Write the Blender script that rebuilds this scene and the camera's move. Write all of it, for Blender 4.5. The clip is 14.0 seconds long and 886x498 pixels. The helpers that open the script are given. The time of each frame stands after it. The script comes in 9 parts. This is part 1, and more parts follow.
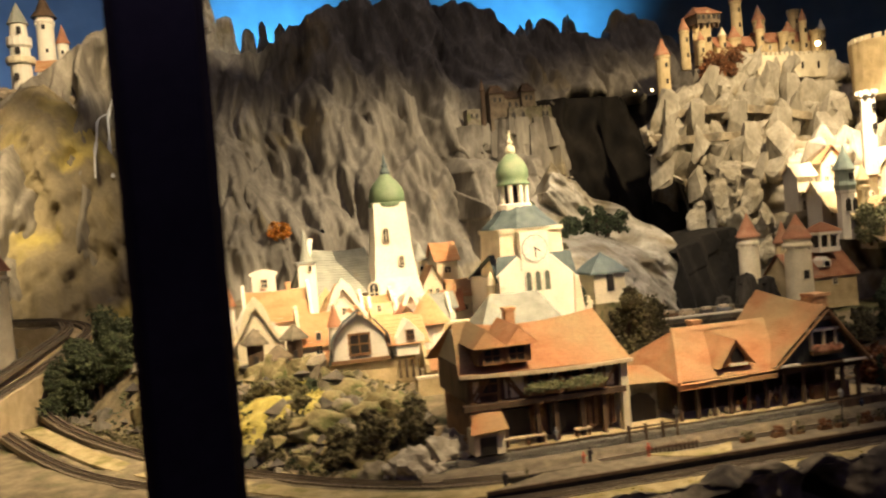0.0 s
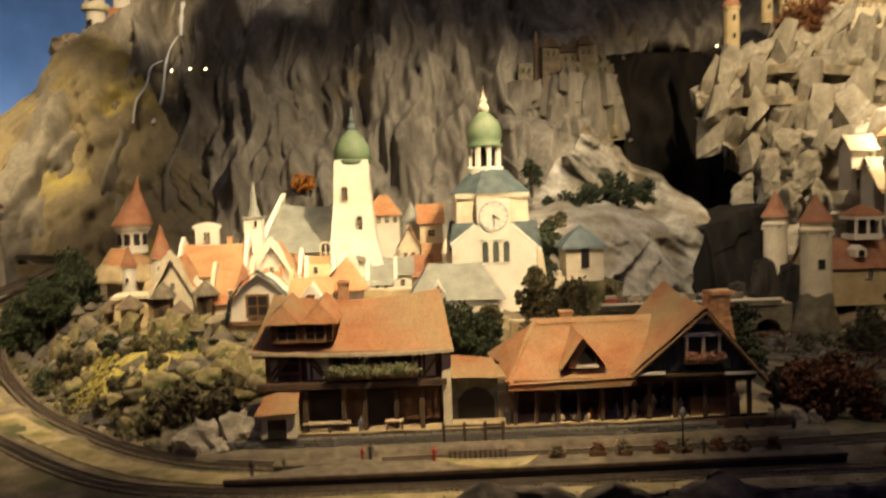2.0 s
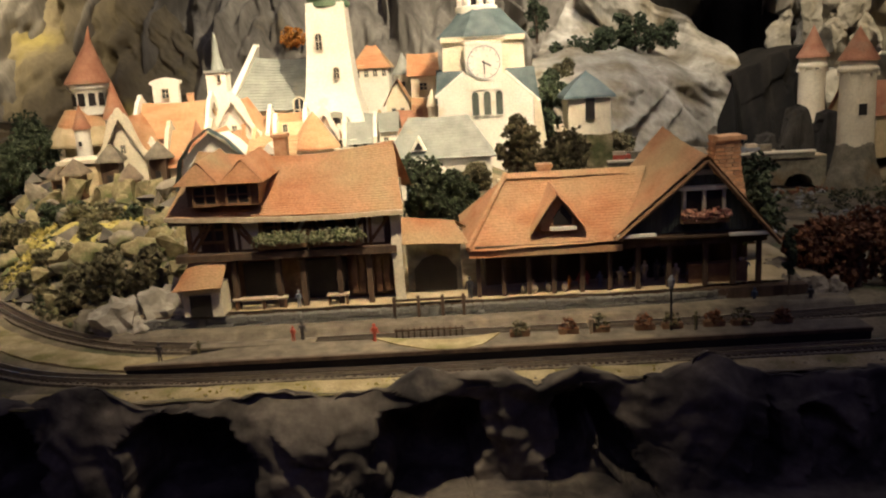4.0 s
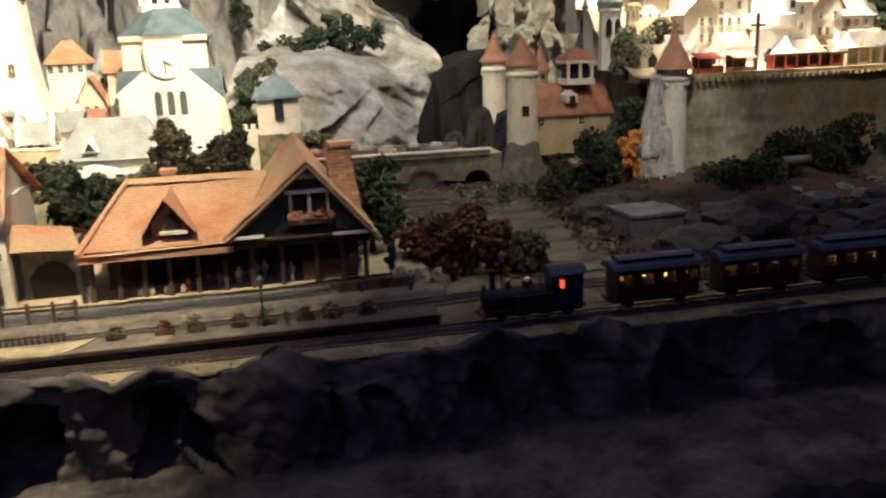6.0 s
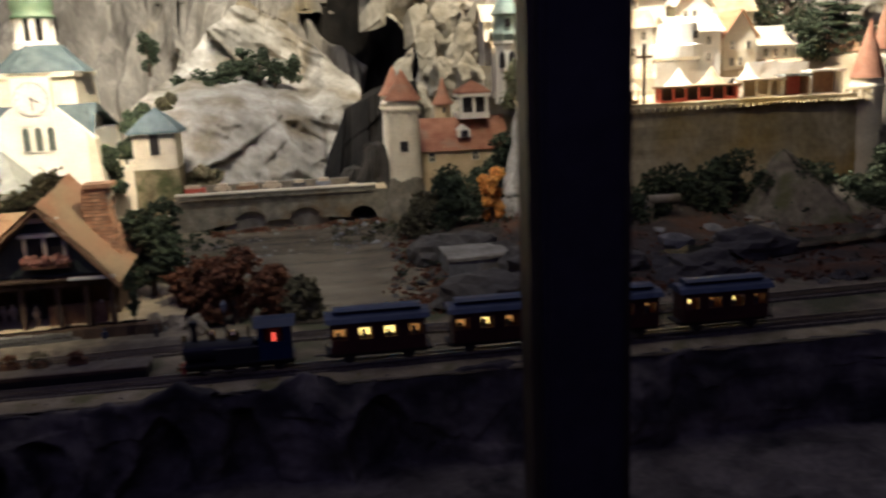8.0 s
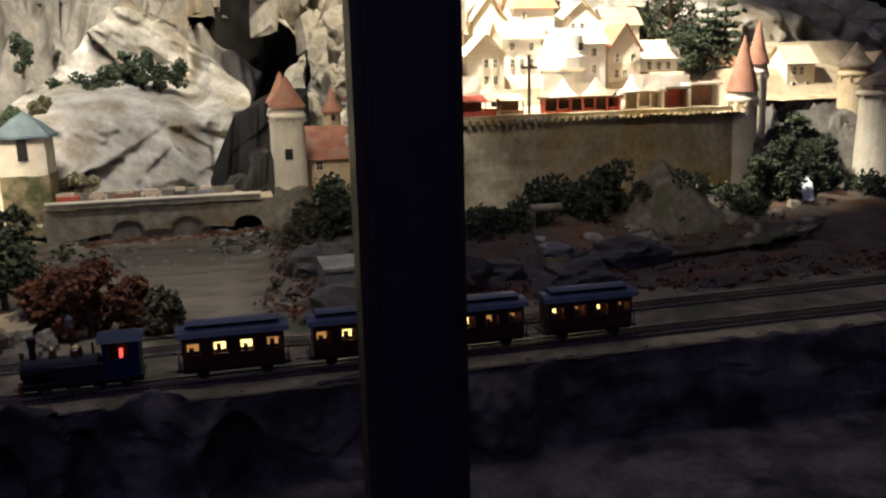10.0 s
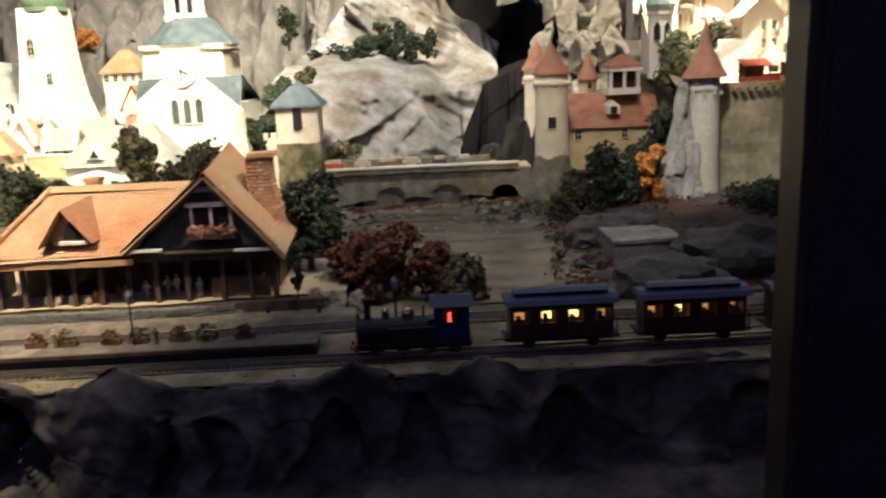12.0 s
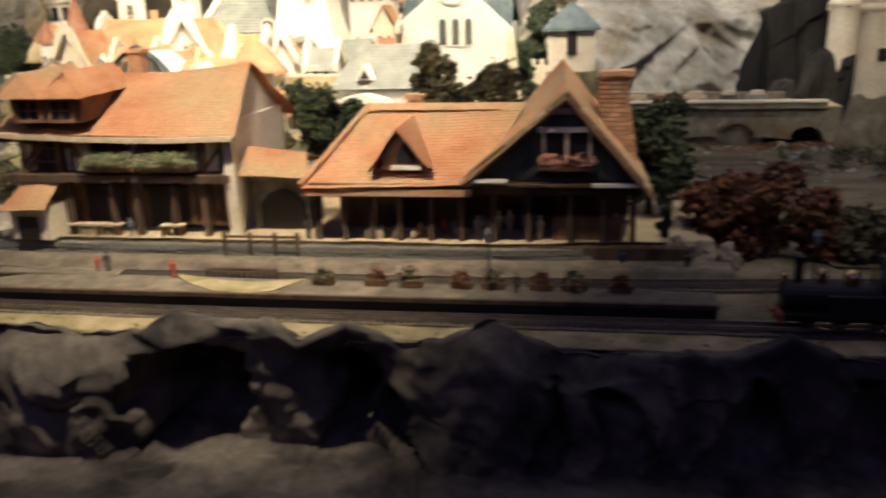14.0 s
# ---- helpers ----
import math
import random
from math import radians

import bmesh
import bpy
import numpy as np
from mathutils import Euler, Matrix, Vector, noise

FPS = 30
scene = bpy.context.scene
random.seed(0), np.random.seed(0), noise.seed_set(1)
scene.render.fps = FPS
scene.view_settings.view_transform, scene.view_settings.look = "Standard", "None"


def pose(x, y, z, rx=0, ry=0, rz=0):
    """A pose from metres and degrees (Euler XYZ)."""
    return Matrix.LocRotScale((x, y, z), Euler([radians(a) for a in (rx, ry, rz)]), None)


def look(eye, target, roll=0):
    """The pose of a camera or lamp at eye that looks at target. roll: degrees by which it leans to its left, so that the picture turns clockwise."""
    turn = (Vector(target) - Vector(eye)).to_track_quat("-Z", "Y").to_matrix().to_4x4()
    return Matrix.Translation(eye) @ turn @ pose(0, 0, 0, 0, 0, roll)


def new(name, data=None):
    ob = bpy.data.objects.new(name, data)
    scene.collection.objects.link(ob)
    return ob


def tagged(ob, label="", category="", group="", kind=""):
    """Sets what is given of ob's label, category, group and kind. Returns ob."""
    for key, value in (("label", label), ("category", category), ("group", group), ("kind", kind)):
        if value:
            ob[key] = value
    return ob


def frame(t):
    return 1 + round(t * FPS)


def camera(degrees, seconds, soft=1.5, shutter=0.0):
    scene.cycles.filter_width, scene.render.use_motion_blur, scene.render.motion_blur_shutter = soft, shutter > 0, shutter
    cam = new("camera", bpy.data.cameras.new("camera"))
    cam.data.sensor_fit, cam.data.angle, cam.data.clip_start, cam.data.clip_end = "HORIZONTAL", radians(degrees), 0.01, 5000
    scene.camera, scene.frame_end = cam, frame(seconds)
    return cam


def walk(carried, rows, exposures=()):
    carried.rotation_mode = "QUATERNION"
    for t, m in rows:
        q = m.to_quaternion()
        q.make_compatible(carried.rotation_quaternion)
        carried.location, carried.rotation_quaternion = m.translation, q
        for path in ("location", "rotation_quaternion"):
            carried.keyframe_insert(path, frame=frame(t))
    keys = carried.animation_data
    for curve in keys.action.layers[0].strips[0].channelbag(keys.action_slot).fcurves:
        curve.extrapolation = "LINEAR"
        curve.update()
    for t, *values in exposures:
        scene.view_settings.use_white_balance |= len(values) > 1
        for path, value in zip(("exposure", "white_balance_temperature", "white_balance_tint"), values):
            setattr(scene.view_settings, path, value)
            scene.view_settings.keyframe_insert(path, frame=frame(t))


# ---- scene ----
cam = camera(55.6, 14.0, 2.2, 0.5)
PATH = [
    (0, (0.008, 0.023, 1.494), (0.497, 1.961, 1.441), -4.7),
    (0.5, (0.189, 0.002, 1.477), (0.647, 1.949, 1.433), -3.1),
    (1, (0.451, 0.044, 1.509), (0.767, 2.018, 1.447), -1.7),
    (1.5, (0.667, 0.077, 1.493), (0.938, 2.057, 1.427), -1.7),
    (2, (0.813, 0.088, 1.482), (0.882, 2.082, 1.342), -1.8),
    (2.2, (0.85, 0.12, 1.47), (0.883, 2.11, 1.282), -1.6),
    (4.3, (1.011, 0.37, 1.408), (0.97, 2.318, 0.954), -3.4),
    (4.5, (1.038, 0.35, 1.418), (1.031, 2.297, 0.961), -3.3),
    (5, (1.124, 0.294, 1.427), (1.298, 2.232, 0.965), -2.8),
    (5.5, (1.182, 0.251, 1.43), (1.496, 2.169, 0.958), -2.5),
    (6, (1.321, 0.249, 1.433), (1.739, 2.143, 0.944), -2.0),
    (6.5, (1.415, 0.243, 1.452), (1.77, 2.15, 0.966), -1.9),
    (7, (1.552, 0.215, 1.457), (1.842, 2.14, 0.999), -2.2),
    (7.5, (1.723, 0.203, 1.452), (1.96, 2.138, 1.006), -2.2),
    (8, (1.915, 0.219, 1.434), (2.196, 2.153, 1.009), -2.4),
    (8.5, (2.002, 0.205, 1.423), (2.465, 2.104, 1.001), -1.7),
    (8.7, (2.024, 0.199, 1.429), (2.528, 2.091, 1.02), -1.8),
    (10.8, (1.96, 0.283, 1.418), (2.384, 2.192, 0.999), -0.9),
    (11, (1.934, 0.299, 1.408), (2.308, 2.216, 0.975), -1.5),
    (11.5, (1.853, 0.317, 1.414), (2.041, 2.257, 0.965), -2.2),
    (12, (1.791, 0.331, 1.407), (1.833, 2.279, 0.954), -2.4),
    (12.5, (1.736, 0.383, 1.394), (1.745, 2.316, 0.881), -2.8),
    (13, (1.644, 0.469, 1.365), (1.584, 2.392, 0.819), -1.2),
    (13.5, (1.546, 0.526, 1.362), (1.402, 2.44, 0.798), -1.3),
    (14, (1.427, 0.548, 1.354), (1.118, 2.441, 0.785), -1.6),
]
walk(cam, [(t, look(eye, target, roll)) for t, eye, target, roll in PATH],
     exposures=[(0.0, 0.50, 7000, 10), (1.2, 0.19, 7000, 10), (2.2, 0.05, 7000, 10), (4.3, 0.28, 5700, 10), (6.5, 0.74, 5300, 10), (8.0, 0.64, 5300, 10), (8.7, 0.34, 5300, 10), (10.8, 1.20, 5300, 10), (11.5, 1.24, 5300, 10), (12.5, 0.92, 5300, 10), (13.0, 0.98, 5400, 10), (13.5, 0.88, 5450, 10), (14.0, 0.60, 5450, 10)])

# ---- world and light ----
world = bpy.data.worlds.new("world")
scene.world = world
world.use_nodes = True
world.node_tree.nodes["Background"].inputs[0].default_value = (0.30, 0.33, 0.5, 1)
world.node_tree.nodes["Background"].inputs[1].default_value = 0.012


def spot(name, eye, target, watts, cone, blend=0.6, colour=(1.0, 0.80, 0.52), radius=0.04):
    lamp = bpy.data.lights.new(name, "SPOT")
    lamp.energy, lamp.spot_size, lamp.spot_blend, lamp.color, lamp.shadow_soft_size = watts, radians(cone), blend, colour, radius
    ob = new(name, lamp)
    ob.matrix_world = look(eye, target)
    return ob


WARM, PALE, BLUE = (1.0, 0.78, 0.48), (1.0, 0.86, 0.66), (0.10, 0.42, 1.0)
spot("spot_church", (1.55, 1.75, 3.0), (0.78, 3.1, 1.35), 420, 40, 0.7, WARM)
spot("spot_town", (0.35, 1.7, 2.9), (-0.02, 2.75, 1.15), 190, 52, 0.8, WARM)
spot("spot_station", (1.0, 1.26, 2.27), (0.86, 1.92, 1.05), 98, 57, 1.0, WARM)
spot("spot_gable", (2.30, 1.46, 2.55), (1.46, 1.95, 1.16), 48, 17, 1.0, WARM)
# Added fills without a known fixture: castle wall, corner tower, waterfall.
spot("fill_wall", (2.55, 1.35, 2.7), (3.10, 2.60, 1.20), 20, 34, 0.9, WARM)
spot("fill_corner", (2.02, 1.5, 2.75), (2.50, 2.56, 1.22), 62, 18, 0.8, PALE)
spot("fill_waterfall", (-0.15, 3.6, 3.4), (-0.57, 5.05, 2.32), 45, 13, 0.8, PALE)
spot("spot_castle", (2.58, 2.72, 3.0), (3.32, 3.24, 1.42), 380, 54, 0.4, (1.0, 0.82, 0.58))
spot("spot_keep", (2.6, 2.6, 3.2), (2.72, 4.08, 1.90), 215, 64, 0.7, WARM)
spot("spot_tower", (1.95, 1.6, 2.75), (2.28, 3.05, 1.28), 54, 26, 0.9, WARM)
spot("spot_cliff", (1.35, 2.2, 3.2), (1.72, 3.6, 1.2), 165, 42, 0.9, PALE)
spot("spot_mountain", (1.75, 2.7, 3.4), (0.90, 4.5, 1.60), 350, 54, 1.0, (1.0, 0.82, 0.56))
spot("spot_slope", (-0.9, 3.0, 3.2), (-1.35, 4.3, 1.8), 235, 56, 0.9, (1.0, 0.78, 0.46))
spot("spot_curve", (-0.25, 1.75, 2.9), (-0.30, 2.35, 0.97), 105, 54, 0.9, WARM)
spot("spot_peak", (-0.2, 3.6, 3.5), (-0.95, 5.35, 2.62), 170, 34, 0.8, WARM)
spot("spot_pinnacle", (0.6, 4.2, 3.6), (-0.02, 5.75, 2.95), 60, 32, 0.8, PALE)
spot("spot_bank", (1.9, 1.25, 2.5), (1.85, 2.30, 1.0), 20, 50, 1.0, PALE)
spot("spot_sky", (0.55, 6.75, 2.75), (0.55, 7.6, 3.5), 120, 96, 0.9, (0.10, 0.56, 1.0), 0.1)
spot("spot_sky_right", (2.9, 6.6, 2.75), (2.95, 7.6, 3.5), 130, 104, 0.9, (0.10, 0.56, 1.0), 0.1)
spot("spot_sky_left", (-2.6, 5.6, 1.5), (-2.2, 7.6, 2.6), 150, 120, 0.9, (0.42, 0.58, 0.88), 0.1)
# Fill lamp added on the viewers' side to lift the dark fascia and posts.
room = bpy.data.lights.new("front_fill_light", "AREA")
room.shape, room.size, room.size_y, room.energy, room.color = "RECTANGLE", 4.0, 0.6, 4.1, (0.56, 0.46, 1.0)
new("front_fill_light", room).matrix_world = look((1.2, -0.9, 3.0), (1.2, 1.6, 0.7))
# Ceiling fill added in place of bounce light; no such lamp is known.
ceiling_fill = bpy.data.lights.new("ceiling_fill_light", "AREA")
ceiling_fill.shape, ceiling_fill.size, ceiling_fill.size_y, ceiling_fill.energy, ceiling_fill.color = "RECTANGLE", 6.0, 4.0, 19.0, (0.88, 0.75, 0.80)
new("ceiling_fill_light", ceiling_fill).matrix_world = look((1.2, 3.0, 4.15), (1.2, 3.0, 0.0))


# ---- materials ----
def mat(name, a, b, scale=60, rough=0.8, bump=0.3, bscale=None, metal=0.0, spots=None, vary=0.0, grain=0.35, stretch=(1, 1, 1)):
    m = bpy.data.materials.new(name)
    m.use_nodes = True
    nt = m.node_tree
    n, l = nt.nodes, nt.links
    bsdf = n["Principled BSDF"]
    bsdf.inputs["Roughness"].default_value, bsdf.inputs["Metallic"].default_value = rough, metal
    tc = n.new("ShaderNodeTexCoord")
    mp = n.new("ShaderNodeMapping")
    mp.inputs["Scale"].default_value = stretch
    l.new(tc.outputs["Object"], mp.inputs["Vector"])
    co = mp.outputs["Vector"]
    big = n.new("ShaderNodeTexNoise")
    big.inputs["Scale"].default_value, big.inputs["Detail"].default_value = scale, 5
    l.new(co, big.inputs["Vector"])
    ramp = n.new("ShaderNodeMapRange")
    ramp.inputs["From Min"].default_value, ramp.inputs["From Max"].default_value = 0.32, 0.68
    l.new(big.outputs["Fac"], ramp.inputs["Value"])
    mix = n.new("ShaderNodeMix")
    mix.data_type = "RGBA"
    mix.inputs["A"].default_value, mix.inputs["B"].default_value = (*a, 1), (*b, 1)
    l.new(ramp.outputs["Result"], mix.inputs["Factor"])
    out = mix.outputs["Result"]
    if spots:
        col, sc, lo, hi = spots
        sp = n.new("ShaderNodeTexNoise")
        sp.inputs["Scale"].default_value, sp.inputs["Detail"].default_value = sc, 6
        l.new(tc.outputs["Object"], sp.inputs["Vector"])
        r2 = n.new("ShaderNodeMapRange")
        r2.inputs["From Min"].default_value, r2.inputs["From Max"].default_value = lo, hi
        l.new(sp.outputs["Fac"], r2.inputs["Value"])
        mx = n.new("ShaderNodeMix")
        mx.data_type = "RGBA"
        mx.inputs["B"].default_value = (*col, 1)
        l.new(out, mx.inputs["A"])
        l.new(r2.outputs["Result"], mx.inputs["Factor"])
        out = mx.outputs["Result"]
    fine = n.new("ShaderNodeTexNoise")
    fine.inputs["Scale"].default_value, fine.inputs["Detail"].default_value = bscale or scale * 6, 6
    l.new(co, fine.inputs["Vector"])
    mm = n.new("ShaderNodeMix")
    mm.data_type, mm.blend_type = "RGBA", "MULTIPLY"
    mm.inputs["Factor"].default_value = grain
    g = n.new("ShaderNodeMapRange")
    g.inputs["From Min"].default_value, g.inputs["From Max"].default_value, g.inputs["To Min"].default_value, g.inputs["To Max"].default_value = 0.3, 0.7, 0.55, 1.25
    l.new(fine.outputs["Fac"], g.inputs["Value"])
    l.new(out, mm.inputs["A"])
    l.new(g.outputs["Result"], mm.inputs["B"])
    out = mm.outputs["Result"]
    if vary:
        geo = n.new("ShaderNodeNewGeometry")
        v2 = n.new("ShaderNodeMapRange")
        v2.inputs["To Min"].default_value, v2.inputs["To Max"].default_value = 1 - vary, 1 + vary
        l.new(geo.outputs["Random Per Island"], v2.inputs["Value"])
        m3 = n.new("ShaderNodeMix")
        m3.data_type, m3.blend_type = "RGBA", "MULTIPLY"
        m3.inputs["Factor"].default_value = 1
        l.new(out, m3.inputs["A"])
        l.new(v2.outputs["Result"], m3.inputs["B"])
        out = m3.outputs["Result"]
    l.new(out, bsdf.inputs["Base Color"])
    if bump:
        bp = n.new("ShaderNodeBump")
        bp.inputs["Strength"].default_value, bp.inputs["Distance"].default_value = bump, 0.002
        l.new(fine.outputs["Fac"], bp.inputs["Height"])
        l.new(bp.outputs["Normal"], bsdf.inputs["Normal"])
    return m


def glow(name, colour, strength):
    m = bpy.data.materials.new(name)
    m.use_nodes = True
    b = m.node_tree.nodes["Principled BSDF"]
    b.inputs["Base Color"].default_value = (*colour, 1)
    b.inputs["Emission Color"].default_value, b.inputs["Emission Strength"].default_value = (*colour, 1), strength
    return m


M_ROCK = mat("grey_rock", (0.12, 0.105, 0.085), (0.33, 0.30, 0.245), 6, 0.95, 0.7, 45, spots=((0.36, 0.28, 0.13), 1.6, 0.57, 0.75), grain=0.5, stretch=(1, 1, 0.3))
M_SLOPE = mat("ochre_rock", (0.15, 0.125, 0.085), (0.36, 0.295, 0.17), 3, 0.9, 0.5, 50, spots=((0.44, 0.36, 0.12), 2.6, 0.52, 0.68), stretch=(1, 1, 0.4))
M_PALE = mat("pale_rock", (0.22, 0.20, 0.155), (0.50, 0.46, 0.385), 8, 0.9, 0.7, 60, spots=((0.20, 0.165, 0.105), 5.5, 0.47, 0.64), grain=0.45, stretch=(1, 1, 0.55))
M_CHALK = mat("chalky_boulder", (0.30, 0.27, 0.215), (0.60, 0.55, 0.46), 16, 0.92, 0.8, 90, spots=((0.14, 0.12, 0.09), 11, 0.54, 0.68), grain=0.5)
M_BOULDER = mat("beige_boulder", (0.19, 0.155, 0.105), (0.45, 0.385, 0.28), 12, 0.92, 0.7, 70, spots=((0.16, 0.14, 0.11), 7, 0.54, 0.68), vary=0.28, grain=0.5)
M_FRONT = mat("dark_fascia_rock", (0.08, 0.072, 0.06), (0.18, 0.16, 0.13), 9, 0.97, 0.9, 60, spots=((0.05, 0.045, 0.042), 5, 0.48, 0.62), grain=0.5)
M_FASCIA = mat("grey_brown_fascia_rock", (0.075, 0.063, 0.05), (0.23, 0.195, 0.155), 11, 0.95, 0.9, 70, spots=((0.035, 0.03, 0.028), 8, 0.50, 0.64), grain=0.6)
# M_SHADEROCK is rock colour darkened to paint the shade below the towers.
M_SHADEROCK = mat("shade_dark_rock", (0.018, 0.016, 0.014), (0.065, 0.058, 0.05), 10, 0.95, 0.8, 70, grain=0.6, stretch=(1, 1, 0.5))
M_BRIDGE = mat("olive_grey_bridge_stone", (0.13, 0.115, 0.08), (0.27, 0.24, 0.175), 30, 0.93, 0.7, 180, spots=((0.17, 0.12, 0.06), 12, 0.5, 0.66), grain=0.5)
# Near-black colour stands in for the unlit gorge and its shaded flank.
M_GORGESHADE = mat("gorge_shade_rock", (0.008, 0.0075, 0.007), (0.024, 0.021, 0.018), 7, 0.97, 0.7, 50, stretch=(1, 1, 0.4))
# Less specular keeps the painted shade dark under the spots.
for m in (M_GORGESHADE, M_SHADEROCK):
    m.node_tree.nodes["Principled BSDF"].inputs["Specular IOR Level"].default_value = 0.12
M_BANK = mat("dark_brown_bank", (0.045, 0.034, 0.024), (0.13, 0.10, 0.07), 14, 0.95, 0.9, 130, spots=((0.13, 0.06, 0.025), 9, 0.5, 0.66), grain=0.6)
M_SANDMOSS = mat("mossy_yellow_sand", (0.34, 0.27, 0.13), (0.52, 0.43, 0.25), 22, 0.95, 0.6, 240, spots=((0.22, 0.20, 0.07), 14, 0.5, 0.66), grain=0.5)
M_GROUND = mat("earth_ground", (0.14, 0.11, 0.07), (0.33, 0.27, 0.17), 16, 0.95, 0.9, 120, spots=((0.10, 0.10, 0.045), 7, 0.48, 0.62), grain=0.6)
M_BROWNSTONE = mat("brown_ground_stone", (0.13, 0.11, 0.08), (0.27, 0.235, 0.175), 40, 0.95, 0.7, 200, vary=0.35, spots=((0.12, 0.12, 0.05), 14, 0.5, 0.65))
M_LEAFPALE = mat("pale_green_foliage", (0.14, 0.16, 0.07), (0.34, 0.33, 0.20), 60, 0.9, 0.4, 300, vary=0.5)
M_MOSS = mat("mossy_mound", (0.15, 0.125, 0.06), (0.36, 0.30, 0.17), 24, 0.97, 0.9, 180, spots=((0.10, 0.11, 0.04), 16, 0.48, 0.62), vary=0.3, grain=0.6)
M_RUIN = mat("dark_ruin_stone", (0.13, 0.10, 0.07), (0.25, 0.195, 0.135), 30, 0.95, 0.7, 160, vary=0.2)
M_YELLOW = mat("yellow_moss", (0.28, 0.235, 0.06), (0.46, 0.385, 0.11), 40, 0.95, 0.9, 260)
M_SAND = mat("sandy_path", (0.42, 0.33, 0.19), (0.60, 0.49, 0.31), 25, 0.95, 0.5, 300)
M_RIVER = mat("river_silt", (0.13, 0.108, 0.07), (0.265, 0.222, 0.15), 9, 0.25, 0.35, 70, spots=((0.17, 0.14, 0.10), 6, 0.52, 0.68), stretch=(0.5, 1.6, 1))
M_BALLAST = mat("ballast", (0.10, 0.082, 0.06), (0.22, 0.18, 0.125), 120, 0.95, 0.9, 500)
M_STEEL = mat("rail_steel", (0.36, 0.32, 0.28), (0.5, 0.46, 0.40), 50, 0.32, 0.1, metal=0.9)
M_SLEEPER = mat("sleeper_wood", (0.05, 0.035, 0.025), (0.10, 0.07, 0.05), 80, 0.9, 0.4)
M_BLACK = mat("black_paint", (0.012, 0.011, 0.012), (0.025, 0.022, 0.022), 20, 0.55, 0.1)
M_POST = mat("dark_window_frame", (0.034, 0.027, 0.034), (0.06, 0.05, 0.054), 6, 0.38, 0.15, 60)
M_POSTEDGE = mat("brown_frame_edge", (0.05, 0.035, 0.02), (0.08, 0.06, 0.035), 10, 0.5, 0.15, 60)
M_PAVE = mat("grey_paving", (0.12, 0.098, 0.07), (0.23, 0.195, 0.14), 40, 0.92, 0.5, 200, spots=((0.30, 0.245, 0.16), 14, 0.56, 0.7))
M_STONE = mat("grey_stone", (0.17, 0.165, 0.15), (0.34, 0.33, 0.29), 40, 0.92, 0.7, 200, vary=0.25, spots=((0.26, 0.21, 0.13), 12, 0.55, 0.7))
M_TILE = mat("terracotta_roof", (0.45, 0.19, 0.08), (0.58, 0.315, 0.165), 14, 0.88, 0.5, 260, spots=((0.47, 0.335, 0.18), 5, 0.40, 0.60), grain=0.8, stretch=(1, 1, 2.5))
M_TILERED = mat("red_roof", (0.30, 0.125, 0.07), (0.43, 0.215, 0.125), 26, 0.85, 0.5, 200, spots=((0.30, 0.22, 0.15), 12, 0.55, 0.72))
M_SLATE = mat("grey_slate_roof", (0.22, 0.235, 0.21), (0.34, 0.35, 0.31), 22, 0.8, 0.4, 240, spots=((0.38, 0.34, 0.24), 9, 0.58, 0.72))
M_BLUESLATE = mat("blue_green_slate_roof", (0.055, 0.085, 0.09), (0.11, 0.145, 0.15), 26, 0.7, 0.4, 220)
M_COPPER = mat("green_copper_dome", (0.12, 0.19, 0.11), (0.20, 0.27, 0.165), 24, 0.6, 0.3, 200, spots=((0.26, 0.30, 0.20), 8, 0.58, 0.7))
M_VERDIGRIS = mat("pale_verdigris_copper", (0.26, 0.35, 0.29), (0.42, 0.50, 0.42), 24, 0.65, 0.3, 200, spots=((0.16, 0.24, 0.20), 9, 0.55, 0.7))
M_CREAM = mat("cream_plaster", (0.66, 0.58, 0.42), (0.80, 0.73, 0.56), 18, 0.85, 0.4, 200, spots=((0.48, 0.40, 0.27), 9, 0.6, 0.75))
M_WHITE = mat("white_plaster", (0.76, 0.72, 0.62), (0.84, 0.81, 0.72), 16, 0.85, 0.35, 200, spots=((0.62, 0.54, 0.40), 11, 0.62, 0.75))
M_OCHRE = mat("ochre_plaster", (0.46, 0.36, 0.20), (0.62, 0.50, 0.30), 18, 0.9, 0.5, 200, spots=((0.30, 0.22, 0.12), 8, 0.56, 0.72))
M_WALL = mat("mossy_castle_wall", (0.26, 0.215, 0.12), (0.47, 0.40, 0.27), 8, 0.92, 0.7, 60, spots=((0.34, 0.24, 0.07), 3.0, 0.46, 0.62), grain=0.6, stretch=(1, 1, 0.8))
M_TIMBER = mat("dark_timber", (0.05, 0.03, 0.018), (0.12, 0.075, 0.045), 40, 0.8, 0.5, 220, stretch=(1, 1, 0.2))
M_BROWN = mat("brown_timber", (0.16, 0.085, 0.04), (0.26, 0.15, 0.075), 40, 0.8, 0.5, 220)
M_BOARD = mat("weathered_green_boards", (0.055, 0.07, 0.06), (0.11, 0.125, 0.10), 30, 0.85, 0.5, 200, stretch=(1, 1, 0.15))
# Near-black: shade inside openings put into colour; also plain black parts.
M_DARK = mat("opening_shade_and_black", (0.012, 0.010, 0.009), (0.025, 0.02, 0.018), 40, 0.5, 0.1)
M_GLASSDARK = mat("dark_window_pane", (0.03, 0.035, 0.04), (0.06, 0.065, 0.07), 60, 0.2, 0.05)
M_BRICK = mat("orange_brick", (0.54, 0.28, 0.14), (0.68, 0.43, 0.25), 60, 0.85, 0.5, 300, vary=0.25)
M_MORTAR = mat("mortar", (0.40, 0.34, 0.25), (0.5, 0.43, 0.32), 60, 0.95, 0.5)
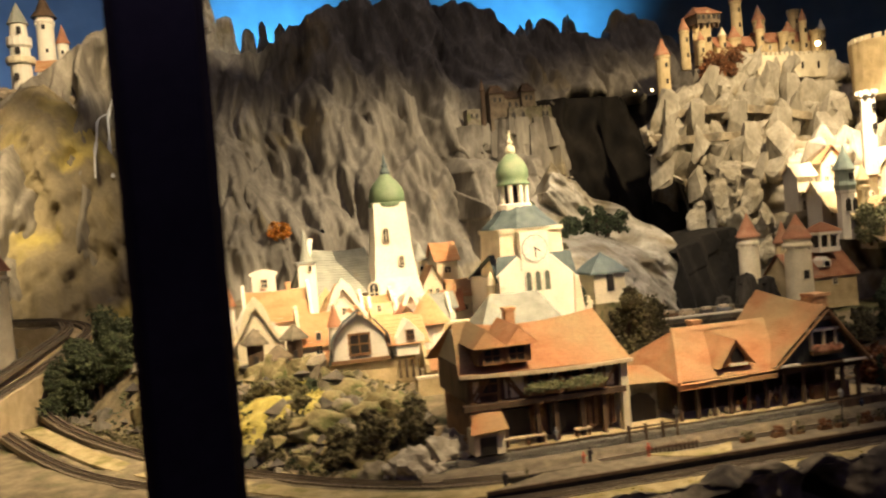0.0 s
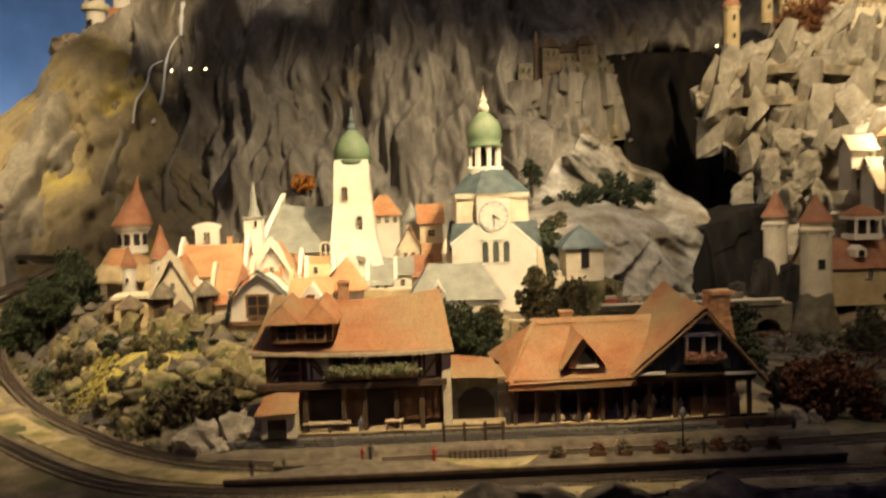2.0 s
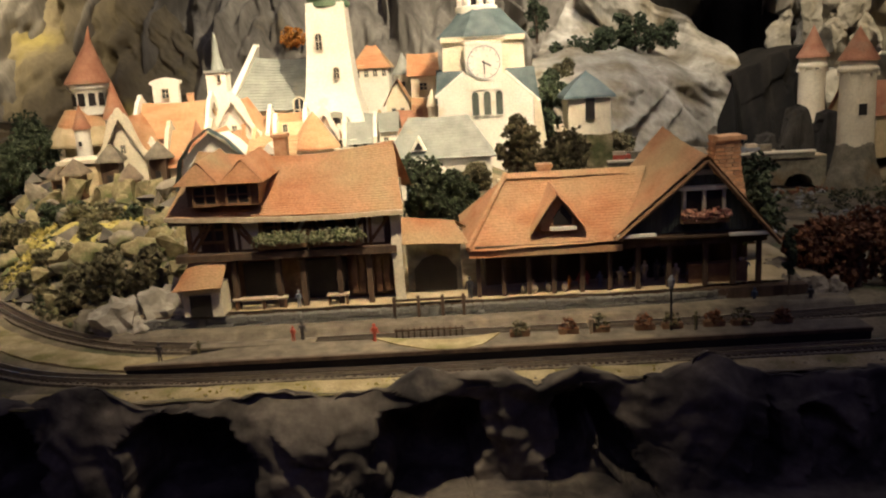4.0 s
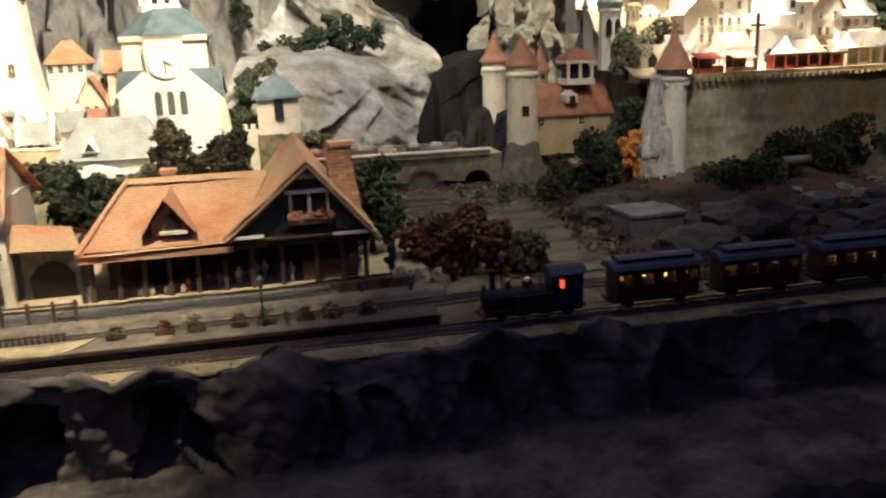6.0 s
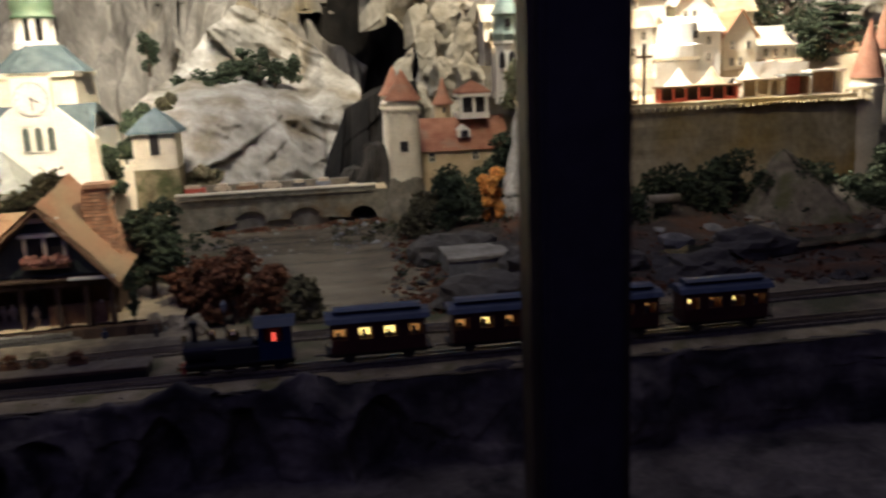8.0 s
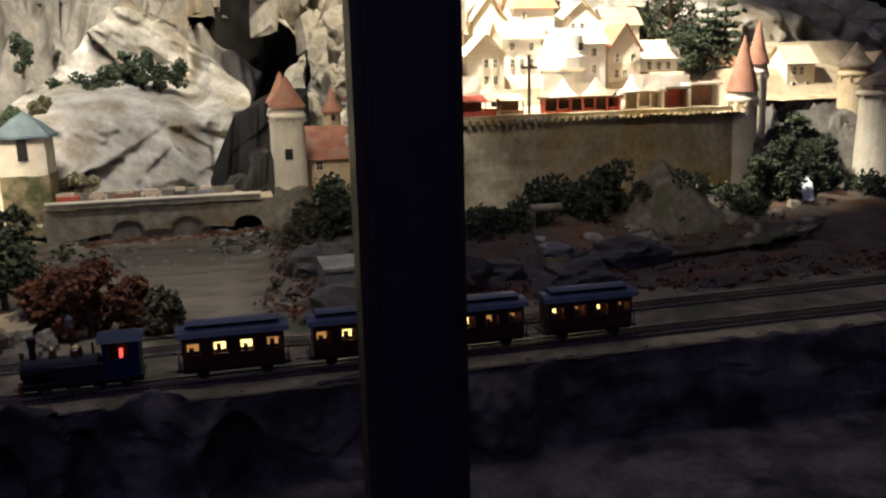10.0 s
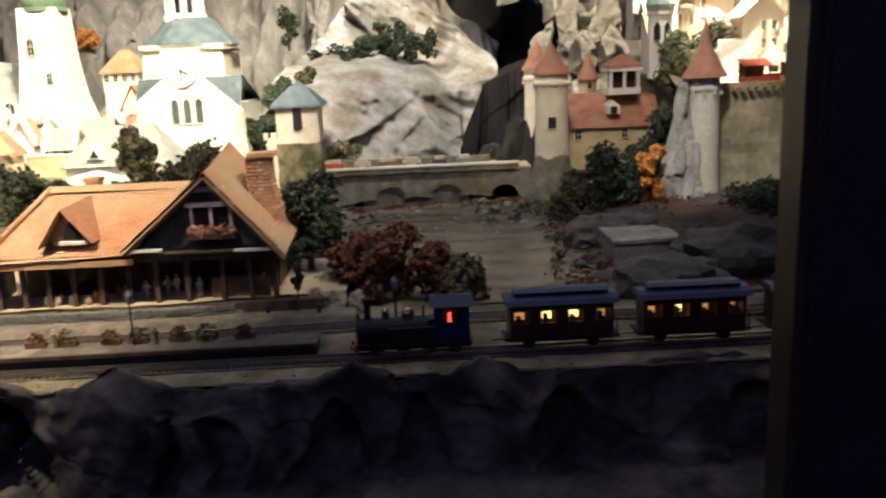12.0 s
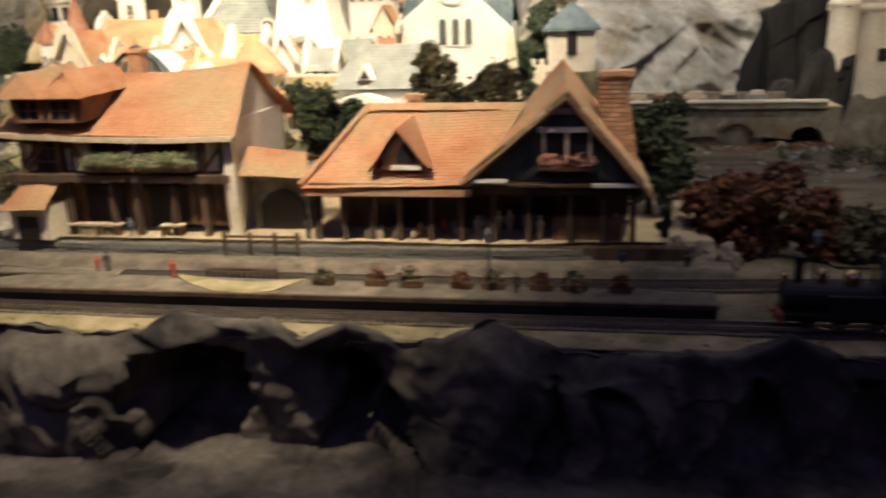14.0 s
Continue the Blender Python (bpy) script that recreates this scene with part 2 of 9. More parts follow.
M_LEAF = mat("dark_green_leaves", (0.028, 0.042, 0.019), (0.072, 0.088, 0.042), 30, 0.85, 0.4, 300, vary=0.5)
M_OLIVE = mat("olive_leaves", (0.08, 0.075, 0.038), (0.18, 0.155, 0.08), 30, 0.88, 0.4, 300, vary=0.45)
M_RUST = mat("rust_brown_leaves", (0.11, 0.045, 0.02), (0.22, 0.09, 0.035), 30, 0.85, 0.4, 300, vary=0.45)
M_ORANGE = mat("orange_leaves", (0.55, 0.20, 0.03), (0.72, 0.33, 0.06), 30, 0.85, 0.4, 300, vary=0.4)
M_TRUNK = mat("bark", (0.06, 0.04, 0.025), (0.12, 0.08, 0.05), 60, 0.9, 0.6)
M_FLOWER = mat("pink_flowers", (0.55, 0.22, 0.14), (0.68, 0.42, 0.30), 90, 0.85, 0.4, vary=0.4)
M_GREY = mat("grey_cloth", (0.16, 0.17, 0.19), (0.28, 0.28, 0.29), 60, 0.9, 0.3)
M_RED = mat("red_cloth", (0.40, 0.07, 0.04), (0.52, 0.12, 0.07), 60, 0.9, 0.3)
M_TAN = mat("tan_cloth", (0.44, 0.34, 0.22), (0.6, 0.5, 0.36), 60, 0.9, 0.3)
M_DCLOTH = mat("dark_cloth", (0.05, 0.045, 0.045), (0.09, 0.08, 0.075), 60, 0.9, 0.3)
M_BLUE = mat("blue_train_paint", (0.008, 0.02, 0.06), (0.014, 0.034, 0.09), 20, 0.4, 0.05)
M_MAROON = mat("maroon_train_paint", (0.06, 0.018, 0.015), (0.10, 0.03, 0.025), 20, 0.4, 0.05)
M_ROOFG = mat("slate_blue_carriage_roof", (0.055, 0.075, 0.12), (0.09, 0.11, 0.17), 20, 0.5, 0.1)
M_BRASS = mat("brass", (0.7, 0.5, 0.22), (0.8, 0.6, 0.3), 40, 0.25, 0.05, metal=1.0)
M_SKY = mat("blue_sky_wall", (0.20, 0.31, 0.44), (0.27, 0.38, 0.52), 0.6, 0.95, 0.0, 4)
M_ROOM = mat("dark_room_paint", (0.012, 0.012, 0.018), (0.02, 0.02, 0.028), 2, 0.9, 0.1, 30)
M_WATER = mat("white_waterfall", (0.82, 0.84, 0.84), (0.9, 0.91, 0.91), 30, 0.2, 0.5, 120, stretch=(1, 1, 0.15))
G_WARM = glow("lit_carriage_window", (1.0, 0.66, 0.16), 1.6)
G_DIM = glow("dim_carriage_window", (0.75, 0.32, 0.07), 0.35)
G_FIRE = glow("firebox_glow", (1.0, 0.10, 0.05), 0.9)
G_LAMP = glow("small_lamp_glow", (1.0, 0.74, 0.40), 9.0)


# ---- building helpers ----
def mesh_of(name, bm, material, smooth=False):
    bmesh.ops.recalc_face_normals(bm, faces=bm.faces)
    me = bpy.data.meshes.new(name)
    bm.to_mesh(me)
    bm.free()
    me.materials.append(material)
    if smooth:
        me.polygons.foreach_set("use_smooth", [True] * len(me.polygons))
    return me


def thing(name, base, label, category, group="", kind="", turn=0.0):
    ob = new(name)
    ob.empty_display_size = 0.02
    ob.matrix_basis = pose(*base, 0, 0, turn)
    return tagged(ob, label, category, group, kind)


def base_of(ob):
    while ob.parent:
        ob = ob.parent
    return ob.matrix_basis.translation


def part(name, bm, material, parent, label="", smooth=False, kind=""):
    """One mesh under a thing or a part; its vertices are given in world metres, before the thing's own turn."""
    if parent is not None:
        bmesh.ops.translate(bm, vec=-base_of(parent), verts=bm.verts)
    ob = new(name, mesh_of(name, bm, material, smooth))
    if parent is not None:
        ob.parent = parent
    return tagged(ob, label, "", "", kind)


def solo(name, bm, material, base, label, category, group="", kind="", smooth=False):
    bmesh.ops.translate(bm, vec=-Vector(base), verts=bm.verts)
    ob = new(name, mesh_of(name, bm, material, smooth))
    ob.matrix_basis = pose(*base)
    return tagged(ob, label, category, group, kind)


def wob(bm, amount, freq=18.0, seed=0.0):
    for v in bm.verts:
        v.co += noise.noise_vector(v.co * freq + Vector((seed, seed * 1.7, 0))) * amount


def box(bm, x0, x1, y0, y1, z0, z1, m=None):
    vs = [bm.verts.new((x, y, z)) for z in (z0, z1) for x, y in ((x0, y0), (x1, y0), (x1, y1), (x0, y1))]
    for f in ((3, 2, 1, 0), (4, 5, 6, 7), (0, 1, 5, 4), (1, 2, 6, 5), (2, 3, 7, 6), (3, 0, 4, 7)):
        bm.faces.new([vs[i] for i in f])
    if m is not None:
        for v in vs:
            v.co = m @ v.co
    return bm


def boxes(*bs):
    bm = bmesh.new()
    for b in bs:
        box(bm, *b)
    return bm


def gridbox(x0, x1, y0, y1, z0, z1, step=0.03, wobble=0.003, seed=0.0, bevel=0.0):
    """A box cut into small faces, worn uneven."""
    bm = boxes((x0, x1, y0, y1, z0, z1))
    if bevel:
        bmesh.ops.bevel(bm, geom=bm.edges[:], offset=bevel, segments=2, affect="EDGES", profile=0.6)
    cuts = max(1, min(10, int(max(x1 - x0, y1 - y0, z1 - z0) / step)))
    bmesh.ops.subdivide_edges(bm, edges=bm.edges[:], cuts=cuts, use_grid_fill=True)
    wob(bm, wobble, 22, seed)
    return bm


def lathe(bm, cx, cy, profile, n=20, turn=0.0):
    rings = []
    for r, z in profile:
        if r < 1e-5:
            rings.append([bm.verts.new((cx, cy, z))])
        else:
            rings.append([bm.verts.new((cx + r * math.cos(turn + 2 * math.pi * i / n), cy + r * math.sin(turn + 2 * math.pi * i / n), z)) for i in range(n)])
    for a, b in zip(rings, rings[1:]):
        for i in range(n):
            q = [a[i % len(a)], a[(i + 1) % len(a)], b[(i + 1) % len(b)], b[i % len(b)]]
            q = list(dict.fromkeys(q))
            if len(q) > 2:
                bm.faces.new(q)
    for r in (rings[0], rings[-1]):
        if len(r) > 2:
            bm.faces.new(r)
    return bm


def turned(cx, cy, profile, n=20, turn=0.0, wobble=0.0, seed=0.0):
    bm = lathe(bmesh.new(), cx, cy, profile, n, turn)
    if wobble:
        wob(bm, wobble, 25, seed)
    return bm


def prism(bm, poly, axis, a, b):
    """A polygon of (u, z) pulled along x or y from a to b."""
    def put(u, z, w):
        return (w, u, z) if axis == "x" else (u, w, z)
    f0 = [bm.verts.new(put(u, z, a)) for u, z in poly]
    f1 = [bm.verts.new(put(u, z, b)) for u, z in poly]
    bm.faces.new(f0)
    bm.faces.new(f1[::-1])
    for i in range(len(poly)):
        j = (i + 1) % len(poly)
        bm.faces.new((f0[i], f0[j], f1[j], f1[i]))
    return bm


def prisms(*ps):
    bm = bmesh.new()
    for p in ps:
        prism(bm, *p)
    return bm


def roof_side(bm, e0, e1, r0, r1, courses=14, cols=12, sag=0.0, thick=0.005, seed=0.0, wobble=0.0015):
    """One slope of a roof from the eave e0-e1 to the ridge r0-r1, in stepped courses that overlap like shingles."""
    e0, e1, r0, r1 = Vector(e0), Vector(e1), Vector(r0), Vector(r1)
    nrm = (e1 - e0).cross(r0 - e0).normalized()
    if nrm.z < 0:
        nrm = -nrm

    def at(u, v, lift):
        p = (e0.lerp(e1, u)).lerp(r0.lerp(r1, u), v)
        p = p + Vector((0, 0, -sag * v * math.sin(math.pi * u))) + nrm * lift
        return p + noise.noise_vector(p * 30 + Vector((seed, 0, 0))) * wobble
    top = [bm.verts.new(at(i / cols, 0, thick * 0.25)) for i in range(cols + 1)]
    thick *= 0.42
    for c in range(courses):
        v0, v1 = c / courses, (c + 1) / courses
        low = top
        first = low if c == 0 else first
        lip = [bm.verts.new(at(i / cols, v0, thick)) for i in range(cols + 1)]
        top = [bm.verts.new(at(i / cols, v1, thick * 0.25)) for i in range(cols + 1)]
        for i in range(cols):
            bm.faces.new((low[i], low[i + 1], lip[i + 1], lip[i]))
            bm.faces.new((lip[i], lip[i + 1], top[i + 1], top[i]))
    # the underside
    a = [bm.verts.new(at(i / cols, 0, -thick)) for i in range(cols + 1)]
    b = [bm.verts.new(at(i / cols, 1, -thick)) for i in range(cols + 1)]
    for i in range(cols):
        bm.faces.new((a[i], a[i + 1], b[i + 1], b[i]))
        bm.faces.new((a[i], a[i + 1], first[i + 1], first[i]))
    return bm


def sheet(fn, nu, nv):
    """A closed or open sheet of fn(u, v) in 0..1."""
    bm = bmesh.new()
    vs = [[bm.verts.new(fn(i / nu, j / nv)) for i in range(nu + 1)] for j in range(nv + 1)]
    for j in range(nv):
        for i in range(nu):
            bm.faces.new((vs[j][i], vs[j][i + 1], vs[j + 1][i + 1], vs[j + 1][i]))
    return bm


def table_at(x, rows):
    return float(np.interp(x, [r[0] for r in rows], [r[1] for r in rows]))


def bump01(a, b, x, soft):
    """1 between a and b, falling off over soft."""
    s = lambda t: max(0.0, min(1.0, t)) ** 2 * (3 - 2 * max(0.0, min(1.0, t)))
    return s((x - a) / soft + 0.5) * s((b - x) / soft + 0.5)


def ridged(p, octaves=4):
    v, amp, tot = 0.0, 1.0, 0.0
    for _ in range(octaves):
        v += amp * (1 - abs(noise.noise(p)) * 2)
        tot += amp
        amp *= 0.5
        p = p * 2.1
    return v / tot


def facet(p, seed=0.0):
    """Chiselled rock: a tilted plane in every cell, and the closeness to a crack."""
    d, pts = noise.voronoi(p)
    c = pts[0]
    w = noise.noise_vector(c * 3.7 + Vector((seed, 0, 0)))
    return (p - c).dot(w), max(0.0, 1.0 - (d[1] - d[0]) / 0.16)


def rock_blob(bm, c, r, seed=0.0, flat=0.6, detail=2, rough=0.35, sx=1.0, sy=1.0):
    """A faceted boulder with its own shape."""
    made = bmesh.ops.create_icosphere(bm, subdivisions=detail, radius=1.0)["verts"]
    for v in made:
        d = v.co.normalized()
        k = 1 + rough * noise.noise(d * 1.7 + Vector((seed, seed * 3.1, 0))) + rough * 0.5 * noise.noise(d * 4.1 + Vector((seed * 2, 0, seed)))
        cell = noise.cell(d * 2.2 + Vector((seed, 0, 0)))
        k *= 1 + 0.12 * (cell - 0.5)
        v.co = Vector((d.x * r * k * sx, d.y * r * k * sy, d.z * r * k * flat)) + Vector(c)
    return bm


def crag(bm, x, y, z0, z1, r0, r1, seed=0.0, lean=(0.0, 0.0), rough=0.5, nu=26, nv=22):
    """A chiselled rock spur from z0 to z1."""
    def at(u, v):
        a = 2 * math.pi * u
        r = r0 + (r1 - r0) * v ** 0.8
        d = Vector((math.cos(a), math.sin(a), 0))
        p = d * 1.2 + Vector((seed, seed * 0.7, v * (z1 - z0) / max(r0, 0.01) * 0.45))
        f, c = facet(p * 1.4, seed)
        k = 1 + rough * (f * 1.3 - c * 0.18 + 0.5 * noise.noise(p * 1.1))
        if v > 0.999:
            k = 0.15
        return (x + lean[0] * v + d.x * r * k, y + lean[1] * v + d.y * r * k, z0 + (z1 - z0) * (v + 0.05 * rough * noise.noise(p * 1.7)))
    vs = [[bm.verts.new(at(i / nu, j / nv)) for i in range(nu)] for j in range(nv + 1)]
    for j in range(nv):
        for i in range(nu):
            bm.faces.new((vs[j][i], vs[j][(i + 1) % nu], vs[j + 1][(i + 1) % nu], vs[j + 1][i]))
    bm.faces.new(vs[-1])
    return bm


def slab_rock(bm, c, size, rng, lean=0.0):
    """A chunky angular block: the hull of scattered corners, edges worn."""
    vs = []
    m = Matrix.Rotation(lean, 3, "Y") @ Matrix.Rotation(rng.uniform(-0.6, 0.6), 3, "Z") @ Matrix.Rotation(rng.uniform(-0.25, 0.25), 3, "X")
    for _ in range(11):
        d = Vector((rng.gauss(0, 1), rng.gauss(0, 1), rng.gauss(0, 1))).normalized()
        k = 0.75 + 0.45 * rng.random()
        p = Vector([max(-0.80, min(0.80, d[i] * k)) * 1.26 * size[i] for i in range(3)])
        vs.append(bm.verts.new(Vector(c) + m @ p))
    made = bmesh.ops.convex_hull(bm, input=vs)
    loose = [e for e in made["geom_interior"] + made["geom_unused"] if isinstance(e, bmesh.types.BMVert)]
    if loose:
        bmesh.ops.delete(bm, geom=list(set(loose)), context="VERTS")
    bmesh.ops.subdivide_edges(bm, edges=bm.edges[:], cuts=2, smooth=0.06, use_grid_fill=True)
    wob(bm, size[0] * 0.10, 16, c[0])
    wob(bm, size[0] * 0.07, 42, c[2])
    return bm


def leaves(bm, c, r, count, size, rng, squash=0.9):
    """Many small leaf clumps round a centre, uneven, with gaps."""
    for _ in range(count):
        d = Vector((rng.gauss(0, 1), rng.gauss(0, 1), rng.gauss(0, 1))).normalized()
        k = r * (0.45 + 0.6 * rng.random() ** 0.6) * (1 + 0.35 * noise.noise(d * 2.3 + Vector(c) * 9))
        p = Vector(c) + Vector((d.x * k, d.y * k, d.z * k * squash))
        s = size * (0.6 + 0.8 * rng.random())
        e = Euler((rng.random() * 6, rng.random() * 6, rng.random() * 6)).to_matrix()
        q = [bm.verts.new(p + e @ Vector(v)) for v in ((-s, -s * 0.6, 0), (s * 0.2, -s, s * 0.3), (s, s * 0.3, 0), (0, s, -s * 0.3), (-s * 0.3, 0, s * 0.8))]
        bm.faces.new((q[0], q[1], q[4]))
        bm.faces.new((q[1], q[2], q[4]))
        bm.faces.new((q[2], q[3], q[4]))
        bm.faces.new((q[3], q[0], q[4]))


def limb(bm, a, b, r0, r1, n=7):
    a, b = Vector(a), Vector(b)
    q = (b - a).to_track_quat("Z", "Y").to_matrix()
    ra = [bm.verts.new(a + q @ Vector((r0 * math.cos(6.2832 * i / n), r0 * math.sin(6.2832 * i / n), 0))) for i in range(n)]
    rb = [bm.verts.new(b + q @ Vector((r1 * math.cos(6.2832 * i / n), r1 * math.sin(6.2832 * i / n), 0))) for i in range(n)]
    for i in range(n):
        bm.faces.new((ra[i], ra[(i + 1) % n], rb[(i + 1) % n], rb[i]))
    bm.faces.new(ra[::-1])
    bm.faces.new(rb)


def tree(name, base, height, width, leaf_mat, label, seed, lobes=9, group="", low=0.25, leaf=0.006, count=150):
    rng = random.Random(seed)
    t = thing(name, base, label, "tree" if "tree" in name else "shrub", group)
    x, y, z = base
    bm = bmesh.new()
    limb(bm, (x, y, z - 0.01), (x, y, z + height * 0.6), width * 0.07, width * 0.035)
    crown = bmesh.new()
    for i in range(lobes):
        a = rng.random() * 6.28
        h = low + (0.92 - low) * ((i + rng.random()) / lobes)
        rad = width * 0.5 * (1.0 - 0.65 * abs(h - 0.5)) * (0.35 + 0.45 * rng.random())
        c = (x + rad * math.cos(a), y + rad * math.sin(a), z + height * h)
        limb(bm, (x, y, z + height * h * 0.6), c, width * 0.025, width * 0.01, 5)
        leaves(crown, c, width * (0.20 + 0.12 * rng.random()), count, leaf, rng)
    part("trunk", bm, M_TRUNK, t)
    part("crown", crown, leaf_mat, t)
    return t


def arch_window(parent, x, y, z, w, h, pointed=True, face=-1, frame_mat=None, pane=None, depth=0.006, lights=1):
    """A window that faces -y (face=-1): sunk pane, raised surround, glazing bars."""
    steps = 8
    def outline(ww, hh, dz=0.0):
        pts = [(x - ww / 2, z + dz), (x + ww / 2, z + dz)]
        for i in range(steps + 1):
            a = math.pi * i / steps
            k = math.sin(a) ** (0.7 if pointed else 1.0)
            pts.append((x + ww / 2 * math.cos(a), z + hh - ww / 2 + (ww * (0.75 if pointed else 0.5)) * k))
        return pts
    win = part("window", prisms((outline(w, h), "y", y - 0.001, y + depth)), pane or M_GLASSDARK, parent)
    o, i = outline(w * 1.3, h + w * 0.15, -w * 0.12), outline(w, h)
    bm = bmesh.new()
    rows = [[bm.verts.new((u, yy, zz)) for u, zz in pts] for pts, yy in ((o, y - 0.004), (i, y - 0.004), (i, y + 0.001), (o, y + 0.001))]
    k = len(o)
    for a, b in ((0, 1), (1, 2), (3, 0)):
        for j in range(k):
            bm.faces.new((rows[a][j], rows[a][(j + 1) % k], rows[b][(j + 1) % k], rows[b][j]))
    part("frame", bm, frame_mat or M_CREAM, win)
    bar = boxes((x - w * 0.05, x + w * 0.05, y - 0.0025, y - 0.0005, z, z + h * 0.95), (x - w / 2, x + w / 2, y - 0.0025, y - 0.0005, z + h * 0.5, z + h * 0.5 + w * 0.08))
    if lights:
        part("glazing_bar", bar, frame_mat or M_CREAM, win)
    return win


def square_window(parent, x, y, z, w, h, frame_mat=None, pane=None, bars=True):
    win = part("window", boxes((x - w / 2, x + w / 2, y - 0.001, y + 0.005, z, z + h)), pane or M_GLASSDARK, parent)
    t = max(0.0018, w * 0.11)
    part("frame", boxes((x - w / 2 - t, x - w / 2, y - 0.004, y + 0.002, z - t, z + h + t), (x + w / 2, x + w / 2 + t, y - 0.004, y + 0.002, z - t, z + h + t),
                        (x - w / 2, x + w / 2, y - 0.004, y + 0.002, z + h, z + h + t), (x - w / 2, x + w / 2, y - 0.005, y + 0.002, z - t, z)), frame_mat or M_CREAM, win)
    if bars:
        part("glazing_bar", boxes((x - t / 3, x + t / 3, y - 0.0028, y - 0.0012, z, z + h), (x - w / 2, x + w / 2, y - 0.0026, y - 0.0012, z + h / 2 - t / 3, z + h / 2 + t / 3)), frame_mat or M_CREAM, win)
    return win


def chimney(parent, x, y, z0, z1, w, material=None):
    c = part("chimney", gridbox(x - w / 2, x + w / 2, y - w / 2, y + w / 2, z0, z1, 0.02, 0.0015, x), material or M_BRICK, parent)
    part("cap", boxes((x - w * 0.6, x + w * 0.6, y - w * 0.6, y + w * 0.6, z1 - 0.004, z1 + 0.003)), material or M_BRICK, c)
    return c


def scroll(a, b, ze, zr, drop):
    """The outline of a scrolled gable parapet between a and b."""
    m, h = (a + b) / 2, zr - ze
    out = [(a, ze - drop - 0.004)]
    for i in range(11):
        t = i / 10
        out.append((a + (m - a) * t * 0.86, ze + 0.006 + (h + 0.006) * (t - 0.11 * math.sin(2 * math.pi * t))))
    out += [(m - (m - a) * 0.10, zr + 0.020), (m, zr + 0.026)]
    return out + [(2 * m - u, z) for u, z in reversed(out[:-1])] + [(m, zr - 0.006)]


def cottage(name, x0, x1, y0, y1, z0, ze, zr, ridge="x", wall=None, roof=None, label="", windows=(), doors=(), chims=(), over=0.012, gables=False, group="town houses", cols=10, courses=18, turn=0.0, hip=0.0):
    """A sculpted house: uneven walls, a pitched roof in courses, windows and doors on its front (y0)."""
    wall, roof = wall or M_CREAM, roof or M_TILE
    t = thing(name, ((x0 + x1) / 2, (y0 + y1) / 2, z0), label, "house", group)
    xm, ym = (x0 + x1) / 2, (y0 + y1) / 2
    seed = x0 * 7 + y0
    bm = gridbox(x0, x1, y0, y1, z0, ze, 0.03, 0.002, seed)
    part("wall", bm, wall, t)
    o = over
    bm = bmesh.new()
    if ridge == "x":
        drop = (zr - ze) / (ym - y0) * o
        roof_side(bm, (x0 - o, y0 - o, ze - drop), (x1 + o, y0 - o, ze - drop), (x0 - o + hip, ym, zr), (x1 + o - hip, ym, zr), courses, cols, 0.004, 0.0025, seed)
        roof_side(bm, (x1 + o, y1 + o, ze - drop), (x0 - o, y1 + o, ze - drop), (x1 + o - hip, ym, zr), (x0 - o + hip, ym, zr), courses, cols, 0.004, 0.0025, seed)
        if hip:
            roof_side(bm, (x0 - o, y1 + o, ze - drop), (x0 - o, y0 - o, ze - drop), (x0 - o + hip, ym, zr), (x0 - o + hip, ym, zr), courses, 6, 0, 0.004, seed)
            roof_side(bm, (x1 + o, y0 - o, ze - drop), (x1 + o, y1 + o, ze - drop), (x1 + o - hip, ym, zr), (x1 + o - hip, ym, zr), courses, 6, 0, 0.004, seed)
    else:
        drop = (zr - ze) / (xm - x0) * o
        roof_side(bm, (x0 - o, y1 + o, ze - drop), (x0 - o, y0 - o, ze - drop), (xm, y1 + o, zr), (xm, y0 - o, zr), courses, cols, 0.003, 0.0025, seed)
        roof_side(bm, (x1 + o, y0 - o, ze - drop), (x1 + o, y1 + o, ze - drop), (xm, y0 - o, zr), (xm, y1 + o, zr), courses, cols, 0.003, 0.0025, seed)
    part("roof", bm, roof, t)
    if not hip:
        e = 0.0 if not gables else 0.010
        if ridge == "x":
            tri = [(y0, ze - 0.002), (y1, ze - 0.002), (ym, zr - 0.004)]
            part("gable", prisms((tri, "x", x0 + 0.001, x0 + 0.008)), wall, t)
            part("gable", prisms((tri, "x", x1 - 0.008, x1 - 0.001)), wall, t)
            if gables:
                for xx in (x0 - o - 0.002, x1 + o - 0.008):
                    bm = bmesh.new()
                    up = scroll(y0 - o - 0.002, y1 + o, ze, zr, drop)
                    prism(bm, up, "x", xx, xx + 0.011)
                    part("gable_parapet", bm, wall, t)
        else:
            tri = [(x0, ze - 0.002), (x1, ze - 0.002), (xm, zr - 0.004)]
            part("gable", prisms((tri, "y", y0 + 0.001, y0 + 0.008)), wall, t)
            part("gable", prisms((tri, "y", y1 - 0.008, y1 - 0.001)), wall, t)
            if gables:
                up = scroll(x0 - o, x1 + o, ze, zr, drop)
                bm = bmesh.new()
                prism(bm, up, "y", y0 - o - 0.002, y0 - o + 0.009)
                part("gable_parapet", bm, wall, t)
    for wx, wz, ww, wh in windows:
        square_window(t, wx, y0 - 0.002, wz, ww, wh)
    for wx, ww, wh in doors:
        arch_window(t, wx, y0 - 0.002, z0 + 0.002, ww, wh, False, pane=M_DARK)
    for cx, cy, c0, c1, w in chims:
        chimney(t, cx, cy, c0, c1, w)
    return t


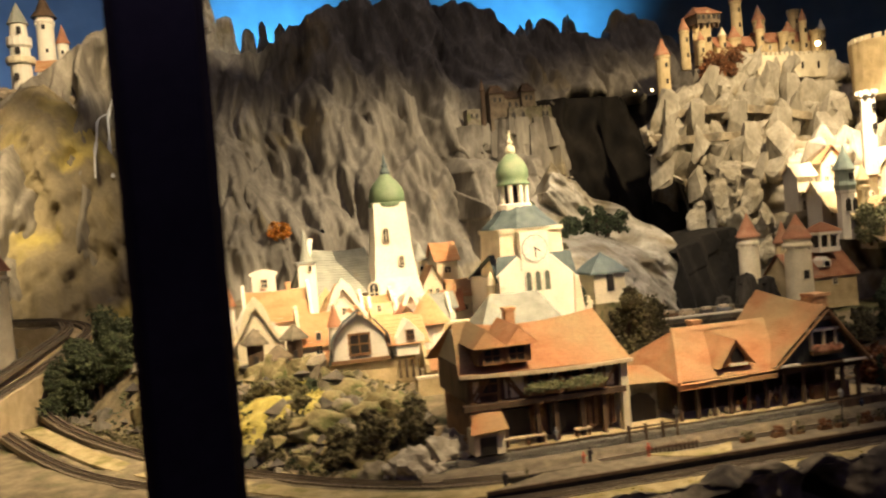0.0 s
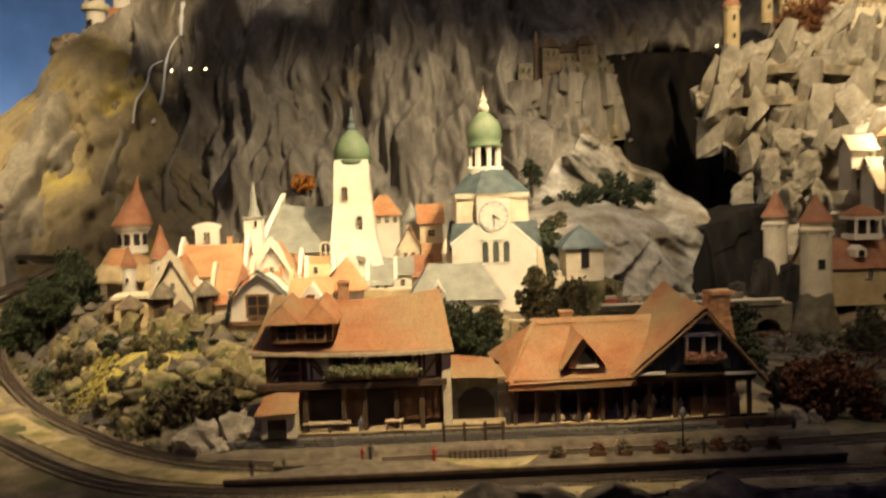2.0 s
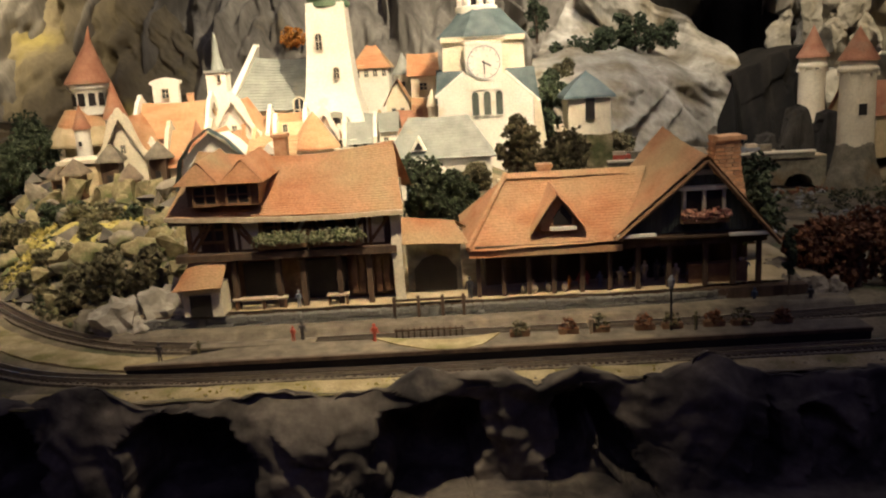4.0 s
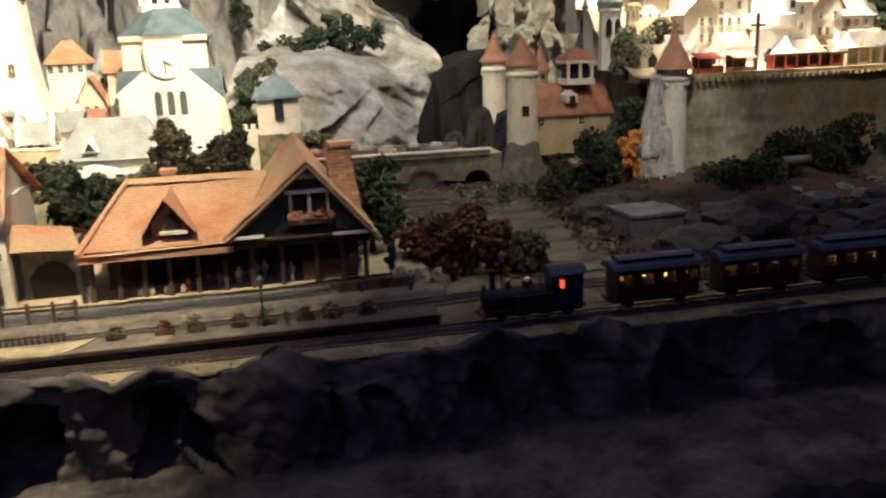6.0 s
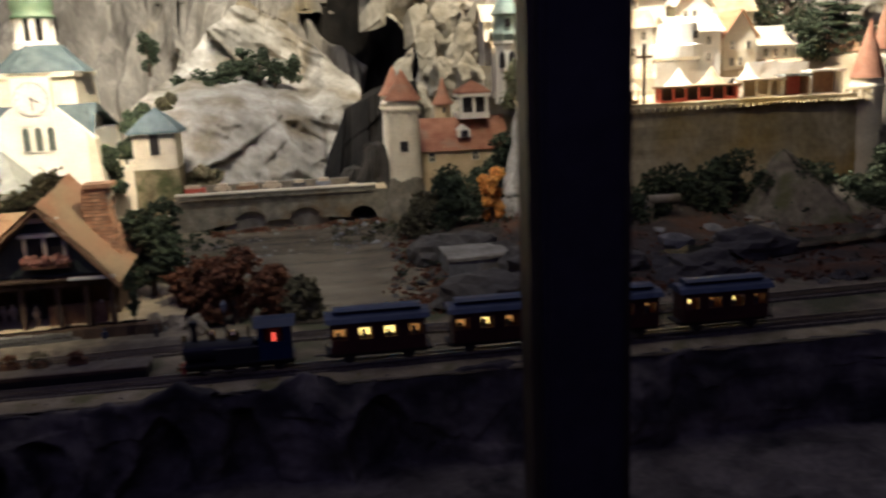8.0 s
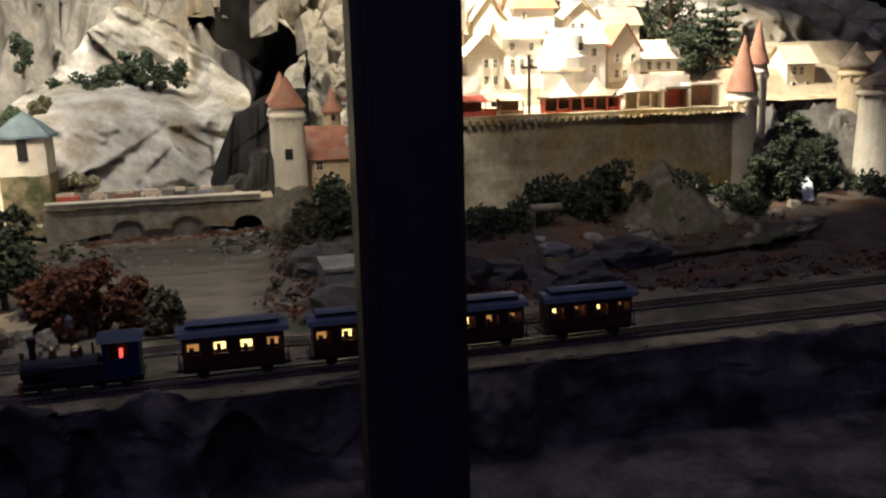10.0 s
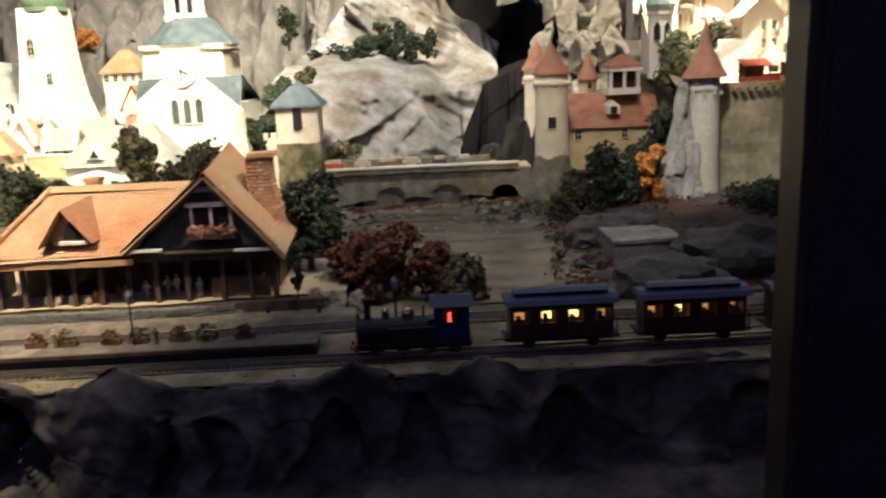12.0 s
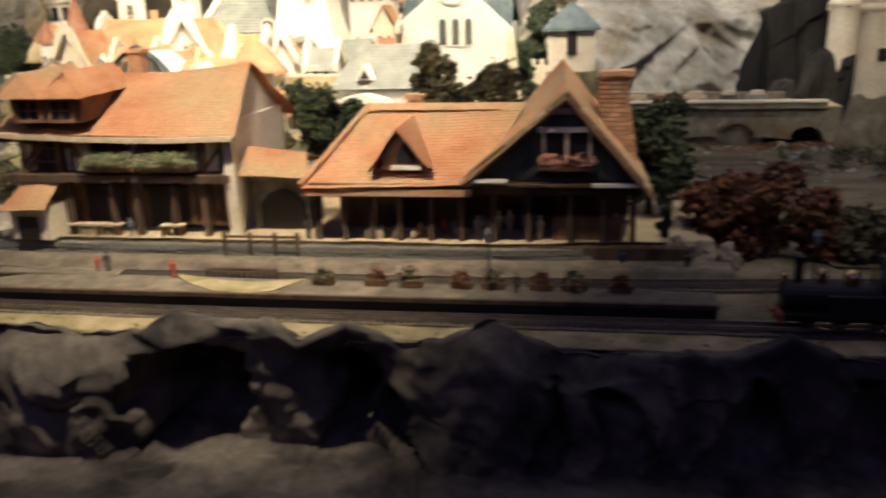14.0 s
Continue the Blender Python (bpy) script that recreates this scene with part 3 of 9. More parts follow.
def round_tower(name, x, y, z0, zw, zt, r, wall=None, roof=None, label="", belt=True, windows=(), flare=1.25, group="towers", kinked=False, slim=1.0):
    wall, roof = wall or M_CREAM, roof or M_TILERED
    t = thing(name, (x, y, z0), label, "tower", group)
    part("wall", turned(x, y, [(r * 1.12, z0 - 0.02), (r * 1.06, z0 + (zw - z0) * 0.3), (r, zw - 0.03), (r * 1.04, zw)], 22, 0, 0.002, x), wall, t)
    if belt:
        part("corbel_ring", turned(x, y, [(r * 1.02, zw - 0.045), (r * 1.16, zw - 0.036), (r * 1.16, zw - 0.030), (r * 1.02, zw - 0.022)], 22), wall, t)
        for i in range(10):
            a = i * 0.6283
            m = Matrix.Translation((x + r * 1.1 * math.cos(a), y + r * 1.1 * math.sin(a), zw - 0.046)) @ Matrix.Rotation(a, 4, "Z")
            part("corbel", box(bmesh.new(), -0.004, 0.004, -0.004, 0.004, -0.006, 0.006, m), wall, t)
    h = zt - zw
    prof = [(r * flare, zw - 0.006), (r * flare * 0.97, zw), (r * 0.80, zw + h * 0.28), (r * 0.42, zw + h * 0.62), (r * 0.14, zw + h * 0.88), (0, zt)]
    if kinked:
        prof = [(r * flare, zw - 0.006), (r * 1.12, zw + h * 0.12), (r * 0.78, zw + h * 0.30), (r * 0.36, zw + h * 0.50), (r * 0.15, zw + h * 0.75), (0, zt)]
    part("cone_roof", turned(x, y, prof, 22, 0, 0.0015, y), roof, t)
    for a, wz, s in windows:
        px, py = x + r * 1.03 * math.sin(a), y - r * 1.03 * math.cos(a)
        m = Matrix.Translation((px, py, wz)) @ Matrix.Rotation(a, 4, "Z")
        w = part("window", box(bmesh.new(), -s / 2, s / 2, -0.003, 0.006, -s * 0.7, s * 0.7, m), M_DARK, t)
        fr = bmesh.new()
        box(fr, -s / 2 - 0.0025, -s / 2, -0.005, 0.004, -s * 0.8, s * 0.8, m)
        box(fr, s / 2, s / 2 + 0.0025, -0.005, 0.004, -s * 0.8, s * 0.8, m)
        box(fr, -s / 2, s / 2, -0.005, 0.004, s * 0.7, s * 0.8, m)
        box(fr, -s / 2, s / 2, -0.005, 0.004, -s * 0.8, -s * 0.7, m)
        part("frame", fr, wall, w)
    return t


# ---- the large structure ----
def smooth01(t):
    t = max(0.0, min(1.0, t))
    return t * t * (3 - 2 * t)


CURVE = [(1.5, -0.5), (1.728, 0.3), (1.83, 0.26), (2.05, 0.02), (2.38, -0.25), (2.85, -0.55), (3.4, -0.8), (4.0, -1.1)]


def ground_z(x, y):
    z = 0.945
    # the town's hill behind the station
    hill = smooth01((1.45 - x) / 0.5) * smooth01((x + 1.3) / 0.8)
    hill *= smooth01((x - table_at(y, CURVE) - 0.09) / 0.22)
    z += hill * (0.05 * smooth01((y - 1.95) / 0.25) + 0.12 * smooth01((y - 2.25) / 0.8) + 0.10 * smooth01((y - 3.3) / 0.8))
    # the garden slope before the town
    garden = smooth01((0.45 - x) / 0.15) * smooth01((x + 0.35) / 0.2)
    garden *= smooth01((x - table_at(y, CURVE) - 0.05) / 0.12)
    z += garden * 0.055 * smooth01((y - 1.86) / 0.3) * smooth01((2.9 - y) / 0.4)
    # far left embankment
    z += 0.14 * smooth01((-0.75 - x) / 0.6) * smooth01((y - 2.8) / 0.5)
    # the ground rises to the castle wall
    right = smooth01((x - 2.15) / 0.4)
    z += right * 0.07 * smooth01((y - 2.1) / 0.5)
    river = bump01(1.62, 2.1, x - (y - 2.2) * -0.12, 0.3) * smooth01((y - 1.85) / 0.2)
    z -= river * 0.012
    rough = 0.0 if 1.50 < y < 1.83 else 1.0
    if x < 0.45 or y > 1.8 or y < 1.5:
        z += 0.010 * noise.noise(Vector((x * 9, y * 9, 0))) * smooth01((y - 1.86) / 0.15)
    return z


bm = sheet(lambda u, v: (-2.6 + 7.4 * u, 1.50 + 3.6 * v, ground_z(-2.6 + 7.4 * u, 1.50 + 3.6 * v)), 240, 120)
ground = solo("ground", bm, M_GROUND, (1.1, 1.5, 0.945), "brown modelled earth of a miniature landscape", "ground", kind="structure", smooth=True)

SKYLINE = [(-2.4, 0.9), (-1.9, 1.2), (-1.6, 1.55), (-1.35, 1.75), (-1.22, 2.0), (-1.12, 2.27), (-1.0, 2.43), (-0.9, 2.55), (-0.78, 2.72), (-0.62, 2.86), (-0.45, 2.80),
           (-0.3, 2.74), (-0.1, 2.70), (0.1, 2.74), (0.33, 2.76), (0.48, 2.84), (0.62, 2.98), (0.9, 3.08), (1.3, 3.14), (1.75, 3.08), (1.94, 2.98), (2.06, 2.76),
           (2.18, 2.80), (2.33, 2.95), (2.42, 2.80), (2.6, 2.80), (2.7, 2.70), (2.9, 2.98), (3.1, 2.9), (3.3, 2.68), (3.6, 2.45), (4.4, 2.2)]


GORGE_LEFT = [(0.8, 2.06), (1.45, 2.26), (1.6, 2.05), (1.75, 1.94), (1.92, 1.96), (2.12, 2.14), (2.4, 2.3)]
GORGE_TOP = [(1.88, 1.85), (2.0, 1.99), (2.15, 2.13), (2.3, 2.2), (2.6, 2.12), (3.2, 2.05)]


def columns(x, z, pitch, lean, seed):
    """Leaning rock columns: a long face and a short return, broken at uneven heights."""
    w = x / pitch + lean * z + 0.8 * noise.noise(Vector((x * 0.4 / pitch, z * 1.2, seed)))
    i = math.floor(w)
    q = w - i
    k = q / 0.66 if q < 0.66 else (1 - q) / 0.34
    h = noise.noise(Vector((i * 3.71, seed, 0.3)))
    tier = noise.noise(Vector((i * 1.93, z * 4.2, seed + 5)))
    return (k - 0.5) * (0.8 + 0.6 * h) + 0.45 * tier, i, q


def mountain_at(u, v):
    x = -2.4 + 6.8 * u
    top = table_at(x, SKYLINE) + 0.05 * noise.noise(Vector((x * 9, 3, 0)))
    k = min(v / 0.8, 1.0)
    z = 0.9 + (top - 0.9) * k
    y = 4.28 + (z - 1.1) * 0.66
    left = smooth01((-0.35 - x) / 0.7)
    y -= left * (2.75 - z) * 0.40
    y += 0.38 * bump01(0.22, 0.52, x, 0.25) * bump01(1.7, 2.8, z, 0.5)
    y += 2.0 * smooth01((x - table_at(z, GORGE_LEFT)) / 0.16 + 0.5) * smooth01((table_at(x, GORGE_TOP) + 0.12 * noise.noise(Vector((x * 7, 3, 0))) - z) / 0.34 + 0.5) * smooth01((3.26 - x) / 0.12)
    p = Vector((x * 3.4 + 0.35 * noise.noise(Vector((x * 2, z * 3, 1))), z * 0.5, 0.3))
    fold = ridged(p, 4)
    amp = 0.26 * smooth01((z - 1.0) / 0.5) * (1 - 0.45 * left)
    plain = max(smooth01((-0.1 - x) / 0.4), 0.7 * bump01(1.38, 1.95, x, 0.2) * bump01(1.9, 2.4, z, 0.2))
    f1, c1 = facet(Vector((x * 5.5, 0.4, z * 1.5)))
    f2, c2 = facet(Vector((x * 13, 2.4, z * 4.0)), 3)
    smooth_form = (0.5 - fold) * amp * 2.4 + (0.5 - ridged(Vector((x * 9, z * 2.6, 4)), 3)) * 0.10 + f1 * 0.16 * (1 - 0.5 * left) + c1 * 0.05
    big, i0, q0 = columns(x, z, 0.30, 0.5, 2.0)
    mid, i1, q1 = columns(x, z, 0.15, 0.9, 7.0)
    fine, i2, q2 = columns(x, z, 0.062, 1.6, 11.0)
    fins = 0.0
    for n, (level, pitch, lean) in enumerate(((1.40, 0.13, 1.0), (1.68, 0.17, 0.7), (1.98, 0.20, -0.5), (2.30, 0.22, 0.6), (2.62, 0.24, -0.4))):
        w = x / pitch + lean * z + 0.7 * noise.noise(Vector((x * 1.7, z * 1.3, n * 3.0)))
        i = math.floor(w)
        q = w - i
        peak = level + 0.30 * noise.noise(Vector((i * 2.31, n * 5.0, 9))) - 0.34 * abs(q - 0.5 - 0.3 * noise.noise(Vector((i * 1.7, n, 2))))
        fins += smooth01((peak - z) / 0.045 + 0.5) * (0.075 + 0.05 * noise.noise(Vector((i * 3.3, n, 7)))) - 0.04
    chiselled = (0.5 - fold) * amp * 1.1 - big * 0.075 - mid * 0.07 - fine * 0.028 - fins
    y += smooth_form * plain + chiselled * (1 - plain) + f2 * 0.03
    z += 0.02 * noise.noise(Vector((x * 14, z * 14, 7)))
    if v > 0.8:
        b = (v - 0.8) / 0.2
        y += 0.55 * b
        z -= b * b * (top - 0.9)
    return (x, y, z)


bm = sheet(mountain_at, 600, 190)
mountain = solo("mountain", bm, M_ROCK, (0.8, 4.6, 0.9), "tall grey modelled rock face with steep vertical folds", "mountain", kind="structure", smooth=True)

# Added sheet behind the cliff; its near-black colour paints the gorge's shade.
def gorge_shade_at(u, v):
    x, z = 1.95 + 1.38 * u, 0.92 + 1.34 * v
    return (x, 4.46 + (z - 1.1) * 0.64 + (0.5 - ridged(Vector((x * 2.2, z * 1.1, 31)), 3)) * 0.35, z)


solo("gorge_shade_wall", sheet(gorge_shade_at, 90, 50), M_GORGESHADE, (2.5, 4.7, 0.92), "near-black sheet closing the gorge, its shade put into the colour", "rock", kind="structure", smooth=True)

SLOPE_TOP = [(-2.2, 0.95), (-1.75, 1.3), (-1.5, 1.60), (-1.32, 1.80), (-1.2, 2.02), (-1.1, 2.28), (-1.0, 2.40), (-0.88, 2.44), (-0.72, 2.28), (-0.55, 2.02), (-0.36, 1.72), (-0.12, 1.42), (0.15, 1.15), (0.3, 1.0)]


def slope_at(u, v):
    x = -2.2 + 2.5 * u
    top = table_at(x, SLOPE_TOP)
    k = min(v / 0.85, 1)
    z = 0.9 + (top - 0.9) * k
    y = 3.55 + (z - 1.0) * 0.98 + 0.3 * (1 - k) * noise.noise(Vector((x * 1.5, z * 1.5, 9)))
    y += 0.55 * smooth01((x + 0.95) / 1.0)
    f1, c1 = facet(Vector((x * 4 + z * 1.5, 0.4, z * 2.2)), 5)
    y += (0.5 - ridged(Vector((x * 3.2 + z * 1.4, z * 1.2, 2)), 4)) * 0.20 + 0.012 * noise.noise(Vector((x * 12, z * 12, 1))) + f1 * 0.06 + c1 * 0.01 + (0.5 - ridged(Vector((x * 9 - z * 6, z * 2.2 + x, 21)), 4)) * 0.11
    if v > 0.85:
        b = (v - 0.85) / 0.15
        y += 0.5 * b
        z -= b * (top - 0.9) * 0.6
    return (x, y, z)


solo("mountain_slope", sheet(slope_at, 150, 110), M_SLOPE, (-1.2, 3.8, 0.95), "ochre and grey mountain slope with yellow moss", "mountain", kind="structure", smooth=True)

CLIFF_TOP = [(1.22, 1.20), (1.32, 1.42), (1.45, 1.50), (1.55, 1.60), (1.66, 1.66), (1.80, 1.78), (1.88, 1.70), (1.94, 1.68), (2.03, 1.62), (2.10, 1.53), (2.17, 1.36), (2.22, 1.02)]


CLIFF_EDGE = [(0.93, 2.00), (1.04, 2.03), (1.25, 2.11), (1.36, 2.17), (1.46, 2.10), (1.62, 2.0), (1.8, 1.95)]


def cliff_at(u, v):
    x = 1.22 + 1.0 * u
    top = table_at(x, CLIFF_TOP) + 0.035 * noise.noise(Vector((x * 13, 1, 4)))
    k = min(v / 0.85, 1)
    z = 0.93 + (top - 0.93) * k
    x = 1.22 + (table_at(z, CLIFF_EDGE) - 1.22) * u + 0.02 * noise.noise(Vector((z * 16, u, 3))) * u
    y = 3.16 + max(0, z - 1.03) * 0.62
    y += 0.42 * smooth01((z - 1.27 - 0.05 * noise.noise(Vector((x * 6, 0, 3)))) / 0.20) * (1 - 0.7 * smooth01((x - 1.86) / 0.12))
    y += 0.40 * smooth01((x - 1.50) / 0.62)
    f0, c0 = facet(Vector((x * 2.6 - z * 1.6, 0.9, z * 2.4 + x * 1.2)), 3)
    f1, c1 = facet(Vector((x * 6 - z * 5, 0.4, z * 4.0 + x * 2)), 7)
    across = x * 0.55 + z * 0.84
    y += f0 * 0.12 + f1 * 0.045 + (0.5 - ridged(Vector((across * 4.5, (x - z) * 1.2, 5)), 3)) * 0.10
    y += (0.5 - ridged(Vector((across * 15, (x - z) * 3.0, 15)), 3)) * 0.035 + 0.006 * noise.noise(Vector((x * 40, z * 40, 2)))
    if v > 0.85:
        b = (v - 0.85) / 0.15
        y += 0.5 * b
        z -= b * 0.25
    return (x, y, z)


solo("pale_cliff", sheet(cliff_at, 150, 130), M_PALE, (1.7, 3.3, 0.95), "pale grey rock cliff above the stone bridge", "cliff", kind="structure", smooth=True)

UPPER_EDGE = [(1.2, 2.06), (1.35, 2.02), (1.48, 1.98), (1.6, 1.90), (1.78, 1.85), (2.0, 1.88)]


def upper_cliff_at(u, v):
    z = 1.22 + 0.80 * v
    x = 1.20 + (table_at(z, UPPER_EDGE) - 1.20) * u + 0.03 * noise.noise(Vector((z * 12, u, 6))) * u
    y = 3.98 + 0.66 * v + 0.10 * smooth01((u - 0.75) / 0.25)
    y += 0.50 * smooth01((0.22 - u) / 0.22) + 0.55 * smooth01((v - 0.72 + 0.18 * noise.noise(Vector((x * 8, 1, 0)))) / 0.28)
    big, i, q = columns(x, z, 0.20, -0.6, 23.0)
    mid, i, q = columns(x, z, 0.085, -1.2, 27.0)
    f0, c0 = facet(Vector((x * 3 + z * 2, 0.9, z * 3.4)), 13)
    return (x, y - big * 0.11 - mid * 0.055 + f0 * 0.16 + 0.008 * noise.noise(Vector((x * 34, z * 34, 2))), z)


solo("upper_cliff", sheet(upper_cliff_at, 130, 120), M_ROCK, (1.6, 4.1, 1.2), "grey-brown rock face rising behind the pale cliff", "cliff", kind="structure", smooth=True)
FLANK_EDGE = [(0.93, 1.89), (1.095, 1.95), (1.39, 2.09), (1.5, 2.16)]


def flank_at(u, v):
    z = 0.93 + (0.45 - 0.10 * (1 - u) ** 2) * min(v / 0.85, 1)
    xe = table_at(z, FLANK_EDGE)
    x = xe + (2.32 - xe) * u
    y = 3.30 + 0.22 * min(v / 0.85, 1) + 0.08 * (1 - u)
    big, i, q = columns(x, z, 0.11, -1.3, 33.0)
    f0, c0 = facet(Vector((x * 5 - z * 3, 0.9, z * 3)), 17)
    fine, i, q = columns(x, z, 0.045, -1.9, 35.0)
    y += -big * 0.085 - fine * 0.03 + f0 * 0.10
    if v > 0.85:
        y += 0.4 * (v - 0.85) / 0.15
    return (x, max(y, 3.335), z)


# The slabs' shade is put into their near-black colour.
solo("shaded_flank", sheet(flank_at, 90, 80), M_GORGESHADE, (2.1, 3.4, 0.93), "slanting rock slabs beside the round towers, shade put into their colour", "rock", kind="structure", smooth=True)

HILL_TOP = [(0.0, 1.90), (0.02, 1.96), (0.10, 2.03), (0.19, 2.12), (0.24, 2.32), (0.36, 2.36), (0.50, 2.30), (0.72, 2.1), (1.0, 1.6)]
HILL_EDGE = [(0.93, 2.48), (1.31, 2.42), (1.50, 2.38), (1.62, 2.30), (1.76, 2.14), (1.86, 2.13), (1.97, 2.17), (2.40, 2.30)]
HILL_Y = [(0.93, 3.22), (1.30, 3.26), (1.50, 3.36), (1.62, 3.45), (1.78, 3.80), (1.84, 4.02), (2.03, 4.12), (2.10, 4.25), (2.36, 4.42)]


def hill_y(x, z):
    f1, c1 = facet(Vector((x * 7.5, 0.4, z * 5)), 9)
    y = table_at(z, HILL_Y)
    y += smooth01((2.85 - x) / 0.45) * max(0.0, 4.0 - y)
    return y + (0.5 - ridged(Vector((x * 4.4 + z, z * 3.0, 8)), 4)) * 0.20 + f1 * 0.15 + c1 * 0.06


def hill_at(u, v):
    top = table_at(u, HILL_TOP)
    k = min(v / 0.8, 1)
    z = 0.93 + (top - 0.93) * k
    xe = table_at(z, HILL_EDGE)
    x = xe + (5.02 - xe) * u
    y = hill_y(x, z)
    if v > 0.8:
        b = (v - 0.8) / 0.2
        edge = 1 - smooth01((u - 0.04) / 0.1)
        x += 0.55 * b * edge
        y += 0.9 * b * (1 - 0.45 * edge)
        z -= b * b * (0.9 - 0.3 * edge)
    return (x, y, z)


solo("castle_hill", sheet(hill_at, 190, 110), M_PALE, (3.0, 3.4, 0.95), "pale grey craggy hill of stacked boulders below the castle", "hill", kind="structure", smooth=True)


def town_terrace(u, v):
    x = 2.56 + 2.0 * u
    y0 = 2.60 + 0.30 * smooth01((x - 3.60) / 0.12)
    y = y0 + (3.45 - y0) * v
    z = 1.285 + 0.03 * smooth01((y - 2.85) / 0.1) + 0.10 * smooth01((y - 2.95) / 0.12) + 0.10 * smooth01((y - 3.15) / 0.12)
    return (x, y, z + 0.008 * noise.noise(Vector((x * 12, y * 12, 0))))


solo("town_terrace", sheet(town_terrace, 90, 50), M_SAND, (3.3, 2.9, 1.28), "sandy stepped terrace of the walled town", "terrace", kind="structure", smooth=True)

# the rock fascia under the front edge
EDGE = [(-2.6, 1.9), (-0.6, 1.95), (-0.2, 1.72), (0.15, 1.56), (0.4, 1.505), (0.6, 1.47), (0.8, 1.50), (1.0, 1.515), (1.35, 1.50), (1.6, 1.50), (1.9, 1.51), (2.4, 1.52), (4.8, 1.5)]


HOLLOWS = [(0.29, 0.86, 0.07, 0.08, 0.0), (0.575, 0.85, 0.088, 0.095, 0.0), (0.93, 0.85, 0.078, 0.088, 0.10), (1.135, 0.87, 0.034, 0.060, 0.2), (1.195, 0.86, 0.026, 0.066, -0.4), (1.40, 0.80, 0.022, 0.12, 0.1), (1.49, 0.80, 0.03, 0.11, -0.1), (1.62, 0.80, 0.03, 0.12, 0.2), (1.77, 0.80, 0.045, 0.12, 0.0), (1.98, 0.80, 0.05, 0.12, 0.1), (2.3, 0.80, 0.09, 0.12, 0.0)]
CAPS = [(-2.6, 0.0), (0.2, 0.01), (0.34, 0.004), (0.43, 0.038), (0.50, 0.002), (0.57, -0.006), (0.64, 0.012), (0.72, 0.012), (0.79, -0.004), (0.86, 0.006), (0.92, 0.034), (0.98, 0.018), (1.04, 0.022), (1.085, -0.004), (1.14, 0.026), (1.21, -0.002),
        (1.27, 0.004), (1.33, 0.040), (1.41, -0.004), (1.55, 0.0), (1.63, 0.004), (1.675, 0.032), (1.73, 0.0), (1.82, 0.002), (1.87, 0.026), (1.94, -0.004), (2.12, 0.0), (2.19, 0.010), (2.3, 0.0), (4.8, 0.0)]


def fascia_at(u, v):
    if u < 0.12:
        x = -2.6 + 2.8 * u / 0.12
    elif u < 0.86:
        x = 0.2 + 2.4 * (u - 0.12) / 0.74
    else:
        x = 2.6 + 2.2 * (u - 0.86) / 0.14
    e = table_at(x, EDGE)
    cap = table_at(x + 0.012 * noise.noise(Vector((x * 20, 4, 0))), CAPS) + 0.006 * noise.noise(Vector((x * 34, 8, 1)))
    if v < 0.12:
        k = v / 0.12
        return (x, e + 0.045 - 0.055 * k, 0.925 + (0.020 + cap) * math.sin(k * 1.5708) ** 0.8 + 0.004 * noise.noise(Vector((x * 40, k * 3, 6))))
    k = (v - 0.12) / 0.88
    z = 0.945 + cap - min(k / 0.62, 1.0) ** 1.15 * (0.155 + cap)
    rib = ridged(Vector((x * 3.2 + 0.3 * noise.noise(Vector((x * 4, z * 5, 3))), z * 1.6, 2)), 3)
    f0, c0 = facet(Vector((x * 9, 0.3, z * 6)), 4)
    y = e - 0.010 - 0.030 * math.sin(min(k * 5, 1.5708)) - (rib - 0.6) * 0.06 * smooth01(k * 5) + f0 * 0.035 + 0.016 * noise.noise(Vector((x * 17, z * 15, 5))) + 0.006 * noise.noise(Vector((x * 48, z * 48, 3)))
    for xc, zc, rx, rz, lean in HOLLOWS:
        d = x - xc - lean * (z - zc) + 0.030 * noise.noise(Vector((x * 12, z * 18, xc))) + 0.010 * noise.noise(Vector((x * 40, z * 40, xc)))
        q = 1 - (d / rx) ** 2 - (max(0.0, z - zc) / rz) ** 2
        if q > 0:
            y += (0.17 if xc < 1.25 else 0.05) * min(1.0, q * 2.2) ** 0.6
    if k > 0.62:
        b = (k - 0.62) / 0.38
        y = (y - 0.02) * (1 - b) + 1.165 * b
        z += 0.014 * noise.noise(Vector((x * 14, y * 14, 0))) * min(1, b * 6) + 0.008 * noise.noise(Vector((x * 40, y * 40, 2))) * min(1, b * 6) - 0.35 * max(0.0, (b - 0.93) / 0.07)
    return (x, y, z)


solo("rock_fascia", sheet(fascia_at, 520, 150), M_FASCIA, (1.1, 1.5, 0.5), "grey-brown craggy rock fascia with dark hollows under the railway's edge", "rock", kind="structure", smooth=True)

# the show's back wall, and the dark viewing room that closes it
bm = sheet(lambda u, v: (-4.5 + 11.0 * u, 7.6 - 1.2 * abs(2 * u - 1) ** 3, 0.3 + 3.9 * v), 40, 6)
solo("backdrop", bm, M_SKY, (1.0, 7.6, 0.3), "painted blue sky wall behind the mountains", "backdrop", kind="structure", smooth=True)
bm = boxes((-4.6, 6.6, -1.6, 7.8, -0.06, 0.0))
solo("floor", bm, M_ROOM, (1, 2, 0), "dark carpeted floor of the viewing room", "floor", kind="structure")
bm = boxes((-4.6, 6.6, -1.6, 7.8, 4.2, 4.26))
solo("ceiling", bm, M_ROOM, (1, 2, 4.2), "black ceiling above the miniature landscape", "ceiling", kind="structure")
solo("wall_south", boxes((-4.6, 6.6, -1.7, -1.6, 0, 4.2)), M_ROOM, (1, -1.65, 0), "dark wall behind the viewers", "wall", kind="structure")
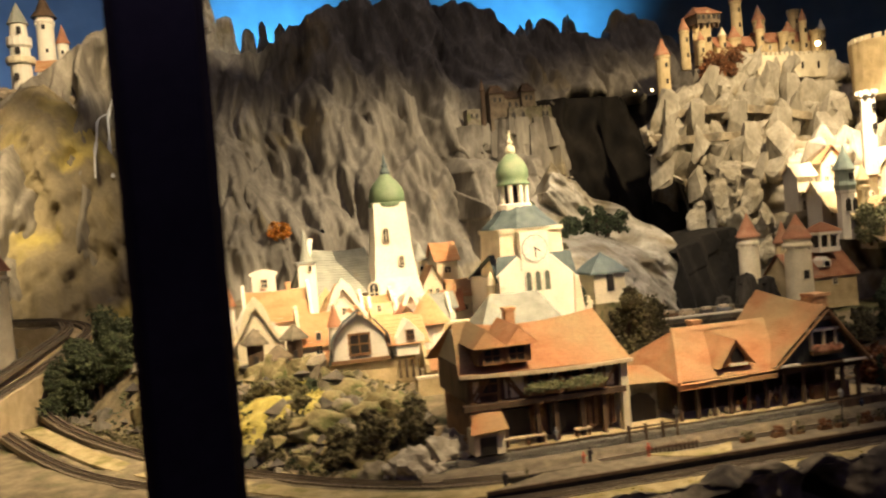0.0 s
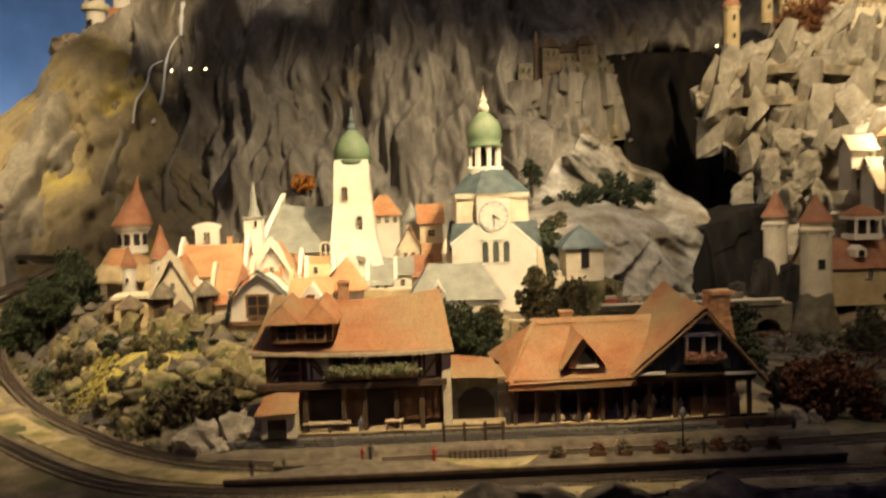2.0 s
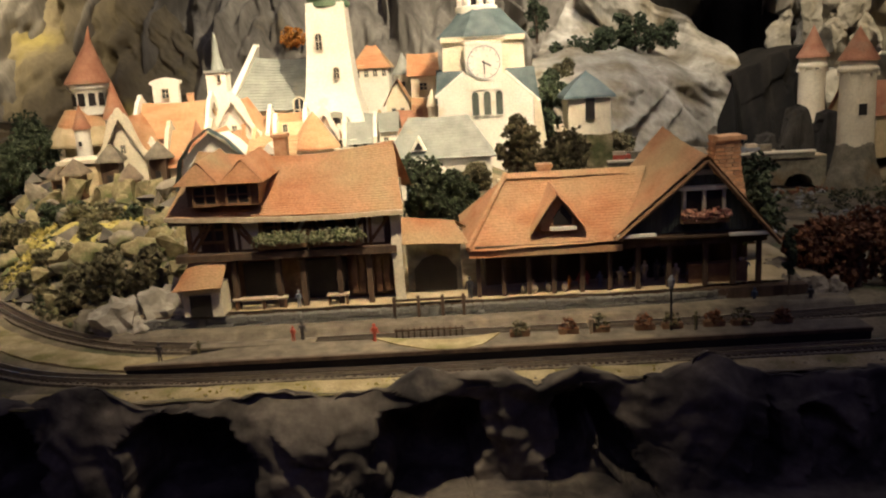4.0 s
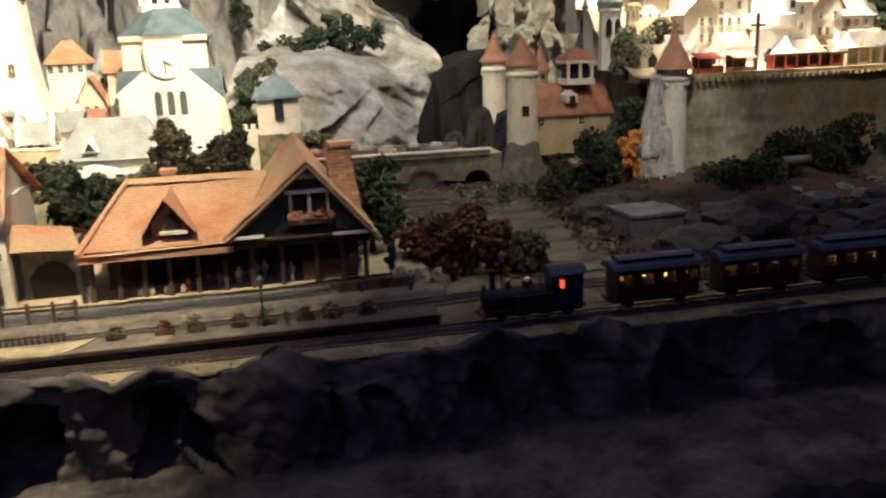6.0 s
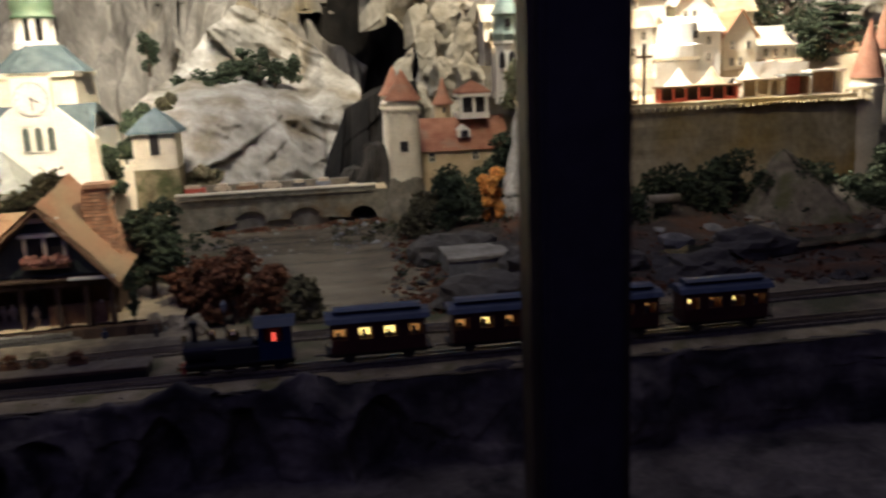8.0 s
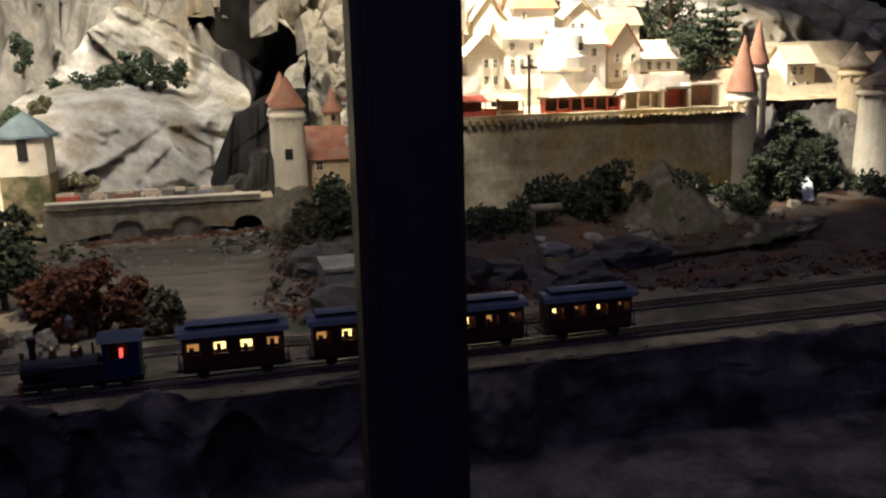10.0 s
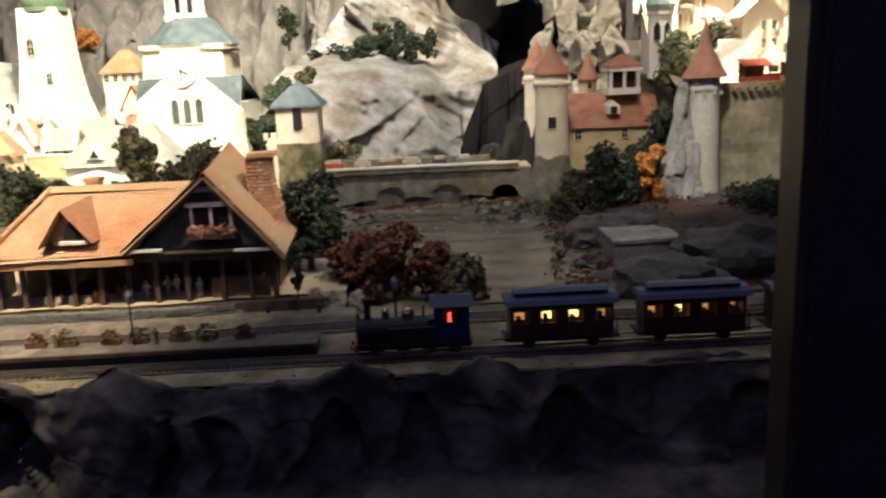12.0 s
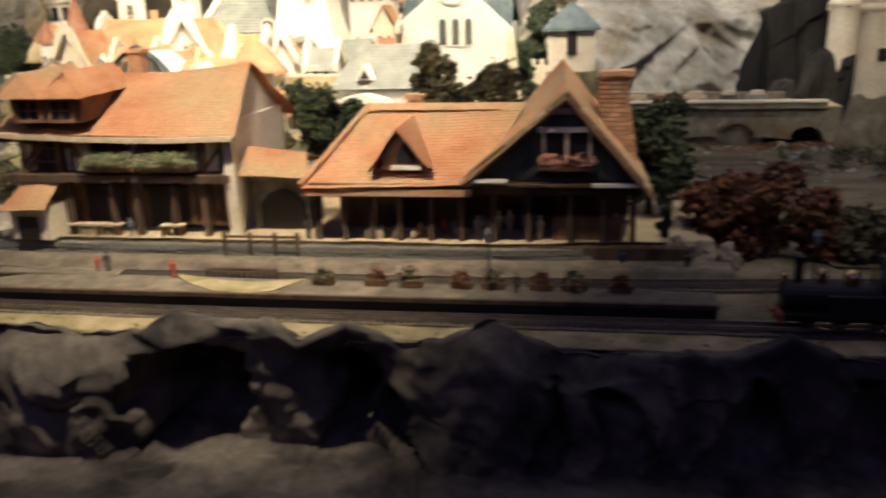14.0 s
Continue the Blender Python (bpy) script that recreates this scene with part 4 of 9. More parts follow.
solo("wall_west", boxes((-4.7, -4.6, -1.6, 7.8, 0, 4.2)), M_ROOM, (-4.65, 3, 0), "dark side wall", "wall", kind="structure")
solo("wall_east", boxes((6.6, 6.7, -1.6, 7.8, 0, 4.2)), M_ROOM, (6.65, 3, 0), "dark side wall", "wall", kind="structure")
solo("wall_north", boxes((-4.6, 6.6, 7.8, 7.9, 0, 4.2)), M_ROOM, (1, 7.85, 0), "dark rear wall", "wall", kind="structure")
solo("pelmet", boxes((-4.6, 6.6, 1.04, 1.16, 2.35, 4.2)), M_ROOM, (1, 1.1, 2.35), "black pelmet over the viewing windows", "wall", kind="structure")
solo("sill_wall", boxes((-4.6, 6.6, 1.06, 1.14, 0, 0.42)), M_ROOM, (1, 1.1, 0), "dark wall below the viewing windows", "wall", kind="structure")


def post(name, x, label):
    t = thing(name, (x, 1.1, 0.42), label, "window post", "window posts", "structure")
    bm = boxes((x - 0.046, x + 0.046, 1.058, 1.135, 0.42, 2.35))
    bmesh.ops.bevel(bm, geom=bm.edges[:], offset=0.006, segments=2, affect="EDGES")
    part("post_core", bm, M_POST, t)
    bm = boxes((x - 0.057, x - 0.046, 1.075, 1.12, 0.42, 2.35), (x + 0.046, x + 0.057, 1.075, 1.12, 0.42, 2.35))
    part("glazing_bead", bm, M_POSTEDGE, t, "brown wooden glazing bead")
    return t


post("window_post", 2.19, "dark painted wooden post between two viewing windows")
post("window_post", -0.055, "dark painted wooden post between two viewing windows")


# ---- tracks ----
def arc_path(points, step=0.02):
    """A smooth way through a few plan points."""
    pts = [Vector(p) for p in points]
    out = []
    for i in range(len(pts) - 1):
        p0, p1, p2, p3 = pts[max(i - 1, 0)], pts[i], pts[i + 1], pts[min(i + 2, len(pts) - 1)]
        n = max(2, int((p2 - p1).length / step))
        for j in range(n):
            t = j / n
            out.append(0.5 * ((2 * p1) + (p2 - p0) * t + (2 * p0 - 5 * p1 + 4 * p2 - p3) * t * t + (3 * p1 - p0 - 3 * p2 + p3) * t ** 3))
    out.append(pts[-1])
    return out


def strip(bm, way, off, wide, z0, z1):
    """A ribbon of rectangular section along a way."""
    rows = []
    for i, p in enumerate(way):
        d = (way[min(i + 1, len(way) - 1)] - way[max(i - 1, 0)]).normalized()
        s = Vector((-d.y, d.x, 0))
        a, b = p + s * (off - wide / 2), p + s * (off + wide / 2)
        rows.append([bm.verts.new(q) for q in ((a.x, a.y, p.z + z0), (b.x, b.y, p.z + z0), (b.x, b.y, p.z + z1), (a.x, a.y, p.z + z1))])
    for r, q in zip(rows, rows[1:]):
        for k in range(4):
            bm.faces.new((r[k], r[(k + 1) % 4], q[(k + 1) % 4], q[k]))
    bm.faces.new(rows[0])
    bm.faces.new(rows[-1][::-1])


def track(name, points, label, sleepers=True):
    way = arc_path(points)
    t = thing(name, way[0], label, "railway track", "tracks", "structure")
    bm = bmesh.new()
    strip(bm, way, 0, 0.046, -0.012, 0.003)
    wob(bm, 0.0015, 60)
    part("ballast_bed", bm, M_BALLAST, t)
    for off in (-0.0088, 0.0088):
        bm = bmesh.new()
        strip(bm, way, off, 0.0022, 0.0055, 0.0090)
        strip(bm, way, off, 0.0042, 0.0045, 0.0056)
        part("rail", bm, M_STEEL, t)
    bm = bmesh.new()
    run = 0.0
    for p, q in zip(way, way[1:]):
        d = q - p
        n = max(1, round(d.length / 0.011))
        for j in range(n):
            c = p.lerp(q, j / n)
            m = Matrix.Translation(c) @ Matrix.Rotation(math.atan2(d.y, d.x), 4, "Z")
            box(bm, -0.0028, 0.0028, -0.016, 0.016, 0.002, 0.0045, m)
    part("sleepers", bm, M_SLEEPER, t, kind="stuff")
    return t


Z0 = 0.947
track("front_track", [(4.6, 1.60, Z0), (2.9, 1.588, Z0), (2.2, 1.578, Z0), (1.5, 1.572, Z0), (0.8, 1.568, Z0), (0.42, 1.59, Z0), (0.18, 1.69, Z0), (-0.12, 1.97, Z0), (-0.42, 2.32, Z0), (-0.72, 2.85, Z0 + 0.03), (-1.0, 3.4, Z0 + 0.1)],
      "front railway track with dark sleepers on sandy ballast")
track("rear_track", [(4.6, 1.80, Z0), (2.9, 1.748, Z0), (2.3, 1.722, Z0), (1.9, 1.755, Z0), (1.5, 1.728, Z0), (0.9, 1.722, Z0), (0.5, 1.728, Z0), (0.26, 1.83, Z0), (0.02, 2.05, Z0), (-0.25, 2.38, Z0), (-0.55, 2.85, Z0 + 0.03), (-0.8, 3.4, Z0 + 0.1)],
      "rear railway track curving away past the garden")
track("raised_track", [(-0.95, 2.3, 1.0), (-0.733, 2.95, 1.138), (-0.682, 3.2, 1.173), (-0.633, 3.45, 1.211), (-0.646, 3.62, 1.226), (-0.716, 3.75, 1.241), (-0.95, 3.84, 1.25)], "raised railway track climbing to a bend below the mountain")
track("raised_track", [(-0.92, 2.2, 0.97), (-0.713, 2.85, 1.09), (-0.648, 3.1, 1.124), (-0.58, 3.35, 1.174), (-0.554, 3.55, 1.205), (-0.616, 3.72, 1.221), (-0.72, 3.82, 1.226), (-0.95, 3.92, 1.23)], "outer raised railway track on its sandy embankment")
way = arc_path([(-0.98, 2.2, 0.97), (-0.745, 2.85, 1.10), (-0.67, 3.15, 1.14), (-0.605, 3.40, 1.186), (-0.60, 3.58, 1.21), (-0.66, 3.73, 1.226), (-0.95, 3.88, 1.23)])
bm = bmesh.new()
strip(bm, way, 0, 0.13, -0.3, -0.014)
wob(bm, 0.006, 30)
solo("embankment", bm, M_SAND, (-0.7, 3.1, 0.95), "sandy embankment under the raised tracks", "embankment", kind="structure")

# ---- station platform and terrace ----
plat = thing("island_platform", (1.03, 1.64, 0.945), "long low island platform with dark sides and pale paving", "platform")
bm = prisms(([(0.453, 1.596), (1.61, 1.602), (1.61, 1.655), (0.72, 1.668), (0.60, 1.66)], "y", 0, 1))
for v in bm.verts:
    v.co = Vector((v.co.x, v.co.z, 0.944 if v.co.y < 0.5 else 0.9635))
part("side_wall", bm, M_BLACK, plat)
bm = prisms(([(0.451, 1.594), (1.612, 1.600), (1.612, 1.657), (0.72, 1.670), (0.60, 1.662)], "y", 0, 1))
for v in bm.verts:
    v.co = Vector((v.co.x, v.co.z, 0.9636 if v.co.y < 0.5 else 0.967))
bmesh.ops.subdivide_edges(bm, edges=bm.edges[:], cuts=6, use_grid_fill=True)
wob(bm, 0.0012, 40)
part("paving", bm, M_PAVE, plat, "worn brown paving")
way = [Vector((0.453 + 1.157 * i / 20, 1.595 + 0.006 * i / 20, 0.9655)) for i in range(21)]
bm = bmesh.new()
strip(bm, way, 0, 0.006, -0.003, 0.003)
part("coping", bm, M_TIMBER, plat, "dark worn edge")
p2 = thing("rear_platform", (0.63, 1.69, 0.945), "short rear platform with a dark edge", "platform")
part("side_wall", boxes((0.53, 0.735, 1.678, 1.70, 0.944, 0.961)), M_BLACK, p2)
part("paving", gridbox(0.528, 0.737, 1.676, 1.702, 0.9612, 0.9645, 0.03, 0.001), M_PAVE, p2)

terrace = thing("station_terrace", (1.0, 1.9, 0.945), "raised sandy terrace with a low grey stone wall", "terrace", kind="structure")


def terrace_top(u, v):
    x = 0.40 + 1.24 * u
    front = 1.812 + 0.03 * smooth01((x - 1.3) / 0.3)
    return (x, front + (2.12 - front) * v, 0.984 + 0.003 * noise.noise(Vector((x * 15, v * 4, 0))))


def path_at(u, v):
    x = 0.36 + 1.30 * u
    y = 1.752 + 0.006 * noise.noise(Vector((x * 16, 2, 0))) + 0.062 * v
    return (x, y, 0.946 + 0.015 * smooth01(v / 0.25) + 0.002 * noise.noise(Vector((x * 30, y * 40, 1))))


part("station_path", sheet(path_at, 120, 10), M_PAVE, terrace, "sandy footpath along the wall")
part("terrace_top", sheet(terrace_top, 60, 12), M_SAND, terrace)
rng = random.Random(5)
stones = [mesh_of("stone", gridbox(-0.5, 0.5, -0.5, 0.5, -0.5, 0.5, 0.5, 0.12, s, 0.12), M_STONE) for s in range(5)]
n = 0
for row in range(3):
    x = 0.405 + (row % 2) * 0.006
    while x < 1.60:
        w = rng.uniform(0.010, 0.022)
        ob = new("stone", stones[n % 5])
        ob.parent = terrace
        f = 1.806 + 0.03 * smooth01((x - 1.3) / 0.3)
        ob.matrix_basis = Matrix.Translation(Vector((x + w / 2, f + rng.uniform(-0.002, 0.002), 0.950 + row * 0.0115)) - base_of(terrace)) @ Matrix.Rotation(rng.uniform(-0.12, 0.12), 4, "Y") @ Matrix.Diagonal((w * 0.90, 0.018, rng.uniform(0.0085, 0.0115), 1))
        x += w
        n += 1
part("wall_core", boxes((0.405, 1.60, 1.812, 1.835, 0.94, 0.980)), M_TIMBER, terrace, "dark joints")


# ---- half-timbered inn (house with the wide dormer) ----
def inn():
    t = thing("half_timbered_inn", (0.68, 1.93, 0.984), "half-timbered inn with a long sagging terracotta roof and flower boxes", "house")
    x0, x1, y0, y1 = 0.495, 0.865, 1.835, 2.10
    part("lower_wall", gridbox(x0 + 0.01, x1 - 0.004, y0 + 0.045, y1, 0.984, 1.085, 0.03, 0.002), M_BROWN, t)
    part("upper_wall", gridbox(x0, x1, y0, y1, 1.088, 1.168, 0.03, 0.0015), M_TIMBER, t)
    for a, b in ((0.499, 0.520), (0.582, 0.628), (0.690, 0.713), (0.800, 0.850)):
        part("plaster_panel", gridbox(a, b, 1.8315, 1.8345, 1.094, 1.140, 0.012, 0.001, a), M_CREAM, t)
    ev = gridbox(0.470, 0.888, 1.801, 1.810, 1.1555, 1.1635, 0.02, 0.0012)
    for v in ev.verts:
        p = (v.co.x - 0.470) / 0.418
        v.co.z -= 0.008 * p + 0.006 * math.sin(math.pi * p)
    part("eave_course", ev, M_TAN, t, "pale straw-coloured eave")
    roof = bmesh.new()
    roof_side(roof, (0.470, 1.808, 1.160), (0.888, 1.812, 1.152), (0.500, 1.955, 1.262), (0.868, 1.965, 1.262), 28, 22, 0.018, 0.003, 1)
    part("roof", roof, M_TILE, t)
    part("rear_roof", roof_side(bmesh.new(), (0.888, 2.135, 1.150), (0.470, 2.135, 1.158), (0.868, 1.965, 1.262), (0.500, 1.955, 1.262), 28, 22, 0.018, 0.003, 2), M_TILE, t)
    part("gable", prisms(([(y0, 1.165), (y1, 1.165), (1.96, 1.250)], "x", x1 - 0.008, x1 - 0.001)), M_WHITE, t)
    part("side_wall", gridbox(x1 - 0.001, x1 + 0.004, y0 + 0.012, y1, 0.984, 1.172, 0.03, 0.001), M_WHITE, t, "whitewashed gable wall")
    part("gable", prisms(([(y0, 1.165), (y1, 1.165), (1.96, 1.250)], "x", x0 + 0.001, x0 + 0.008)), M_CREAM, t)
    part("eave_board", boxes((0.472, 0.886, 1.812, 1.818, 1.146, 1.155)), M_TIMBER, t)
    # beams
    part("floor_beam", gridbox(0.478, 0.872, 1.812, 1.834, 1.078, 1.090, 0.04, 0.001), M_TIMBER, t)
    for x in np.linspace(0.50, 0.862, 9):
        part("stud", boxes((x - 0.003, x + 0.003, 1.830, 1.8345, 1.092, 1.165)), M_TIMBER, t)
    for x, d in ((0.515, 1), (0.60, -1), (0.70, 1), (0.79, -1), (0.842, 1)):
        m = Matrix.Translation((x, 1.831, 1.118)) @ Matrix.Rotation(radians(38 * d), 4, "Y")
        part("brace", box(bmesh.new(), -0.003, 0.003, -0.0015, 0.002, -0.030, 0.030, m), M_BROWN, t)
    for x in (0.545, 0.655, 0.745):
        square_window(t, x, 1.833, 1.112, 0.040, 0.040, M_BROWN, M_DARK)
    # ground floor posts, openings and white corner pier
    for x in (0.50, 0.575, 0.655, 0.70, 0.765, 0.82):
        part("porch_post", gridbox(x - 0.005, x + 0.005, 1.826, 1.838, 0.984, 1.081, 0.02, 0.001, x), M_TIMBER, t)
    # Doorways are near-black panels; the shade inside is their colour.
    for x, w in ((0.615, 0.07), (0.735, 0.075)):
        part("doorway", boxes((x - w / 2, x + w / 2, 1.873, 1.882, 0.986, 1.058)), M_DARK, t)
    part("corner_pier", gridbox(0.863, 0.881, 1.820, 1.840, 0.984, 1.150, 0.02, 0.003, 4), M_CREAM, t, "whitewashed corner pier")
    for x in np.linspace(0.79, 0.85, 5):
        part("shutter_board", boxes((x - 0.005, x + 0.005, 1.846, 1.852, 1.0, 1.075)), M_BROWN, t)
    # wide dormer with two small gables
    d = part("dormer", gridbox(0.515, 0.640, 1.802, 1.93, 1.180, 1.222, 0.03, 0.001), M_BROWN, t, "wide timber dormer")
    for x in (0.548, 0.605):
        square_window(d, x, 1.800, 1.184, 0.036, 0.030, M_BROWN, M_DARK)
    for a, b in ((0.500, 0.578), (0.577, 0.655)):
        mid = (a + b) / 2
        rb = bmesh.new()
        roof_side(rb, (a, 1.955, 1.224), (a, 1.786, 1.220), (mid, 1.955, 1.266), (mid, 1.800, 1.258), 14, 6, 0, 0.0022, a)
        part("roof", rb, M_TILE, d)
        rb = bmesh.new()
        roof_side(rb, (b, 1.786, 1.220), (b, 1.955, 1.224), (mid, 1.800, 1.258), (mid, 1.955, 1.266), 14, 6, 0, 0.0022, b)
        part("roof", rb, M_TILE, d)
        rb = bmesh.new()
        roof_side(rb, (a, 1.784, 1.219), (b, 1.784, 1.219), (mid, 1.802, 1.256), (mid, 1.802, 1.256), 14, 6, 0, 0.0022, b)
        part("roof", rb, M_TILE, d)
    # half-timbering of the upper storey
    for a, b in ((0.506, 0.548), (0.628, 0.586), (0.668, 0.706), (0.762, 0.722), (0.782, 0.822)):
        br = bmesh.new()
        limb(br, (a, 1.831, 1.090), (b, 1.831, 1.150), 0.0034, 0.0034, 4)
        part("brace", br, M_BROWN, t)
    for x in (0.503, 0.567, 0.630, 0.664, 0.714, 0.770, 0.826):
        part("stud", boxes((x - 0.003, x + 0.003, 1.828, 1.836, 1.088, 1.152)), M_BROWN, t)
    # brick chimney
    c = part("chimney", gridbox(0.640, 0.664, 1.965, 1.99, 1.225, 1.282, 0.01, 0.002, 3), M_BRICK, t)
    part("cap", gridbox(0.637, 0.667, 1.962, 1.993, 1.278, 1.285, 0.02, 0.001), M_BRICK, c)
    # flower boxes
    rg = random.Random(11)
    for a, b in ((0.628, 0.712), (0.726, 0.812)):
        fb = part("flower_box", boxes((a, b, 1.806, 1.822, 1.097, 1.106)), M_BROWN, t)
        lv = bmesh.new()
        for i in range(16):
            leaves(lv, (a + (b - a) * (i + 0.5) / 16, 1.806, 1.112 + 0.004 * (i % 3)), 0.011, 30, 0.003, rg)
        part("foliage", lv, M_LEAFPALE, fb)
    # arched porch shed with a tiled roof
    sh = part("porch_shed", gridbox(0.488, 0.560, 1.79, 1.84, 0.984, 1.04, 0.02, 0.002), M_CREAM, t)
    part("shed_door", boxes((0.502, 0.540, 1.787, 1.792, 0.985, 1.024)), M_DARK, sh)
    rb = bmesh.new()
    roof_side(rb, (0.478, 1.772, 1.036), (0.565, 1.772, 1.040), (0.500, 1.835, 1.080), (0.565, 1.835, 1.082), 14, 8, -0.010, 0.0022, 3)
    part("shed_roof", rb, M_TILE, sh)
    # red annex
    an = part("annex_wall", gridbox(0.885, 0.985, 1.882, 1.95, 0.984, 1.092, 0.03, 0.002), M_STONE, t)
    arch = [(0.897, 0.986), (0.976, 0.986), (0.976, 1.028), (0.960, 1.048), (0.937, 1.055), (0.914, 1.048), (0.897, 1.028)]
    part("annex_arch", prisms((arch, "y", 1.877, 1.884)), M_DARK, an)
    rb = bmesh.new()
    roof_side(rb, (0.878, 1.828, 1.088), (1.000, 1.832, 1.082), (0.872, 1.91, 1.122), (0.975, 1.91, 1.112), 16, 8, 0, 0.0022, 5)
    roof_side(rb, (1.000, 1.97, 1.085), (0.872, 1.97, 1.09), (0.975, 1.91, 1.112), (0.872, 1.91, 1.122), 16, 8, 0, 0.0022, 6)
    part("annex_roof", rb, M_TILE, an)


inn()


# ---- station house with the boarded gable ----
def station():
    t = thing("station_house", (1.27, 1.95, 0.984), "station house with terracotta roof, dark porch and a boarded front gable", "house")
    part("back_wall", gridbox(1.03, 1.51, 1.90, 2.12, 0.984, 1.09, 0.04, 0.002), M_TIMBER, t)
    roof = bmesh.new()
    roof_side(roof, (0.998, 1.795, 1.074), (1.268, 1.797, 1.080), (1.078, 1.955, 1.180), (1.345, 1.955, 1.188), 26, 18, 0.003, 0.003, 1)
    part("main_roof", roof, M_TILE, t)
    roof = bmesh.new()
    roof_side(roof, (1.268, 2.13, 1.076), (0.998, 2.13, 1.074), (1.345, 1.955, 1.188), (1.078, 1.955, 1.180), 26, 18, 0.003, 0.003, 2)
    part("rear_roof", roof, M_TILE, t)
    roof = bmesh.new()
    roof_side(roof, (0.985, 2.13, 1.078), (0.998, 1.795, 1.074), (1.078, 1.957, 1.180), (1.078, 1.955, 1.180), 26, 14, 0, 0.003, 3)
    part("hip_roof", roof, M_TILE, t)
    part("hip_ridge", prisms(([(1.94, 1.178), (1.955, 1.188), (1.97, 1.178)], "x", 1.078, 1.34)), M_TILE, t)
    hr = bmesh.new()
    limb(hr, (0.998, 1.795, 1.080), (1.078, 1.955, 1.186), 0.005, 0.005)
    part("hip_tiles", hr, M_TILE, t)
    part("eave_board", boxes((0.999, 1.268, 1.799, 1.806, 1.062, 1.073)), M_TILE, t, "sun-bleached eave board")
    # small dormer
    d = part("dormer", prisms(([(1.128, 1.102), (1.186, 1.102), (1.186, 1.122), (1.158, 1.160), (1.128, 1.122)], "y", 1.812, 1.93)), M_TILE, t)
    part("dormer_window", prisms(([(1.150, 1.112), (1.182, 1.112), (1.182, 1.126), (1.166, 1.148), (1.150, 1.126)], "y", 1.8085, 1.813)), M_DARK, d)
    part("sill", boxes((1.143, 1.190, 1.804, 1.813, 1.103, 1.109)), M_WHITE, d, "white sill")
    rb = bmesh.new()
    roof_side(rb, (1.112, 1.95, 1.100), (1.108, 1.795, 1.100), (1.158, 1.95, 1.172), (1.156, 1.795, 1.168), 16, 6, 0, 0.0022, 7)
    part("roof", rb, M_TILE, d)
    rb = bmesh.new()
    roof_side(rb, (1.204, 1.795, 1.106), (1.204, 1.95, 1.106), (1.156, 1.795, 1.168), (1.158, 1.95, 1.172), 16, 6, 0, 0.0022, 8)
    part("roof", rb, M_TILE, d)
    chimney(t, 1.153, 1.975, 1.165, 1.197, 0.026)
    # the front gable
    g = part("front_gable", prisms(([(1.275, 1.083), (1.520, 1.083), (1.412, 1.212)], "y", 1.826, 1.836)), M_BOARD, t, "weathered dark green boards")
    rg = random.Random(3)
    x = 1.277
    while x < 1.515:
        top = 1.083 + (x - 1.275) * 0.93 if x < 1.412 else 1.083 + (1.520 - x) * 1.18
        if top > 1.09:
            part("board", boxes((x, x + 0.0086, 1.8225 + rg.random() * 0.001, 1.827, 1.084, top)), M_BOARD, g)
        x += 0.0094
    rb = bmesh.new()
    roof_side(rb, (1.262, 2.06, 1.090), (1.252, 1.792, 1.088), (1.402, 2.06, 1.250), (1.412, 1.792, 1.222), 26, 14, 0.004, 0.003, 9)
    part("gable_roof", rb, M_TILE, t)
    rb = bmesh.new()
    roof_side(rb, (1.542, 1.792, 1.070), (1.535, 2.06, 1.082), (1.412, 1.792, 1.222), (1.402, 2.06, 1.250), 26, 14, 0.004, 0.003, 10)
    part("gable_roof", rb, M_TILE, t)
    for a, b in (((1.256, 1.790, 1.082), (1.412, 1.790, 1.212)), ((1.540, 1.790, 1.063), (1.412, 1.790, 1.212))):
        vb = bmesh.new()
        limb(vb, a, b, 0.0042, 0.0042, 4)
        part("barge_board", vb, M_BROWN, t)
    part("collar_beam", boxes((1.385, 1.440, 1.812, 1.822, 1.186, 1.194)), M_WHITE, t)
    w = part("gable_window", boxes((1.380, 1.446, 1.816, 1.823, 1.112, 1.160)), M_DARK, t)
    for a, b, lo, hi in ((1.376, 1.381, 1.108, 1.162), (1.445, 1.450, 1.108, 1.162), (1.410, 1.416, 1.112, 1.160)):
        part("frame", boxes((a, b, 1.810, 1.822, lo, hi)), M_CREAM, w)
    part("lintel", gridbox(1.370, 1.456, 1.807, 1.823, 1.160, 1.1665, 0.03, 0.0008), M_WHITE, w)
    part("flower_box", boxes((1.372, 1.454, 1.800, 1.816, 1.103, 1.112)), M_BROWN, w)
    lv = bmesh.new()
    rgl = random.Random(8)
    for i in range(14):
        leaves(lv, (1.376 + 0.074 * i / 13, 1.804, 1.114 + rgl.uniform(0, 0.008)), 0.0095, 18, 0.0034, rgl)
    part("blossom", lv, M_FLOWER, w)
    for a, b, z in ((1.258, 1.325, 1.086), (1.452, 1.532, 1.080)):
        part("eave_rail", boxes((a, b, 1.790, 1.798, z, z + 0.005)), M_WHITE, t, "pale eave rail")
    # open porch
    part("porch_beam", boxes((1.005, 1.525, 1.815, 1.826, 1.063, 1.078)), M_TIMBER, t)
    for x in (1.015, 1.06, 1.105, 1.15, 1.20, 1.25, 1.30, 1.355, 1.42, 1.47, 1.515):
        part("porch_post", gridbox(x - 0.004, x + 0.004, 1.822, 1.830, 0.984, 1.066, 0.03, 0.0008, x), M_TIMBER, t)
    part("porch_ceiling", boxes((1.01, 1.52, 1.80, 1.91, 1.078, 1.082)), M_TIMBER, t)
